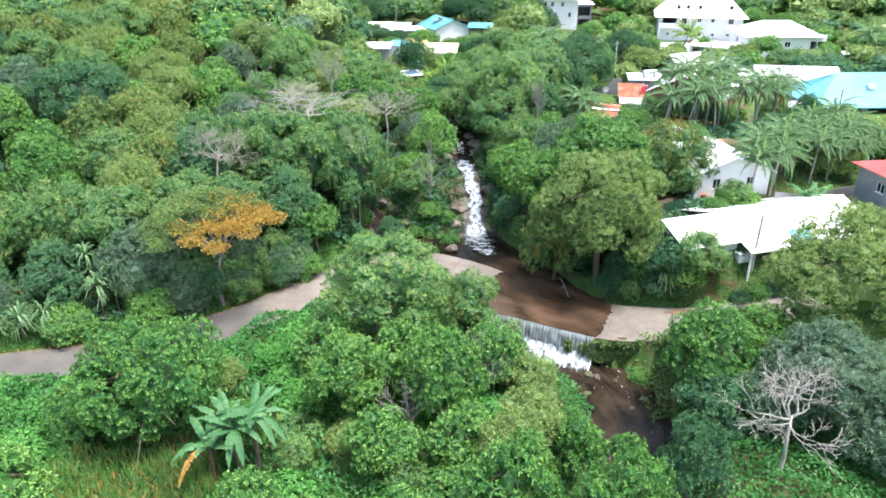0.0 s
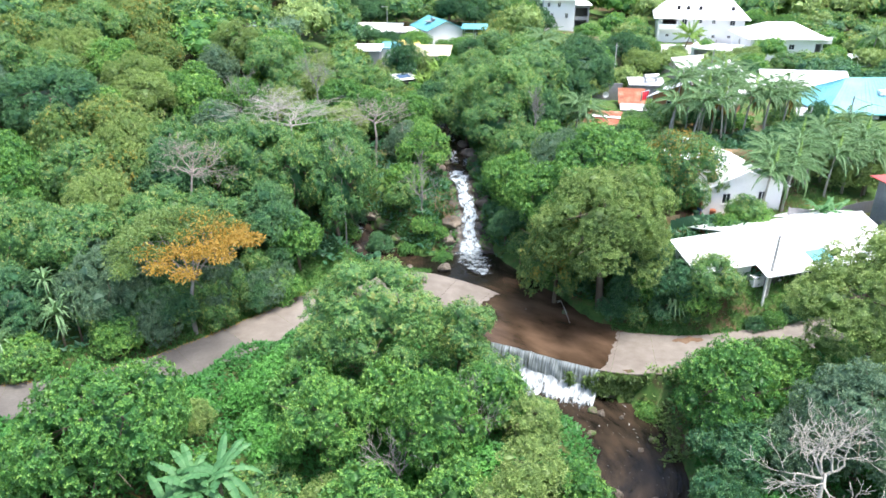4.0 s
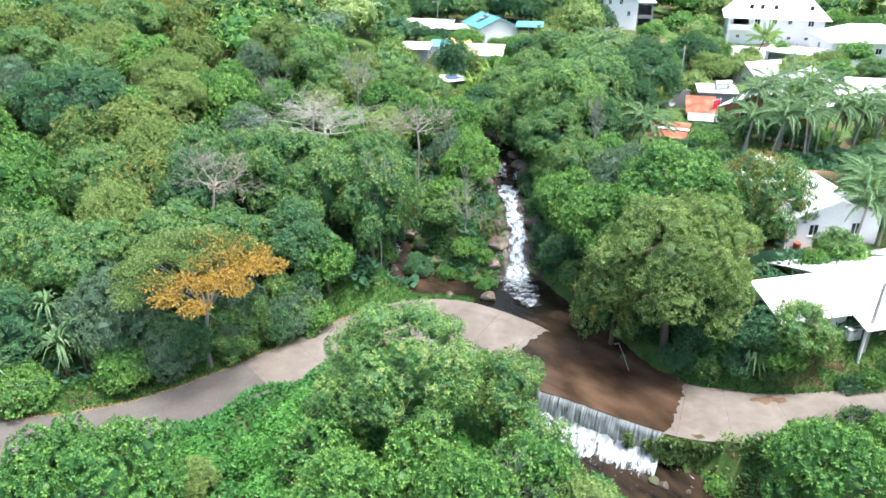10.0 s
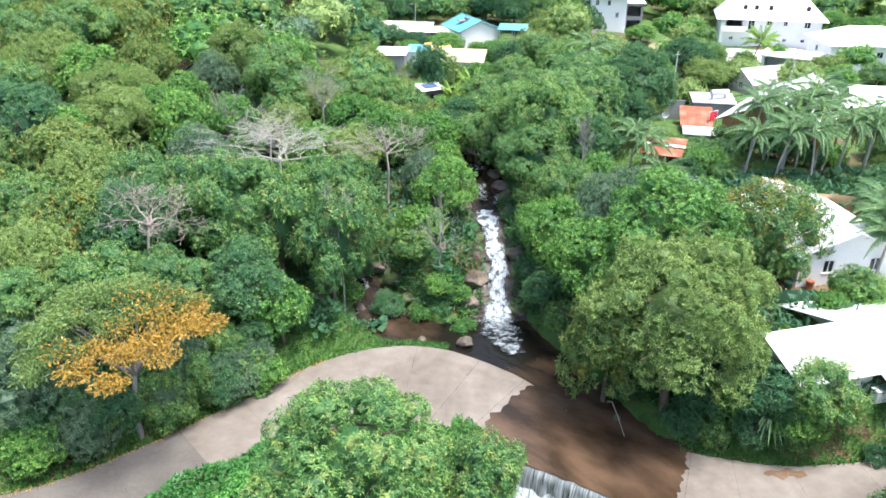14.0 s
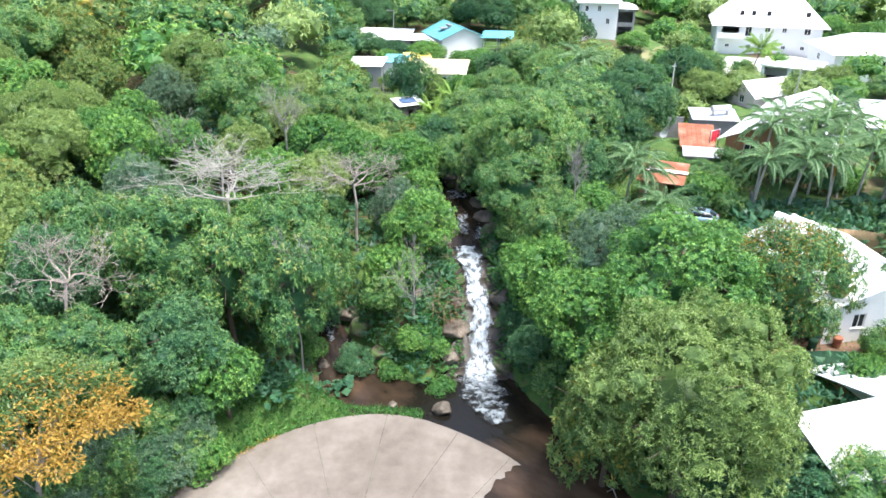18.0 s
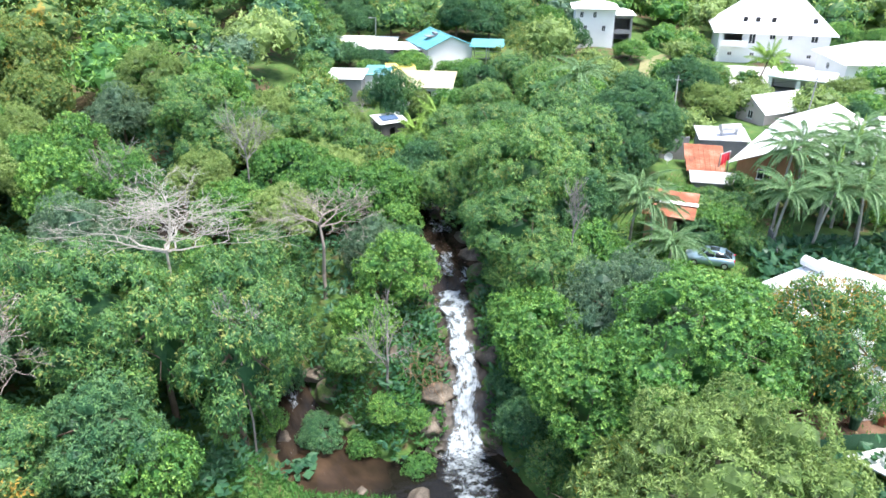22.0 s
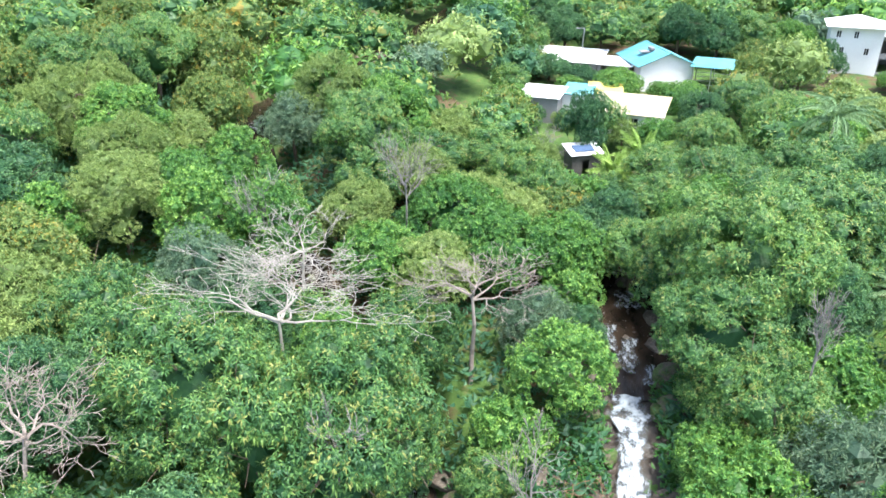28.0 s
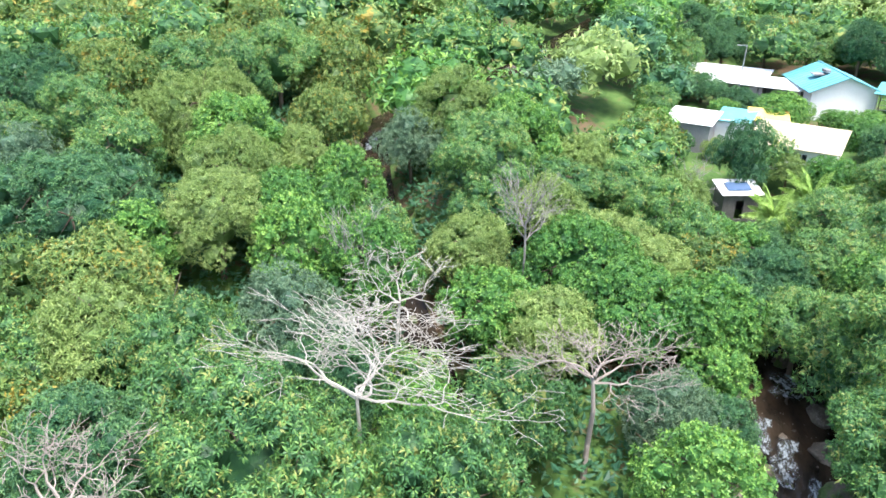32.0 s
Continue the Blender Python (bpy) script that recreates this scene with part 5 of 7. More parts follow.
dead_tree("dead_shrub", "pale bare stems inside the roadside thicket", 2.2, 46.0, 4.0, 7.4, 2.6, GREY_TWIG, 43, 0.1, 6, 3)
dead_tree("dead_shrub", "reddish bare branches inside the roadside thicket", -2.2, 42.0, 3.4, 6.6, 2.8, GREY_TWIG, 47, 0.1, 6, 3)


# ---- flat-topped tree with withered orange leaves ----
def orange_tree(x, y, top, R):
    """An umbrella of flat leaf pads on spreading limbs; the pads of one flank are withered."""
    z0 = at_ground(x, y) - 0.1
    ob = thing("tree", "flat-topped tree with half its foliage withered to orange", "tree", pose(x, y, z0))
    h = top - z0
    g = np.random.default_rng(3)
    n = 46
    rad, ang = R * np.sqrt((np.arange(n) + 0.5) / n), np.arange(n) * 2.39996
    c = np.stack([rad * np.cos(ang), rad * np.sin(ang), h - 0.5 - 2.6 * (rad / R) ** 2 - g.uniform(0, 1.3, n)], 1)
    segs = limbs(h, R, h * 0.45, 0.22, 3, 8, 0.3, 0.42)
    for q in c[::2]:
        segs.append((np.array((0.3, 0, h * 0.45)) * 0.5 + q * 0.5, q, 0.06, 0.02))
    vs, fs = tubes(segs, 6)
    part("trunk", mesh_from("orange_tree_trunk", vs, fs, GREY_TWIG, True), ob)
    m = n * 400
    pad = g.integers(0, n, m)
    spot = unit(g.normal(size=(m, 3))) * g.random((m, 1)) ** 0.45 * (1.2, 1.2, 0.55)
    p = c[pad] + spot
    lean = p[:, 0] * 0.9 - p[:, 1] * 0.4 + 0.9 * np.sin(pad * 2.3) + g.normal(size=m) * 0.9
    for label, mat, lo, hi in (("withered orange leaves", "orange", 1.9, 99), ("yellowing leaves", "yellow", 0.2, 1.9), ("olive-green leaves", "olive", -99, 0.2)):
        mine = np.flatnonzero((lean >= lo) & (lean < hi))
        q = len(mine)
        along = unit(spot[mine] * (1, 1, 0.3) + g.normal(size=(q, 3)) * 0.8 + (0, 0, -0.25))
        side = unit(np.cross(g.normal(size=(q, 3)), along))
        k = g.uniform(0.7, 1.4, q)
        part("crown", quads_mesh("orange_tree_crown", leaf_quads(p[mine], along, side, 0.25 * k, 0.11 * k), LEAF[mat]), ob, label)


orange_tree(-22.4, 63.6, 13.4, 6.2)


# ---- palms ----
def frond_mesh(name, length, bend, mat, seed, wide=1.0, pairs=64):
    g = np.random.default_rng(seed)
    s = np.linspace(0.12, 1, pairs)
    spine = lambda u: np.stack([length * u * (1 - 0.18 * bend * u), 0 * u, length * (0.55 * u - bend * u * u)], -1)
    p = spine(s)
    tan = unit(spine(s + 0.01) - spine(s))
    vs = []
    for sgn in (-1, 1):
        along = unit(np.stack([0.45 * tan[:, 0], np.full(pairs, 0.50 * sgn), tan[:, 2] * 0.4 - 0.55 - 0.55 * s + 0.12 * g.normal(size=pairs)], 1))
        side = unit(np.cross(along, (0, 0, 1.0)) + 0.3 * g.normal(size=(pairs, 3)))
        ln = 0.78 * wide * np.sin(np.pi * (0.15 + 0.8 * s)) * g.uniform(0.85, 1.1, pairs)
        vs.append(leaf_quads(p, along, side, ln, np.full(pairs, 0.062)))
    u = np.linspace(0, 1, 7)
    q = spine(u)
    for a, b in zip(q[:-1], q[1:]):
        vs.append(np.array([a + (0, 0.04, 0), b + (0, 0.02, 0), b - (0, 0.02, 0), a - (0, 0.04, 0)]))
    return quads_mesh(name, np.concatenate(vs), mat)


FRONDS = [frond_mesh("frond", 3.9, 0.95, LEAF["palm"], 1), frond_mesh("frond", 3.7, 1.15, LEAF["palm"], 2), frond_mesh("frond", 3.9, 0.75, LEAF["palm"], 3)]
YOUNG = frond_mesh("frond", 2.6, 0.05, LEAF["lemon"], 4, 0.5)
DRYF = frond_mesh("frond", 2.4, 1.35, LEAF["dry"], 5)
LEMON = [frond_mesh("frond", 3.2, 0.45, LEAF["lemon"], 6), frond_mesh("frond", 3.0, 0.7, LEAF["lemon"], 7)]


def palm(x, y, top, lean=0.0, size=1.0, label="tall coconut palm with drooping green fronds", dry=0, young_or_lit=True, lemon=False, z=None):
    z0 = at_ground(x, y) - 0.1 if z is None else z
    h = top - z0 - 0.6 * size
    ob = thing("palm_tree", label, "palm tree", pose(x, y, z0), group="village palms")
    segs, n = [], 9
    for k in range(n):
        a, b = k / n, (k + 1) / n
        segs.append(((lean * a * a, 0, h * a - 0.2), (lean * b * b, 0, h * b - 0.2), 0.14 - 0.04 * a + 0.012, 0.14 - 0.04 * b))
    vs, fs = tubes(segs, 7)
    part("trunk", mesh_from("palm_trunk", vs, fs, PALE_BARK if not lemon else BARK, True), ob)
    for k in range(23):
        tilt = -78 + 118 * ((k * 7) % 23) / 23
        mesh = (LEMON[k % 2] if lemon else FRONDS[k % 3])
        part("frond", mesh, ob, m=pose(lean, 0, h - 0.2, 0, tilt * 0.8, k * 137.5) @ Matrix.Scale(size * float(rng.uniform(0.85, 1.1)), 4))
    if young_or_lit:
        part("frond", YOUNG, ob, "upright yellow-green young frond", pose(lean, 0, h - 0.2, 0, -55, 30) @ Matrix.Scale(size, 4))
    for k in range(dry):
        part("frond", DRYF, ob, "hanging dry orange frond", pose(lean, 0, h - 0.3, 0, 25, 40 + 95 * k) @ Matrix.Scale(size, 4))
    return ob


for x, y, top, lean, size, dry in ((35.0, 99.8, 14.6, 1.0, 1.15, 0), (32.0, 100.8, 14.0, 0.6, 1.1, 0), (39.0, 100.0, 14.6, -0.6, 1.15, 2), (42.5, 101.5, 15.2, 0.5, 1.15, 1), (46.0, 103, 15.6, 0.3, 1.2, 1),
                                   (38.2, 105.5, 15.8, 0.4, 1.1, 0), (43.5, 107, 16.2, -0.5, 1.1, 0), (49.5, 106, 15.0, 0.6, 1.1, 0), (19.5, 102.2, 13.4, 0.3, 1.1, 0), (21.2, 101.2, 12.6, -0.4, 0.95, 0),
                                   (36.6, 79.8, 11.5, 0.3, 1.1, 0), (37.8, 82.0, 12.6, -0.3, 1.15, 0), (39.3, 80.6, 11.8, 0.4, 1.1, 0), (41.0, 83.5, 12.8, 0.2, 1.1, 0), (44.0, 85.5, 12.6, -0.4, 1.1, 0),
                                   (46.5, 87, 12.8, 0.3, 1.1, 0), (49.0, 86, 12.2, 0.4, 1.1, 0), (51.5, 88, 12.8, -0.3, 1.1, 0), (54.5, 87, 12.0, 0.3, 1.1, 0), (45.2, 83.2, 12.2, 0.3, 1.0, 0), (47.8, 84.2, 12.0, -0.3, 1.05, 0), (42.4, 86.6, 13.0, 0.3, 1.1, 0), (38.6, 84.8, 12.6, 0.3, 1.0, 0), (50.6, 84.4, 11.6, 0.3, 1.0, 0), (36.8, 102.8, 15.0, 0.3, 1.05, 0), (40.8, 103.4, 15.6, -0.3, 1.1, 1), (44.8, 100.6, 15.0, 0.3, 1.05, 0), (47.8, 101.6, 14.8, 0.3, 1.05, 1), (48, 92, 13.0, 0.2, 1.05, 1), (53, 95, 13.2, 0.2, 1.05, 0), (39.9, 106.1, 16.6, 0.3, 1.15, 0), (34.2, 106.0, 16.2, 0.4, 1.1, 0), (37.0, 108.4, 16.4, -0.3, 1.1, 1), (41.8, 109.6, 17.0, 0.3, 1.1, 0)):
    palm(x, y, top, lean, size * 0.98, dry=dry, young_or_lit=(int(x) % 3 == 0), label="tall coconut palm with hanging orange dry fronds" if dry else "tall coconut palm with drooping green fronds")
palm(51.5, 157, 15.0, 1.2, 1.25, label="leaning coconut palm with yellowish fronds", lemon=True)
palm(22.2, 98.4, 10.2, 0.0, 1.0, label="short young palm with fresh arching fronds beside a car", young_or_lit=False)
palm(0.9, 134.0, 11.6, 0.2, 1.3, label="low palm with yellow-green fronds beside a small house", lemon=True, young_or_lit=False)
palm(-1.4, 131.0, 10.4, -0.3, 1.1, label="low palm with yellow-green fronds beside a small house", lemon=True, young_or_lit=False)
palm(18.5, 131, 18.0, 0.2, 1.2, label="palm with drooping fronds between broad mango trees", young_or_lit=False)
palm(87, 150, 15.5, 0.2, 1.2)


# ---- banana clump ----
def banana_leaf(length, width, droop, seed):
    g = np.random.default_rng(seed)
    n = 9
    vs = []
    u = np.linspace(0.0, 1, n)
    c = np.stack([length * u * (1 - 0.15 * u), 0 * u, length * (0.75 * u - droop * u * u)], 1)
    w = width * np.sin(np.pi * np.clip(0.04 + 0.93 * u, 0, 1)) ** 0.7
    for i in range(n - 1):
        for sgn in (-1, 1):
            a, b = c[i], c[i + 1]
            f = g.uniform(-0.12, 0.05)
            vs.append(np.array([a, b, b + (0, sgn * w[i + 1], -0.18 * w[i + 1] + f), a + (0.03, sgn * w[i], -0.18 * w[i] + f)]))
    return quads_mesh("banana_leaf", np.concatenate(vs), LEAF["banana"] if seed % 5 else LEAF["dry"])


BLEAF = [banana_leaf(3.0, 0.27, d, s) for d, s in ((0.55, 1), (0.9, 2), (1.15, 3), (0.3, 4), (1.3, 5))]
for k, (x, y, h, n) in enumerate(((-14.0, 38.2, 4.8, 11), (-12.9, 38.9, 5.4, 11), (-15.6, 37.6, 3.8, 10), (-14.6, 39.4, 4.4, 9), (41.8, 77.0, 2.0, 8), (43.6, 77.6, 1.8, 8))):
    ob = thing("banana_plant", "banana plant with big torn pale green leaves", "banana plant", pose(x, y, at_ground(x, y) - 0.1, 0, 0, 40 * k), group="banana clump")
    vs, fs = tubes([((0, 0, -0.2), (0, 0, h * 0.6), 0.2, 0.16), ((0, 0, h * 0.6), (0, 0, h), 0.16, 0.08)], 8)
    part("stem", mesh_from("banana_stem", vs, fs, BARK, True), ob)
    for j in range(n):
        part("leaf", BLEAF[4] if j == n - 1 and k == 2 else BLEAF[j % 4], ob, m=pose(0, 0, h - 0.1 * j / n, 0, -15 + 6 * (j % 4), 137.5 * j))


# ---- screw pines with strap leaves at the forest edge ----
def rosette(seed, length=1.6, n=46):
    g = np.random.default_rng(seed)
    a = g.uniform(0, 2 * np.pi, n)
    el = g.uniform(-0.25, 1.2, n)
    d = np.stack([np.cos(a) * np.cos(el), np.sin(a) * np.cos(el), np.sin(el)], 1)
    side = unit(np.cross(d, (0, 0, 1.0)) + 1e-4)
    mid = d * length * 0.6 + (0, 0, 0.10)
    tip = d * length + np.stack([0 * a, 0 * a, -0.45 * length * np.cos(el)], 1)
    w = 0.07
    v1 = np.stack([side * w * 0.8, mid + side * w, mid - side * w, -side * w * 0.8], 1).reshape(-1, 3)
    v2 = np.stack([mid + side * w, tip + side * 0.01, tip - side * 0.01, mid - side * w], 1).reshape(-1, 3)
    return quads_mesh("strap_leaves", np.concatenate([v1, v2]), LEAF["palm"])


ROSETTE = [rosette(1), rosette(2, 1.9)]
for k, (x, y, h) in enumerate(((-34.2, 61.8, 5.6), (-32.8, 60.0, 3.6), (-31.6, 60.8, 4.6), (-38.6, 56.4, 2.4), (-40.6, 55.6, 2.2), (-36.6, 57.2, 2.6), (24.6, 66.2, 2.2), (22.6, 64.4, 1.6))):
    ob = thing("screw_pine", "spiky screw pine with long strap leaves", "screw pine", pose(x, y, at_ground(x, y) - 0.1, 0, 0, 70 * k))
    vs, fs = tubes([((0, 0, -0.2), (0.1, 0, h * 0.6), 0.12, 0.1), ((0.1, 0, h * 0.6), (0, 0, h), 0.1, 0.09)], 6)
    part("stem", mesh_from("screw_pine_stem", vs, fs, BARK, True), ob)
    part("leaf_rosette", ROSETTE[k % 2], ob, m=pose(0, 0, h))
    part("leaf_rosette", ROSETTE[(k + 1) % 2], ob, m=pose(0.1, 0, h * 0.62, 10, 8, 50) @ Matrix.Scale(0.85, 4))


# ---- boulders ----
def boulder_mesh(seed):
    """A broken rock: a ball cut back by planes, its edges worn and its faces pitted."""
    g = np.random.default_rng(seed + 70)
    planes = unit(g.normal(size=(13, 3)))
    reach = g.uniform(0.62, 0.95, 13)
    bm = bmesh.new()
    bmesh.ops.create_icosphere(bm, subdivisions=4, radius=1.0)
    for v in bm.verts:
        d = np.array(v.co)
        near = planes @ d
        k = min([1.0] + [float(r / max(n, 1e-3)) for n, r in zip(near, reach) if n > 0.2])
        rough = noise.noise(v.co * 2.3 + Vector((0, seed * 3.3, 0))) * 0.10 + noise.noise(v.co * 6.1 + Vector((seed * 1.7, 0, 2))) * 0.05
        v.co *= k + rough
        v.co.z *= 0.78
    me = bpy.data.meshes.new("boulder")
    bm.to_mesh(me)
    bm.free()
    me.materials.append(ROCK)
    me.polygons.foreach_set("use_smooth", [True] * len(me.polygons))
    return me


BOULDER = [boulder_mesh(s) for s in range(8)]
for b in BOULDER[5:]:
    b.materials[0] = MOSSY
brng = np.random.default_rng(5)


def boulder(x, y, r, sink=0.35, z=None, label="rounded brown river boulder"):
    zz = at_ground(x, y) if z is None else z
    m = pose(x, y, zz + r * (0.72 - sink) * 0.6, brng.uniform(-15, 15), brng.uniform(-15, 15), brng.uniform(0, 360)) @ Matrix.Diagonal((r, r * brng.uniform(0.75, 1.1), r * brng.uniform(0.8, 1.1), 1))
    thing("boulder", label, "rock", m, group="river boulders", data=BOULDER[int(brng.integers(0, 8))])


boulder(1.1, 77.8, 0.85, 0.2, 0.1, "pale flat-topped boulder standing in the pool")
boulder(-2.9, 78.4, 0.4, 0.2, 0.05)
for x, y, r in ((1.6, 84.6, 1.1), (1.9, 86.5, 1.5), (2.0, 88.8, 1.2), (2.1, 92.0, 1.0), (0.6, 84.6, 0.7), (-1.0, 88.4, 1.2), (6.4, 89.5, 1.4), 
                (5.8, 96.5, 1.3), (6.0, 83.6, 1.0), (0.8, 94.5, 1.0), (0.6, 97.6, 1.2), (5.6, 99.6, 1.2), (0.2, 101.5, 1.1), (4.9, 103.5, 1.3), (-1.0, 105.5, 1.1), (4.2, 107, 1.2), (3.0, 100.4, 0.6), (2.2, 104.2, 0.6), (-7.0, 85.6, 1.0),
                (-6.2, 87.0, 1.3), (-11.4, 86.6, 1.1), (-7.6, 88.8, 1.2), (-12.2, 89.8, 1.0), (-4.6, 84.6, 0.8), (-9.2, 83.6, 0.8), (-45.5, 126.5, 1.4), (-42.0, 130, 1.3), (-48.6, 133, 1.3), (-35, 158, 1.5), (-39.6, 163, 1.5), (-38, 155, 1.2), (-33.5, 112.5, 1.2)):
    boulder(x, y, r)
for _ in range(26):
    k = brng.integers(0, len(RIVER))
    row = RIVER[k]
    x, y = row[0] + brng.uniform(-1, 1) * row[3], row[1] + brng.uniform(-2, 2)
    if 38 < y < 57:
        boulder(float(x), float(y), float(brng.uniform(0.18, 0.5)), 0.3, row[2] + 0.2, "small dark stone breaking the stream surface")
for _ in range(40):
    row = TRIB[int(brng.integers(0, len(TRIB)))] if brng.random() < 0.5 else FALL[int(brng.integers(len(FALL) // 3, len(FALL)))]
    x, y = row[0] + brng.uniform(-1.3, 1.3) * row[3], row[1] + brng.uniform(-1.5, 1.5)
    if y > 98:
        boulder(float(x), float(y), float(brng.uniform(0.3, 0.7)), 0.3, row[2] - 0.1)

boulder(13.0, 68.0, 0.32, 0.2, 0.05, "small pale stone at the pool's edge")
stick = thing("driftwood_branch", "bleached bare branch leaning in the pool", "branch", pose(12.6, 70.4, 0.0))
vs, fs = tubes([((0, 0, -0.1), (0.1, -1.4, 0.9), 0.05, 0.045), ((0.1, -1.4, 0.9), (0.3, -2.8, 0.7), 0.045, 0.035), ((0.3, -2.8, 0.7), (0.6, -4.4, 0.02), 0.035, 0.02), ((0.1, -1.4, 0.9), (-0.5, -2.1, 1.3), 0.03, 0.012)], 6)
part("wood", mesh_from("driftwood", vs, fs, PALE_BARK, True), stick)

# brown roots hanging over the rocks beside the cascade
ROOT = rough_mat("brown_roots", (0.08, 0.045, 0.025), (0.19, 0.115, 0.065), (0.32, 0.21, 0.13), 3.0)
gr = np.random.default_rng(61)
segs = []
for _ in range(85):
    p = np.array((gr.uniform(-0.4, 2.2), gr.uniform(85.4, 89.8), gr.uniform(3.0, 6.0)))
    d = unit(np.array((gr.normal() * 0.7 + 0.3, gr.normal() * 0.5 - 0.4, -0.5 + 0.4 * gr.normal())))
    r = gr.uniform(0.014, 0.034)
    for _ in range(int(gr.integers(4, 8))):
        d = unit(d + gr.normal(size=3) * 0.38 + (0, 0, -0.16))
        q = p + d * gr.uniform(0.25, 0.5)
        segs.append((p, q, r, r * 0.85))
        p, r = q, r * 0.85
vs, fs = tubes(segs, 4)
thing("hanging_roots", "tangle of brown roots and creepers hanging over wet rocks", "roots", kind="stuff", data=mesh_from("roots", vs, fs, ROOT))

# ---- buildings ----
def boxes_mesh(name, boxes, mat):
    """Axis-aligned boxes (x0, y0, z0, x1, y1, z1) joined into one mesh."""
    vs, fs = [], []
    for x0, y0, z0, x1, y1, z1 in boxes:
        o = len(vs)
        vs += [(x0, y0, z0), (x1, y0, z0), (x1, y1, z0), (x0, y1, z0), (x0, y0, z1), (x1, y0, z1), (x1, y1, z1), (x0, y1, z1)]
        fs += [tuple(o + i for i in f) for f in ((0, 3, 2, 1), (4, 5, 6, 7), (0, 1, 5, 4), (1, 2, 6, 5), (2, 3, 7, 6), (3, 0, 4, 7))]
    return mesh_from(name, vs, fs, mat)


def glass_mat():
    m, nt, p, link = material("window_glass")
    p.inputs["Base Color"].default_value = (0.02, 0.025, 0.03, 1)
    p.inputs["Roughness"].default_value = 0.06
    n = noise_node(nt, 1.5, 2)
    bump(nt, p, n.outputs[0], 0.03)
    return m


GLASS = glass_mat()


def wall_panel(length, height, thick, holes, skirt):
    """One connected wall along +x from 0, its outer face at y = 0, with openings (x, z, width, height) right through it."""
    xs = sorted({0, length, *(h[0] for h in holes), *(h[0] + h[2] for h in holes)})
    zs = sorted({-skirt, 0, height, *(h[1] for h in holes), *(h[1] + h[3] for h in holes)})
    nx, nz = len(xs), len(zs)
    vs = [(x, y, z) for y in (0, thick) for z in zs for x in xs]
    at = lambda i, k, y: y * nx * nz + k * nx + i
    solid = {}
    for i in range(nx - 1):
        for k in range(nz - 1):
            mx, mz = (xs[i] + xs[i + 1]) / 2, (zs[k] + zs[k + 1]) / 2
            solid[i, k] = not any(h[0] < mx < h[0] + h[2] and h[1] < mz < h[1] + h[3] for h in holes)
    fs = []
    for (i, k), full in solid.items():
        if not full:
            continue
        fs.append((at(i, k, 0), at(i + 1, k, 0), at(i + 1, k + 1, 0), at(i, k + 1, 0)))
        fs.append((at(i, k, 1), at(i, k + 1, 1), at(i + 1, k + 1, 1), at(i + 1, k, 1)))
        for di, dk, p, q in ((-1, 0, (i, k + 1), (i, k)), (1, 0, (i + 1, k), (i + 1, k + 1)), (0, -1, (i, k), (i + 1, k)), (0, 1, (i + 1, k + 1), (i, k + 1))):
            if not solid.get((i + di, k + dk), False):
                fs.append((at(*p, 0), at(*p, 1), at(*q, 1), at(*q, 0)))
    return vs, fs


def prism(name, faces, thick, mat):
    """Flat roof faces given as corner lists, each with a thickness downwards."""
    vs, fs = [], []
    for f in faces:
        o, n = len(vs), len(f)
        vs += [tuple(p) for p in f] + [(p[0], p[1], p[2] - thick) for p in f]
        fs.append(tuple(range(o, o + n)))
        fs.append(tuple(range(o + 2 * n - 1, o + n - 1, -1)))
        fs += [(o + i, o + n + i, o + n + (i + 1) % n, o + (i + 1) % n) for i in range(n)]
    return mesh_from(name, vs, fs, mat)


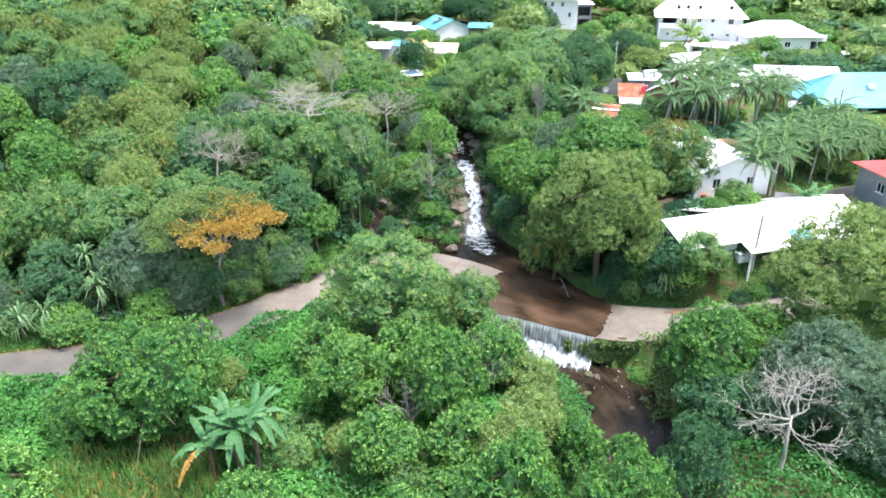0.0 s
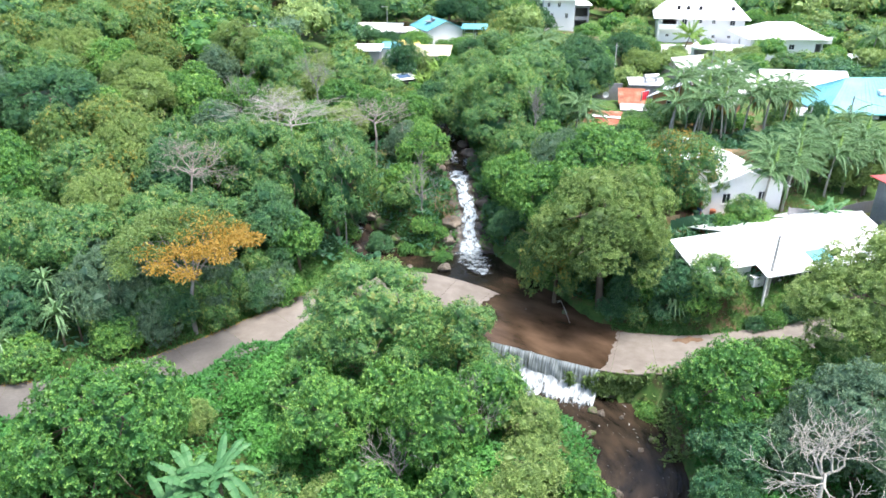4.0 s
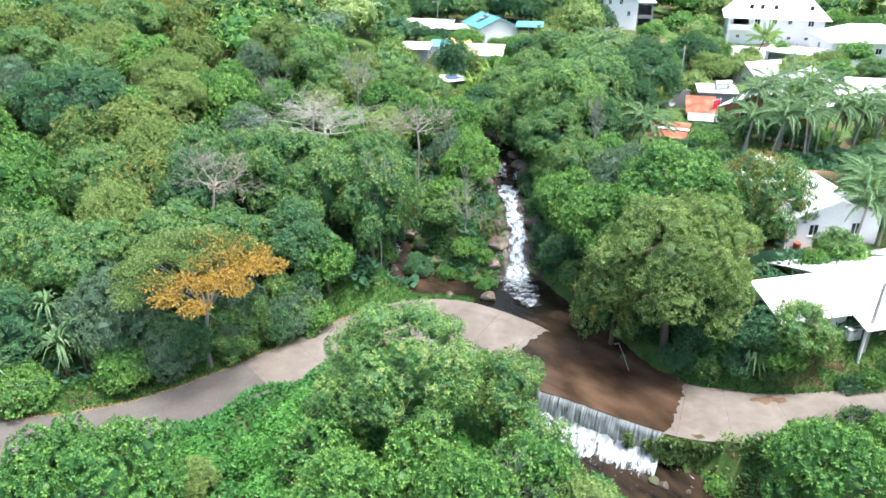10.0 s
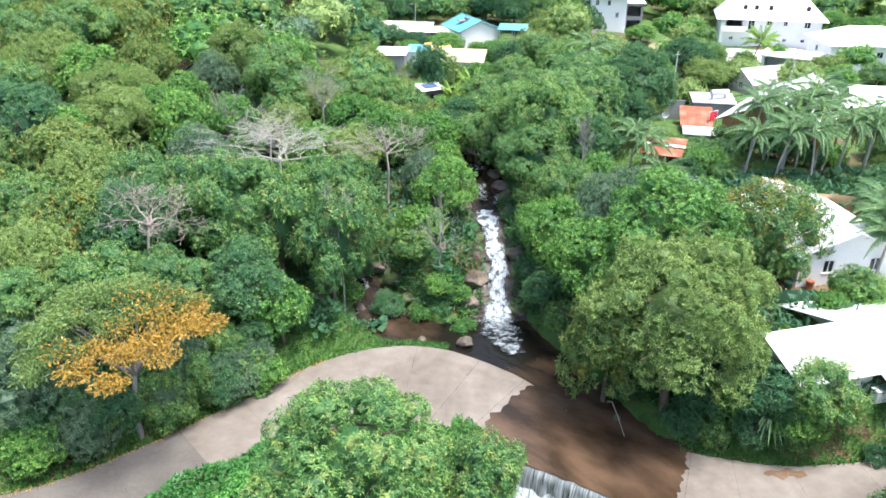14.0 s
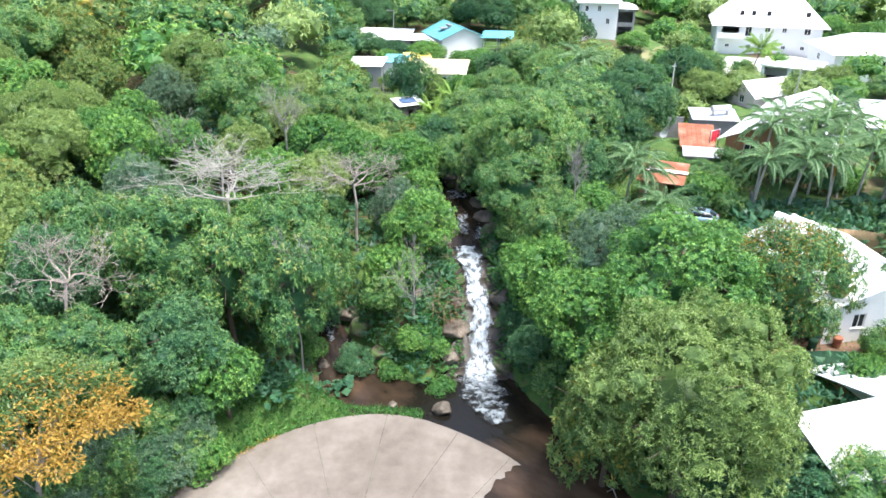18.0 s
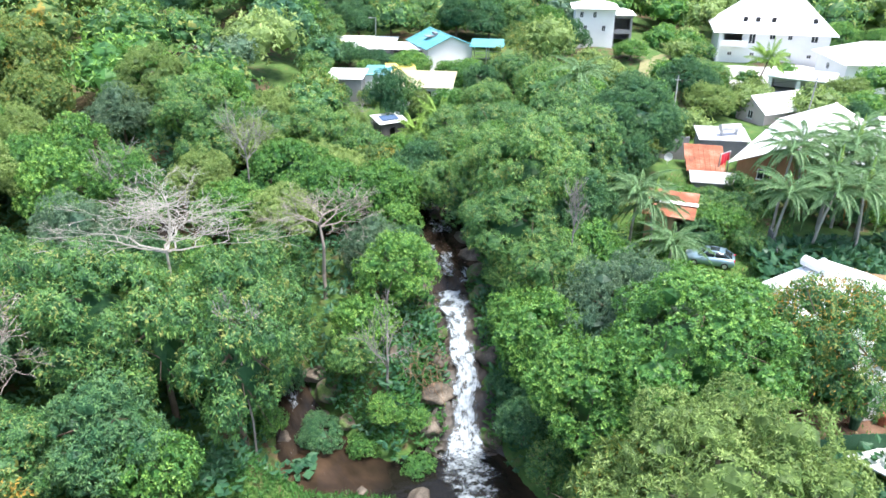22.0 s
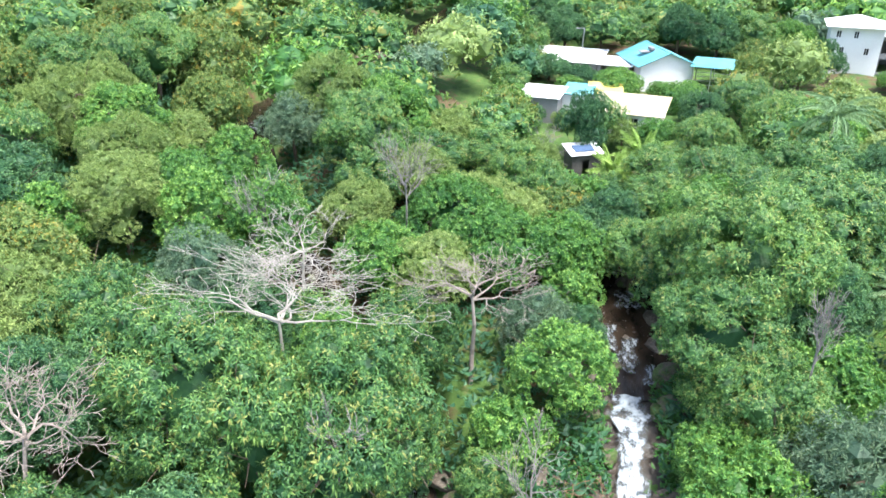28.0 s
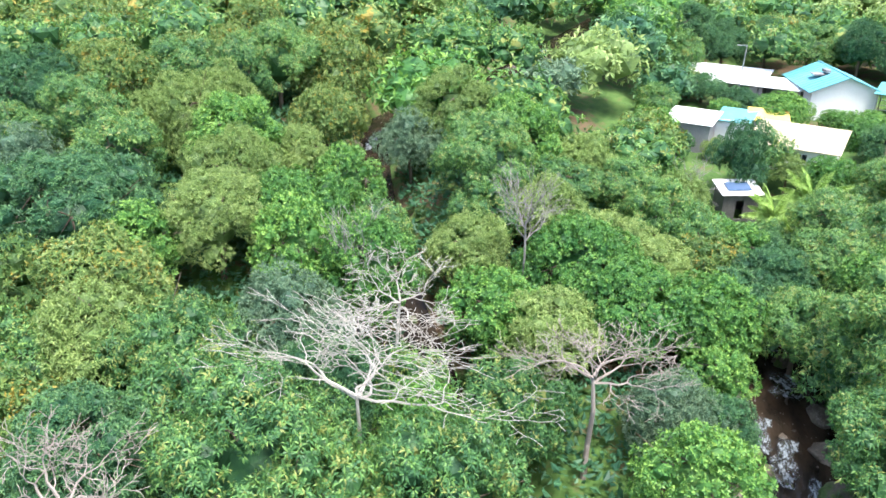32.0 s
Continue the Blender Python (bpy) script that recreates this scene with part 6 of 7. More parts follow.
def house(label, x, y, z0, L, D, wall_h, rot, rise, wall, roof, style="gable", over=0.5, holes=(), ridge=None, wall_side=None, skirt=1.5, name="house", category="house", ribs=0):
    """Walls with openings, window frames and panes, and a gable, hip or lean-to roof; the ridge runs along the house's x."""
    ob = thing(name, label, category, pose(x, y, z0, 0, 0, rot))
    hx, hy, th = L / 2, D / 2, 0.2
    sides = [((-hx, -hy, 0), 0, L), ((hx, -hy + th, 0), 90, D - 2 * th), ((hx, hy, 0), 180, L), ((-hx, hy - th, 0), 270, D - 2 * th)]
    for k, (o, turn, length) in enumerate(sides):
        mine = [h for h in holes if h[0] == k]
        cut = [(h[1], h[2], h[3], h[4]) for h in mine]
        m = pose(*o, 0, 0, turn)
        w = part("wall", mesh_from("wall", *wall_panel(length, wall_h, th, cut, skirt), (wall_side or {}).get(k, wall)), ob, m=m)
        for _, u, v, ww, hh, kind in mine:
            if kind == "open":
                continue
            fr = part("window" if kind == "window" else "door", boxes_mesh("window_frame", [(u, 0.05, v, u + 0.07, 0.13, v + hh), (u + ww - 0.07, 0.05, v, u + ww, 0.13, v + hh), (u + 0.07, 0.05, v + hh - 0.07, u + ww - 0.07, 0.13, v + hh),
                                                                          (u + 0.07, 0.05, v, u + ww - 0.07, 0.13, v + 0.07), (u + ww / 2 - 0.03, 0.05, v + 0.07, u + ww / 2 + 0.03, 0.13, v + hh - 0.07)], WHITE_WALL), w)
            part("pane", boxes_mesh("pane", [(u + 0.07, 0.08, v + 0.07, u + ww - 0.07, 0.10, v + hh - 0.07)], GLASS if kind == "window" else WOOD_WALL), fr)
            if kind == "window":
                part("sill", boxes_mesh("sill", [(u - 0.08, -0.07, v - 0.07, u + ww + 0.08, 0.04, v - 0.003)], WHITE_WALL), fr)
    part("floor", boxes_mesh("house_floor", [(-hx + th, -hy + th, -0.1, hx - th, hy - th, 0.02)], GREY_WALL), ob)
    ex, ey = hx + over, hy + over
    drop = rise * over / max(hy, 0.1)
    zt, ze = wall_h + rise, wall_h - (drop if style != "lean" else 0)
    if style == "gable":
        slopes = [[(-ex, -ey, ze), (ex, -ey, ze), (ex, 0, zt), (-ex, 0, zt)], [(ex, ey, ze), (-ex, ey, ze), (-ex, 0, zt), (ex, 0, zt)]]
        for sx in (-1, 1):
            x0, x1 = sorted((sx * hx, sx * (hx - th)))
            vs = [(x0, -hy, wall_h), (x0, hy, wall_h), (x0, 0, zt - 0.06), (x1, -hy, wall_h), (x1, hy, wall_h), (x1, 0, zt - 0.06)]
            part("gable_wall", mesh_from("gable", vs, [(0, 2, 1), (3, 4, 5), (0, 1, 4, 3), (1, 2, 5, 4), (2, 0, 3, 5)], wall), ob)
    elif style == "hip":
        r = (ridge if ridge is not None else max(L - D, 0.5)) / 2
        slopes = [[(-ex, -ey, ze), (ex, -ey, ze), (r, 0, zt), (-r, 0, zt)], [(ex, ey, ze), (-ex, ey, ze), (-r, 0, zt), (r, 0, zt)], [(ex, -ey, ze), (ex, ey, ze), (r, 0, zt)], [(-ex, ey, ze), (-ex, -ey, ze), (-r, 0, zt)]]
    else:
        slopes = [[(-ex, -ey, wall_h - 0.05), (ex, -ey, wall_h - 0.05), (ex, ey, zt), (-ex, ey, zt)]]
        for sx in (-1, 1):
            x0, x1 = sorted((sx * hx, sx * (hx - th)))
            vs = [(x0, -hy, wall_h), (x0, hy, wall_h), (x0, hy, zt - 0.15), (x1, -hy, wall_h), (x1, hy, wall_h), (x1, hy, zt - 0.15)]
            part("gable_wall", mesh_from("gable", vs, [(0, 2, 1), (3, 4, 5), (0, 1, 4, 3), (1, 2, 5, 4), (2, 0, 3, 5)], wall), ob)
        part("gable_wall", boxes_mesh("back_top", [(-hx + th, hy - th, wall_h, hx - th, hy, zt - 0.15)], wall), ob)
    top = None
    for f in slopes:
        top = part("roof_slope", prism("roof", [f], 0.09, roof), ob)
        if ribs:
            a, b, c, d = (np.array(p, float) for p in (f if len(f) == 4 else (*f, f[-1])))
            segs = []
            n = int(np.linalg.norm(b - a) / ribs)
            for k in range(1, n):
                s = k / n
                p, q = a + (b - a) * s, d + (c - d) * s
                segs.append((p + (0, 0, 0.02), q + (0, 0, 0.02), 0.035, 0.035))
            if segs:
                vs, fs = tubes(segs, 4)
                part("roof_seams", mesh_from("roof_seams", vs, fs, roof), top)
    if style == "gable":
        part("ridge_cap", boxes_mesh("ridge_cap", [(-ex, -0.14, zt - 0.03, ex, 0.14, zt + 0.05)], roof), ob)
    if style != "lean":
        part("gutter", boxes_mesh("gutter", [(-ex, -ey - 0.12, ze - 0.14, ex, -ey - 0.003, ze - 0.02)], roof), ob)
    return ob


def win(side, u, v, w=1.2, h=1.1):
    return (side, u, v, w, h, "window")


# white house beside the ford
# dark timber colour on the front wall paints in the verandah's shade
near = house("low white house with a wide white metal roof and open verandah", 36.8, 72.4, 3.9, 15, 10.5, 2.4, 17, 1.7, WHITE_WALL, WHITE_ROOF, "gable", 0.9,
             (win(0, 1.5, 0.9), win(0, 4.2, 0.9), (0, 7.0, 0.02, 1.0, 2.05, "door"), win(0, 10.5, 0.9), win(3, 2, 0.9)), wall_side={0: TIMBER_OR_SHADE, 3: WOOD_WALL}, ribs=0.75)
for k in range(5):
    part("verandah_post", boxes_mesh("verandah_post", [(-8.1 + 4.05 * k, -5.95, -2.4, -7.92 + 4.05 * k, -5.77, 2.0)], WHITE_WALL), near)
house("white lean-to wing with a pale metal roof", 26.6, 67.0, 4.07, 6.0, 3.6, 2.44, 17, 1.45, WHITE_WALL, WHITE_ROOF, "lean", 0.5, (win(0, 1.2, 0.8), (0, 3.6, 0.02, 1.0, 1.95, "door")), name="house_wing", ribs=0.75)
part("skylight", prism("skylight", [[(-2.4, -5.5, 2.40), (0.0, -5.5, 2.40), (0.0, -4.0, 2.885), (-2.4, -4.0, 2.885)]], 0.03, BLUE_ROOF), near, "pale blue translucent roof sheet")
box = thing("storage_box", "small pale lilac storage box beside a verandah", "box", pose(30.4, 65.4, at_ground(30.4, 65.4), 0, 0, 17))
part("body", boxes_mesh("box_body", [(-0.6, -0.3, 0, 0.6, 0.3, 0.95)], WHITE_PLASTIC), box)
part("lid", boxes_mesh("box_lid", [(-0.64, -0.34, 0.954, 0.64, 0.34, 1.03)], WHITE_PLASTIC), box)
# white gabled house behind the garden
house("white gabled house with a timber-clad side wall", 33.3, 86.2, 6.2, 12.5, 9.6, 2.9, 99, 1.8, WHITE_WALL, WHITE_ROOF, "gable", 0.45,
      (win(3, 2.2, 0.9, 1.0, 1.2), win(3, 6.5, 0.9, 1.0, 1.2), win(0, 1.2, 0.9, 1.2, 1.2), win(0, 5.0, 0.9, 1.2, 1.2), win(2, 1.2, 0.9, 1.4, 1.2), win(2, 8.2, 0.9, 1.4, 1.2)), wall_side={2: WOOD_WALL}, ribs=0.75)
# large roofs of the village
house("large house under a wide white gabled roof", 45.0, 122.9, 8.1, 21, 11, 2.8, 54.5, 2.6, WOOD_WALL, WHITE_ROOF, "gable", 0.8, (win(2, 3, 0.8), win(2, 9, 0.8), win(2, 16, 0.8), win(3, 6.5, 0.9, 1.4, 1.2), win(3, 2, 0.9, 1.4, 1.2)), ribs=0.9)
house("pale pink gable with a small window behind a white roof", 47.6, 140.4, 8.2, 8.6, 5.0, 3.0, 24, 1.6, PINK_WALL, WHITE_ROOF, "gable", 0.4, (win(3, 1.8, 1.5, 0.9, 1.1), win(2, 3, 1.2, 0.9, 1.0)))
big = house("big two-storey white house with a hipped white roof and balcony", 64.6, 187.2, 9.2, 19.5, 14, 6.1, -14, 4.6, WHITE_WALL, WHITE_ROOF, "hip", 1.1,
            ((0, 1.0, 3.4, 3.2, 2.0, "open"), (0, 5.4, 3.3, 1.2, 2.0, "window"), win(0, 9.0, 4.2, 1.0, 1.1), win(0, 12.2, 4.2, 0.8, 0.9), win(0, 16.2, 3.9, 1.2, 1.4), win(0, 2.0, 1.0, 0.8, 0.7), win(0, 6.0, 1.0, 0.8, 0.7),
             win(0, 9.5, 1.0, 0.8, 0.7), win(0, 12.5, 1.0, 0.8, 0.7), win(0, 16.0, 1.0, 0.8, 0.7)), ridge=11.0)
part("balcony", boxes_mesh("balcony", [(-9.6, -8.4, 2.9, -4.5, -7.03, 3.1), (-9.6, -8.4, 3.1, -4.5, -8.3, 4.0), (-9.6, -8.4, -1.0, -9.35, -8.15, 2.9)], WHITE_WALL), big)
# solid near-black boxes stand for the shade inside roof openings
for u in (-5.6, -3.4, -0.6, 6.6):
    part("roof_vent", boxes_mesh("roof_vent", [(u, -5.6, 7.15, u + 0.7, -4.9, 7.95)], DARK), big, "small near-black box for a shaded roof opening")
house("white house with a broad low hipped roof", 74.4, 165, 9.4, 15, 12, 4.0, -4, 2.3, WHITE_WALL, WHITE_ROOF, "hip", 0.9, (win(0, 3, 1.4), win(0, 8, 1.4), (0, 13.4, 0.02, 3.2, 2.6, "open"), win(3, 4, 1.4)), ridge=6)
house("white bungalow with a shallow white roof", 63.0, 128.8, 7.7, 13, 8.6, 2.5, -10, 2.1, WHITE_WALL, WHITE_ROOF, "gable", 0.6, (win(0, 6.5, 0.7, 1.4, 1.3), win(0, 9.8, 0.7, 1.4, 1.3), win(0, 2, 0.8)))
blue = house("wide house with a pale blue metal roof", 70.5, 119.2, 6.4, 21, 13, 3.0, 0, 3.6, WHITE_WALL, BLUE_ROOF, "hip", 0.9, ((0, 1, 0.02, 6, 2.5, "open"), (0, 8, 0.02, 5, 2.5, "open"), win(0, 15, 0.9)), ridge=10, ribs=0.9)
part("skylight", boxes_mesh("skylight", [(-1.6, -4.0, 4.62, -0.5, -3.0, 5.3)], WHITE_PLASTIC), blue, "white roof window")
house("grey-walled house with a red metal roof", 54.0, 74.5, 7.0, 11, 9, 3.9, 8, 1.6, GREY_WALL, RED_ROOF, "hip", 0.7, (win(0, 2.0, 1.6, 0.6, 0.8), win(0, 6.5, 1.4), win(3, 3, 1.4)), ridge=4)
house("low lean-to with a red metal roof", 52.6, 68.6, 6.8, 10, 2.6, 2.3, 8, 0.6, GREY_WALL, RED_ROOF, "lean", 0.4, name="shed", category="shed")
house("tall three-storey white house with small windows", 29.6, 184, 11.6, 7.2, 7, 7.6, -6, 1.1, WHITE_WALL, WHITE_ROOF, "hip", 0.8, (win(0, 0.8, 5.6, 0.7, 1.1), win(0, 3.2, 5.6, 0.7, 1.1), win(0, 1.6, 3.2, 0.7, 1.1), win(0, 5.0, 3.2, 0.7, 1.1), win(0, 1.6, 0.9, 0.7, 1.1)))
house("dark open balcony wing beside a tall white house", 35.0, 184.5, 11.6, 3.6, 6, 6.2, -6, 0.7, GREY_WALL, WHITE_ROOF, "hip", 0.5, ((0, 0.4, 3.4, 2.8, 2.0, "open"), (0, 0.4, 0.6, 2.8, 2.0, "open")), name="house_wing")
bl = house("white gabled house with a pale blue roof", 0.6, 172.6, 11.2, 10, 8.2, 3.0, 112, 1.7, WHITE_WALL, BLUE_ROOF, "gable", 0.6, (win(2, 2, 0.9), win(2, 6, 0.9)), ribs=0.9)
part("solar_heater", boxes_mesh("solar_heater", [(-1.4, 0.9, 4.42, 0.2, 1.5, 4.75), (-1.4, 1.5, 4.1, 0.2, 3.0, 4.22)], GREY_WALL), bl, "dark solar water heater")
perg = thing("pergola", "open frame pergola roofed with translucent blue sheets", "pergola", pose(9.0, 170.2, 11.2, 0, 0, -8))
for px in (-2.6, 0, 2.6):
    for py in (-2.4, 2.4):
        part("post", boxes_mesh("post", [(px - 0.07, py - 0.07, -1.2, px + 0.07, py + 0.07, 2.9)], METAL), perg)
part("roof_sheet", prism("roof_sheet", [[(-3.0, -2.9, 2.95), (3.0, -2.9, 2.95), (3.0, 2.9, 3.4), (-3.0, 2.9, 3.4)]], 0.05, BLUE_ROOF), perg)
for k in range(4):
    part("rail", boxes_mesh("rail", [(-2.5, -2.45, 0.3 + 0.6 * k, 2.5, -2.4, 0.36 + 0.6 * k)], METAL), perg)
house("long low house under a weathered cream roof", -1.4, 148, 10.0, 8.4, 5.6, 2.4, -6, 1.0, WHITE_WALL, CREAM_ROOF, "lean", 0.5, (win(0, 2, 0.7), win(0, 4.6, 0.7)), ribs=0.9)
house("small shed with a yellow tarpaulin roof", -5.2, 155, 10.6, 4, 3, 2.2, 10, 0.7, GREY_WALL, rough_mat("yellow_tarpaulin", (0.6, 0.42, 0.08), (0.75, 0.55, 0.15), (0.8, 0.65, 0.3), 1.0, 0.6, 0.05), "lean", 0.3, name="shed", category="shed")
house("grey block shed with scrap on a white roof", -13.2, 151.4, 10.4, 5.2, 4.6, 2.3, -4, 0.5, GREY_WALL, WHITE_ROOF, "lean", 0.3, name="shed", category="shed")
house("small outbuilding with a pale blue roof", -8.6, 153.6, 10.5, 3.6, 4.0, 2.3, -4, 0.5, WHITE_WALL, BLUE_ROOF, "lean", 0.3, name="shed", category="shed")
house("long shed under a rust-streaked white roof", -13.0, 173, 11.3, 10.5, 6, 2.2, -6, 1.0, GREY_WALL, WHITE_ROOF, "lean", 0.5, ((0, 6.2, 0.02, 3, 2.0, "open"),), name="shed", category="shed", ribs=0.9)
house("open carport with a flat white roof", -5.2, 171.5, 11.3, 5, 5, 2.2, -6, 0.3, GREY_WALL, WHITE_ROOF, "lean", 0.4, ((0, 0.5, 0.02, 4, 2.0, "open"),), name="shed", category="shed")
sol = house("small grey timber house with a white roof and solar panel", -5.6, 136.4, 6.7, 3.6, 2.5, 3.2, 30, 0.5, TIMBER_OR_SHADE, WHITE_ROOF, "lean", 0.3, ((0, 1.3, 0.4, 0.8, 2.0, "open"),), ribs=0)
part("solar_panel", mesh_from("solar_panel", [(-1.3, -0.9, 3.42), (1.1, -0.9, 3.42), (1.1, 0.6, 3.70), (-1.3, 0.6, 3.70), (-1.3, -0.9, 3.37), (1.1, -0.9, 3.37), (1.1, 0.6, 3.65), (-1.3, 0.6, 3.65)],
                              [(0, 1, 2, 3), (7, 6, 5, 4), (0, 4, 5, 1), (1, 5, 6, 2), (2, 6, 7, 3), (3, 7, 4, 0)], rough_mat("blue_solar_cells", (0.05, 0.09, 0.17), (0.08, 0.13, 0.23), (0.11, 0.17, 0.28), 2.0, 0.25, 0.02)), sol, "blue solar panel")
red = house("small shed with a rusty orange roof and pale strips", 24.0, 105.8, 7.7, 4.0, 4.0, 2.2, -22, 0.8, PLANK, RUST_ROOF, "lean", 0.4, ((0, 2.6, 0.02, 1.4, 2.0, "open"),), name="shed", category="shed", ribs=0.45)
part("roof_strip", prism("roof_strip", [[(-1.9, -0.4, 2.72), (2.5, -0.4, 2.72), (2.5, 0.1, 2.82), (-1.9, 0.1, 2.82)]], 0.04, WHITE_ROOF), red, "loose white roofing strip")
house("shed with a rust-streaked orange roof", 32.4, 122.6, 7.6, 3.6, 2.6, 2.0, -12, 0.8, PLANK, RUST_ROOF, "lean", 0.4, name="shed", category="shed", ribs=0.5)
house("shed with a rust and white roof", 31.6, 119.2, 7.5, 3.6, 2.2, 1.8, -12, 0.5, PLANK, RUST_ROOF, "lean", 0.3, name="shed", category="shed", ribs=0.5)
house("low shed with a grey-white metal roof", 31.6, 116.2, 7.4, 4.4, 2.0, 1.6, -12, 0.4, GREY_WALL, GREY_ROOF, "lean", 0.3, name="shed", category="shed")
house("grey metal-roofed outbuilding beside a white roof", 35.8, 127, 8.6, 5.4, 4, 2.2, -8, 0.4, GREY_WALL, GREY_ROOF, "lean", 0.3, name="shed", category="shed")
house("small white shed with a flat roof", 84.5, 148, 9.0, 5, 3, 2.0, -10, 0.4, WHITE_WALL, WHITE_ROOF, "lean", 0.3, name="shed", category="shed")
house("white carport roof before the big house", 58.6, 157.4, 9.0, 9, 5, 2.6, -32, 0.4, WHITE_WALL, WHITE_ROOF, "lean", 0.4, ((0, 0.6, 0.02, 3.6, 2.2, "open"), (0, 4.8, 0.02, 3.6, 2.2, "open")), name="shed", category="shed")
house("grey shed under a blue-grey roof", 58.2, 112.8, 6.3, 4.6, 3.2, 2.4, -24, 0.5, GREY_WALL, GREY_ROOF, "lean", 0.4, name="shed", category="shed")


# tank on the white roof and the solar heater
def cylinder_mesh(name, r, length, mat, n=16):
    vs, fs = tubes([((0, 0, 0), (length, 0, 0), r, r)], n)
    fs += [tuple(range(n - 1, -1, -1)), tuple(range(n, 2 * n))]
    return mesh_from(name, vs, fs, mat)


heater = thing("water_heater", "white cylindrical solar water tank on a white roof", "water tank", pose(30.7, 92.6, 10.85, 0, 0, -62))
part("tank", cylinder_mesh("tank", 0.42, 2.3, WHITE_PLASTIC), heater)
for u in (0.2, 1.9):
    part("stand_leg", boxes_mesh("stand_leg", [(u, -0.25, -0.75, u + 0.1, 0.25, -0.38)], METAL), heater)
heater2 = thing("water_heater", "grey cylindrical solar water tank on a frame", "water tank", pose(35.2, 126.2, 11.9, 0, 0, 12))
part("tank", cylinder_mesh("tank", 0.4, 2.6, METAL), heater2)
for u in (0.2, 2.2):
    part("stand_leg", boxes_mesh("stand_leg", [(u, -0.3, -0.9, u + 0.1, 0.3, -0.35)], METAL), heater2)

# washing on a frame
wash = thing("clothes_rack", "bright red cloth hanging on a metal frame", "laundry", pose(33.7, 119.4, at_ground(33.7, 119.4), 0, 0, 40))
for px in (-1.0, 1.0):
    part("post", boxes_mesh("post", [(px - 0.05, -0.05, -0.2, px + 0.05, 0.05, 3.0)], METAL), wash)
part("rail", boxes_mesh("rail", [(-0.95, -0.04, 2.9, 0.95, 0.04, 2.98)], METAL), wash)
vs, uv = [], []
for i in range(13):
    for k in range(6):
        vs.append((-0.6 + 1.2 * i / 12, 0.08 * math.sin(i * 1.1) * (k / 5) + 0.05, 2.9 - 1.5 * k / 5))
fs = [(i * 6 + k, (i + 1) * 6 + k, (i + 1) * 6 + k + 1, i * 6 + k + 1) for i in range(12) for k in range(5)]
part("cloth", mesh_from("cloth", vs, fs, RED_CLOTH, True), wash, "bright red cloth")
part("cloth", mesh_from("cloth_small", [(v[0] * 0.3 + 0.8, v[1], v[2] * 0.7 + 0.87) for v in vs], fs, RED_CLOTH, True), wash, "smaller dark red cloth")


# ---- poles, fences and yard things ----
def pole(name, label, x, y, z0, top, r, mat, lamp=False, lean=0.0):
    ob = thing(name, label, "pole", pose(x, y, z0, 0, lean, 0))
    h = top - z0
    vs, fs = tubes([((0, 0, -0.3), (0, 0, h * 0.5), r, r * 0.85), ((0, 0, h * 0.5), (0, 0, h), r * 0.85, r * 0.7)], 8)
    part("shaft", mesh_from("pole_shaft", vs, fs, mat, True), ob)
    if lamp:
        part("arm", boxes_mesh("arm", [(-0.7, -0.04, h - 0.08, 0.0, 0.04, h)], METAL), ob)
        part("lamp_head", boxes_mesh("lamp_head", [(-1.2, -0.12, h - 0.14, -0.65, 0.12, h - 0.02)], METAL), ob)
    else:
        part("crossarm", boxes_mesh("crossarm", [(-0.35, -0.05, h - 0.5, 0.35, 0.05, h - 0.4)], METAL), ob)
        part("insulator", boxes_mesh("insulator", [(-0.06, -0.06, h - 0.02, 0.06, 0.06, h + 0.16)], GREY_WALL), ob)
    return ob


pole("utility_pole", "pale concrete utility pole in front of a white house", 31.3, 64.9, at_ground(31.3, 64.9), 9.6, 0.17, POLE_CONCRETE, lean=1.5)
pole("street_lamp", "thin grey street lamp before dark trees", -10.4, 167, at_ground(-10.4, 167), 19.0, 0.1, METAL, True, 2)
pole("utility_pole", "thin pale pole beside a grass track", 33.0, 138, at_ground(33, 138), 15.5, 0.11, POLE_CONCRETE)
pole("utility_pole", "grey pole beside the blue-roofed house", 61.0, 108.5, at_ground(61, 108.5), 12.4, 0.13, GREY_WALL)
pole("utility_pole", "slim pole behind the steep white roof", 49.0, 134.0, 9.0, 16.5, 0.1, GREY_WALL, lean=3)


def cable(name, a, b, sag=0.5):
    pts = [np.array(a) + (np.array(b) - np.array(a)) * s - np.array((0, 0, sag * 4 * s * (1 - s))) for s in np.linspace(0, 1, 13)]
    vs, fs = tubes([(p, q, 0.014, 0.014) for p, q in zip(pts[:-1], pts[1:])], 4)
    tagged(new(name, mesh_from(name, vs, fs, DARK)), "thin black overhead cable between poles", "cable")


cable("overhead_cable", (33.0, 138, 15.1), (49.0, 134.0, 16.0))
cable("overhead_cable", (61.0, 108.5, 12.2), (71.0, 110.5, 9.6), 0.2)


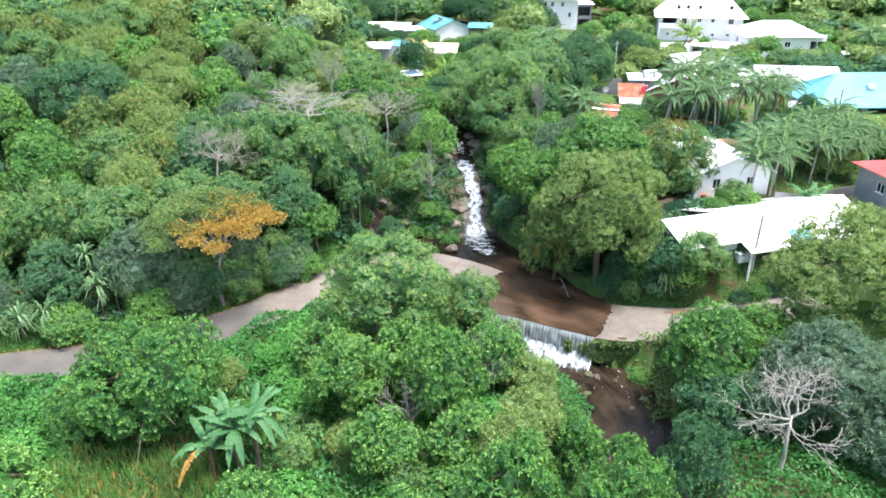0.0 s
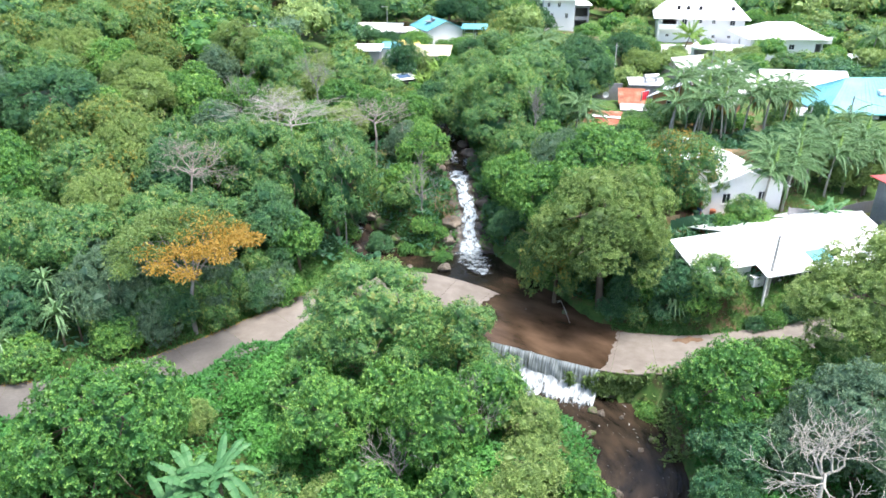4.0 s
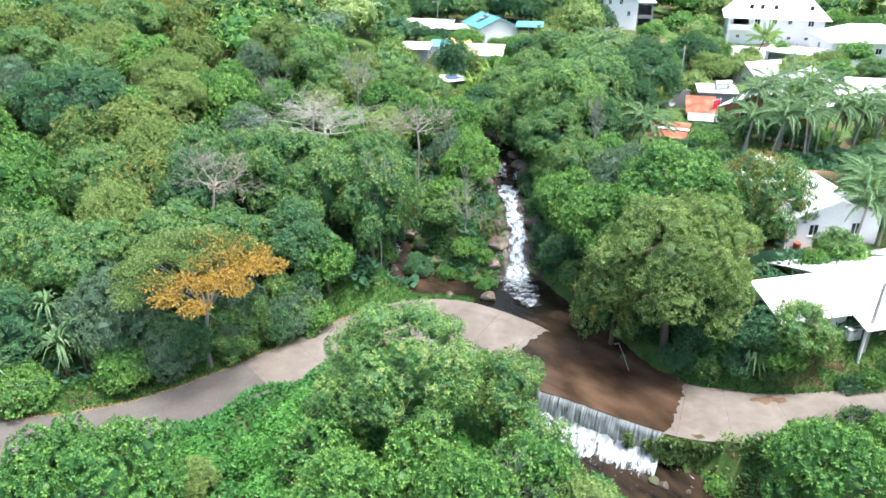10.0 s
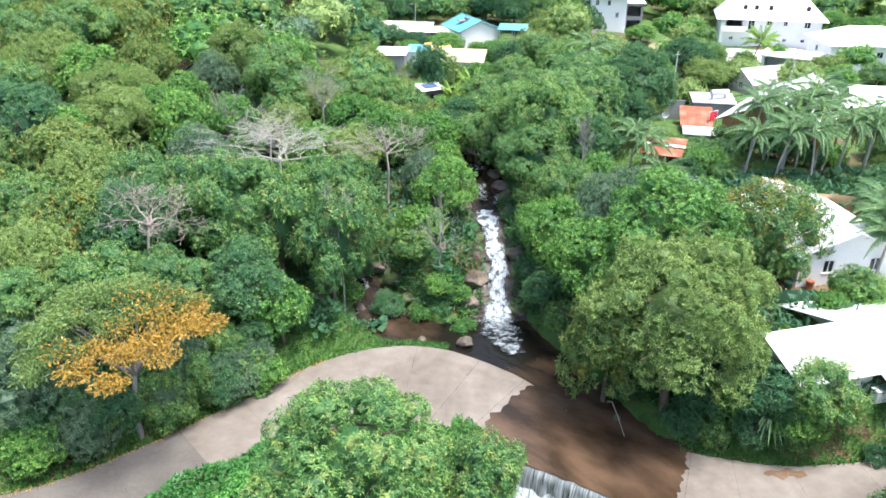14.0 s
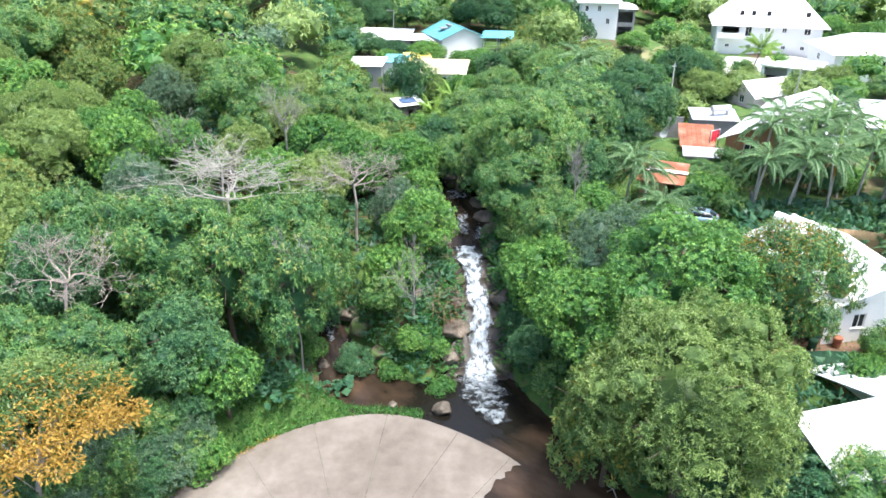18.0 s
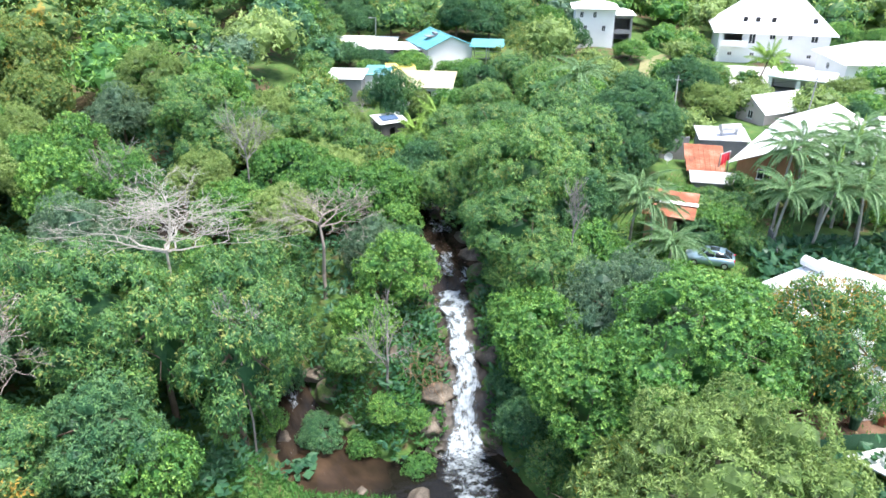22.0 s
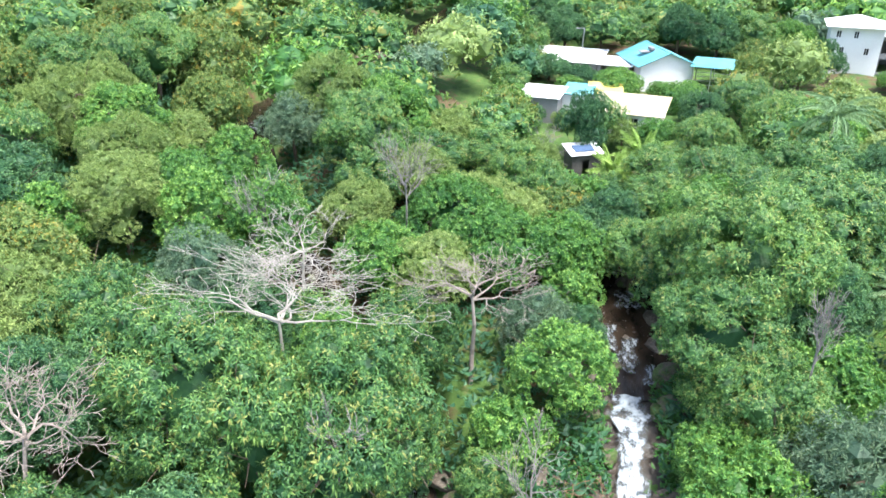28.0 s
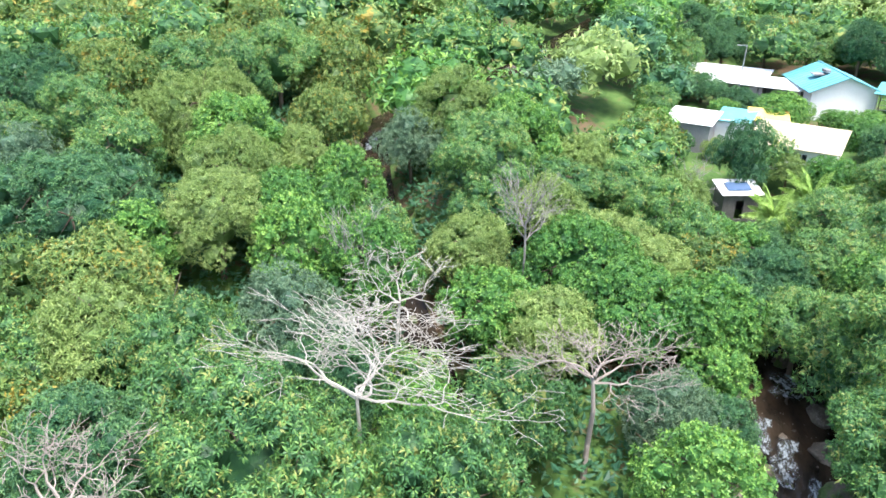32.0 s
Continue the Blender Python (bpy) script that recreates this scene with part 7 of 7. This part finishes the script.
def fence(label, p0, p1, height, mat, gap=0.16, board=0.15, post_mat=None, name="fence"):
    d = np.array(p1, float) - np.array(p0, float)
    length, ang = float(np.hypot(*d)), math.degrees(math.atan2(d[1], d[0]))
    z0 = min(at_ground(*p0), at_ground(*p1))
    ob = thing(name, label, "fence", pose(p0[0], p0[1], z0, 0, 0, ang))
    slat, post = boxes_mesh("slat", [(0, 0, 0.05, board, 0.03, height)], mat), boxes_mesh("post", [(0, 0.034, -0.6, 0.1, 0.13, height + 0.08)], post_mat or mat)
    for k in range(int(length / gap)):
        part("slat", slat, ob, m=pose(k * gap, 0, at_ground(*(np.array(p0) + d * k * gap / length)) - z0))
    for k in range(int(length / 2.2) + 1):
        part("post", post, ob, m=pose(k * 2.2, 0, at_ground(*(np.array(p0) + d * min(1, k * 2.2 / length))) - z0))
    return ob


fence("raw timber board fence behind a white house", (36.4, 93.5), (42.5, 91.0), 1.9, PLANK, 0.3, 0.29)
fence("dark timber yard fence under the palms", (38.5, 77.6), (50.5, 80.5), 1.5, GREY_WALL, 0.4, 0.39)
fence("grey board fence below the palms", (30, 93), (33, 104), 1.2, GREY_WALL, 0.45, 0.43)
fence("low garden fence overgrown with vines", (25.5, 76.8), (37.5, 75.8), 1.3, GREEN_CLOTH, 0.5, 0.49, PLANK)
fence("pale timber gate beside the garden path", (24.6, 77.5), (26.6, 77.0), 1.5, PLANK, 0.22, 0.2, name="gate")
walls = tagged(new("wall_yard", boxes_mesh("wall_yard", [(5.5, 158.0, 8.5, 18, 158.25, 12.6)], GREY_WALL)), "grey block yard wall", "wall", kind="structure")
tagged(new("wall_lane", boxes_mesh("wall_lane", [(26.5, 125.5, 7.0, 31.5, 125.75, 10.9)], GREY_WALL)), "dark block wall beside the sheds", "wall", kind="structure")


def barrel(x, y, mat, label, h=0.95):
    ob = thing("bin", label, "bin", pose(x, y, at_ground(x, y)))
    vs, fs = tubes([((0, 0, 0), (0, 0, h), 0.26, 0.34)], 12)
    part("body", mesh_from("bin_body", vs, fs + [tuple(range(11, -1, -1))], mat), ob)
    vs, fs = tubes([((0, 0, h), (0, 0, h + 0.08), 0.37, 0.33)], 12)
    part("lid", mesh_from("bin_lid", vs, fs + [tuple(range(12, 24))], mat), ob)


BLUE_PLASTIC = rough_mat("blue_plastic", (0.03, 0.07, 0.2), (0.04, 0.09, 0.26), (0.06, 0.12, 0.3), 1, 0.5, 0.02)
barrel(29.6, 79.6, BLUE_PLASTIC, "blue plastic barrel in a bare yard")
barrel(28.8, 78.6, GREEN_CLOTH, "dark green bin in a bare yard")
barrel(30.8, 79.0, RUST_ROOF, "rusty red drum in a bare yard")
dish = thing("satellite_dish", "white satellite dish on a shed corner", "satellite dish", pose(27.4, 119.6, 10.4))
vs = [(0, 0, 0)] + [(0.5 * r * math.cos(a), -0.12 * r * r, 0.5 * r * math.sin(a)) for r in (0.5, 1) for a in np.linspace(0, 2 * math.pi, 13)[:-1]]
fs = [(0, 1 + k, 1 + (k + 1) % 12) for k in range(12)] + [(1 + k, 13 + k, 13 + (k + 1) % 12, 1 + (k + 1) % 12) for k in range(12)]
part("bowl", mesh_from("bowl", vs, fs, WHITE_PLASTIC, True), dish)
part("mast", boxes_mesh("mast", [(-0.03, 0.02, -0.9, 0.03, 0.08, 0.1)], METAL), dish)


# ---- parked hatchback ----
def car_paint():
    m, nt, p, link = material("pale_blue_silver_paint")
    n = noise_node(nt, 1.2, 3)
    link(ramp(nt, n.outputs[0], [(0.3, (0.24, 0.36, 0.44)), (0.7, (0.30, 0.43, 0.51))]).outputs[0], p.inputs["Base Color"])
    p.inputs["Metallic"].default_value, p.inputs["Roughness"].default_value = 0.45, 0.3
    p.inputs["Coat Weight"].default_value = 0.6
    return m


PAINT = car_paint()
RUBBER = rough_mat("tyre_rubber", (0.015, 0.015, 0.016), (0.022, 0.022, 0.023), (0.03, 0.03, 0.03), 4, 0.8, 0.1)


def loft(name, rows, mat, smooth=True):
    """Skin over cross rows (x, half width at the bottom, at the top, z bottom, z top)."""
    vs, fs = [], []
    for x, wb, wt, zb, zt in rows:
        zm = zb + (zt - zb) * 0.55
        vs += [(x, -wb * 0.94, zb), (x, -wb, zm), (x, -wt, zt), (x, wt, zt), (x, wb, zm), (x, wb * 0.94, zb)]
    for i in range(len(rows) - 1):
        fs += [(i * 6 + k, i * 6 + (k + 1) % 6, (i + 1) * 6 + (k + 1) % 6, (i + 1) * 6 + k) for k in range(6)]
    fs += [tuple(range(5, -1, -1)), tuple(len(vs) - 6 + k for k in range(6))]
    return mesh_from(name, vs, fs, mat, smooth)


def build_car(label, x, y, rot, paint, z=None):
    ob = thing("car", label, "car", pose(x, y, at_ground(x, y) + 0.05 if z is None else z, 0, 0, rot))
    body = part("body", loft("car_body", [(-2.08, 0.70, 0.62, 0.40, 0.62), (-1.95, 0.83, 0.72, 0.28, 0.74), (-1.2, 0.87, 0.78, 0.24, 0.88), (-0.7, 0.88, 0.82, 0.22, 0.95), (0.6, 0.88, 0.82, 0.22, 0.98), (1.5, 0.88, 0.80, 0.24, 1.0), (1.95, 0.84, 0.74, 0.32, 0.95), (2.06, 0.76, 0.68, 0.45, 0.80)], paint), ob)
    part("cabin_glass", loft("car_cabin", [(-1.0, 0.74, 0.66, 0.86, 0.96), (-0.35, 0.77, 0.60, 0.92, 1.42), (0.3, 0.77, 0.61, 0.93, 1.47), (1.1, 0.77, 0.60, 0.94, 1.42), (1.78, 0.74, 0.62, 0.94, 1.04)], GLASS), ob)
    part("roof_panel", loft("car_roof", [(-0.42, 0.63, 0.56, 1.39, 1.44), (0.3, 0.65, 0.58, 1.44, 1.50), (1.16, 0.63, 0.56, 1.38, 1.44)], paint), ob)
    for sy in (-1, 1):
        for a, b in (((-1.0, 0.76, 0.93), (-0.38, 0.64, 1.41)), ((0.35, 0.79, 0.95), (0.35, 0.645, 1.44)), ((1.80, 0.74, 0.98), (1.1, 0.63, 1.41))):
            vs, fs = tubes([((a[0], sy * a[1], a[2]), (b[0], sy * b[1], b[2]), 0.05, 0.05)], 4)
            part("pillar", mesh_from("pillar", vs, fs, paint), ob)
        for px in (-1.28, 1.27):
            w = part("wheel", cylinder_mesh("tyre", 0.31, 0.2, RUBBER, 18), ob, m=pose(px, sy * 0.72 + (0.0 if sy > 0 else -0.0), 0.31, 0, 0, 90 * sy))
            part("rim", cylinder_mesh("rim", 0.19, 0.02, METAL, 14), w, "light alloy rim", pose(0.2, 0, 0))
        part("mirror", boxes_mesh("mirror", [(-0.75, sy * 0.98 - 0.09, 0.92, -0.6, sy * 0.98 + 0.09, 1.04)], paint), ob)
        part("headlight", boxes_mesh("headlight", [(-2.04, sy * 0.58 - 0.14, 0.58, -1.9, sy * 0.58 + 0.14, 0.70)], WHITE_PLASTIC), ob, "clear headlight")
        part("tail_light", boxes_mesh("tail_light", [(1.94, sy * 0.66 - 0.1, 0.70, 2.05, sy * 0.66 + 0.1, 0.92)], RED_CLOTH), ob, "red tail light")
    part("bumper", boxes_mesh("bumper", [(-2.13, -0.66, 0.30, -2.0, 0.66, 0.46)], paint), ob)
    part("sunroof", boxes_mesh("sunroof", [(-0.1, -0.42, 1.492, 0.7, 0.42, 1.503)], GLASS), ob, "dark glass roof panel")
    return ob


build_car("pale blue-silver hatchback parked on the grass", 25.9, 99.0, -20, PAINT)
build_car("dark car parked before the big white house", 69.5, 172.5, 60, rough_mat("dark_car_paint", (0.03, 0.03, 0.035), (0.04, 0.04, 0.045), (0.05, 0.05, 0.055), 1, 0.3, 0.0), None)

# grass track winding up behind the palms
TRACK = spline([(34.5, 132, 0, 1.4), (35.5, 142, 0, 1.5), (37.5, 150, 0, 1.6), (36, 160, 0, 2.0), (38, 170, 0, 2.0), (42, 178, 0, 1.8)], 5)
TRACK[:, 2] = [at_ground(r[0], r[1]) + 0.12 for r in TRACK]
vs, fs, uv = ribbon(TRACK, 4)
tagged(new("road_track", mesh_from("road_track", vs, fs, rough_mat("grass_track", (0.12, 0.13, 0.05), (0.20, 0.20, 0.09), (0.27, 0.25, 0.14), 1.0, 0.95, 0.4), True, uv)), "faded grass and gravel track", "path", kind="structure")
yard = spline([(24, 80.2, 0, 1.6), (28, 79.4, 0, 2.0), (33, 78.6, 0, 1.6)], 5)
yard[:, 2] = [at_ground(r[0], r[1]) + 0.16 for r in yard]
vs, fs, uv = ribbon(yard, 4)
tagged(new("ground_yard", mesh_from("ground_yard", vs, fs, rough_mat("bare_red_earth", (0.10, 0.055, 0.035), (0.17, 0.10, 0.065), (0.24, 0.155, 0.105), 1.5, 0.95, 0.4), True, uv)), "bare reddish earth yard", "ground", kind="structure")

# pale paved yard before the big house
xs, ys = np.linspace(50, 72, 12), np.linspace(160, 178, 10)
vs = [(x, y, at_ground(x, y) + 0.12) for y in ys for x in xs]
fs = [(j * 12 + i, j * 12 + i + 1, (j + 1) * 12 + i + 1, (j + 1) * 12 + i) for j in range(9) for i in range(11)]
tagged(new("pavement_yard", mesh_from("pavement_yard", vs, fs, rough_mat("pale_yard_concrete", (0.42, 0.41, 0.40), (0.52, 0.51, 0.5), (0.6, 0.59, 0.58), 1.0, 0.9, 0.1), True)), "pale concrete yard between white houses", "pavement", kind="structure")
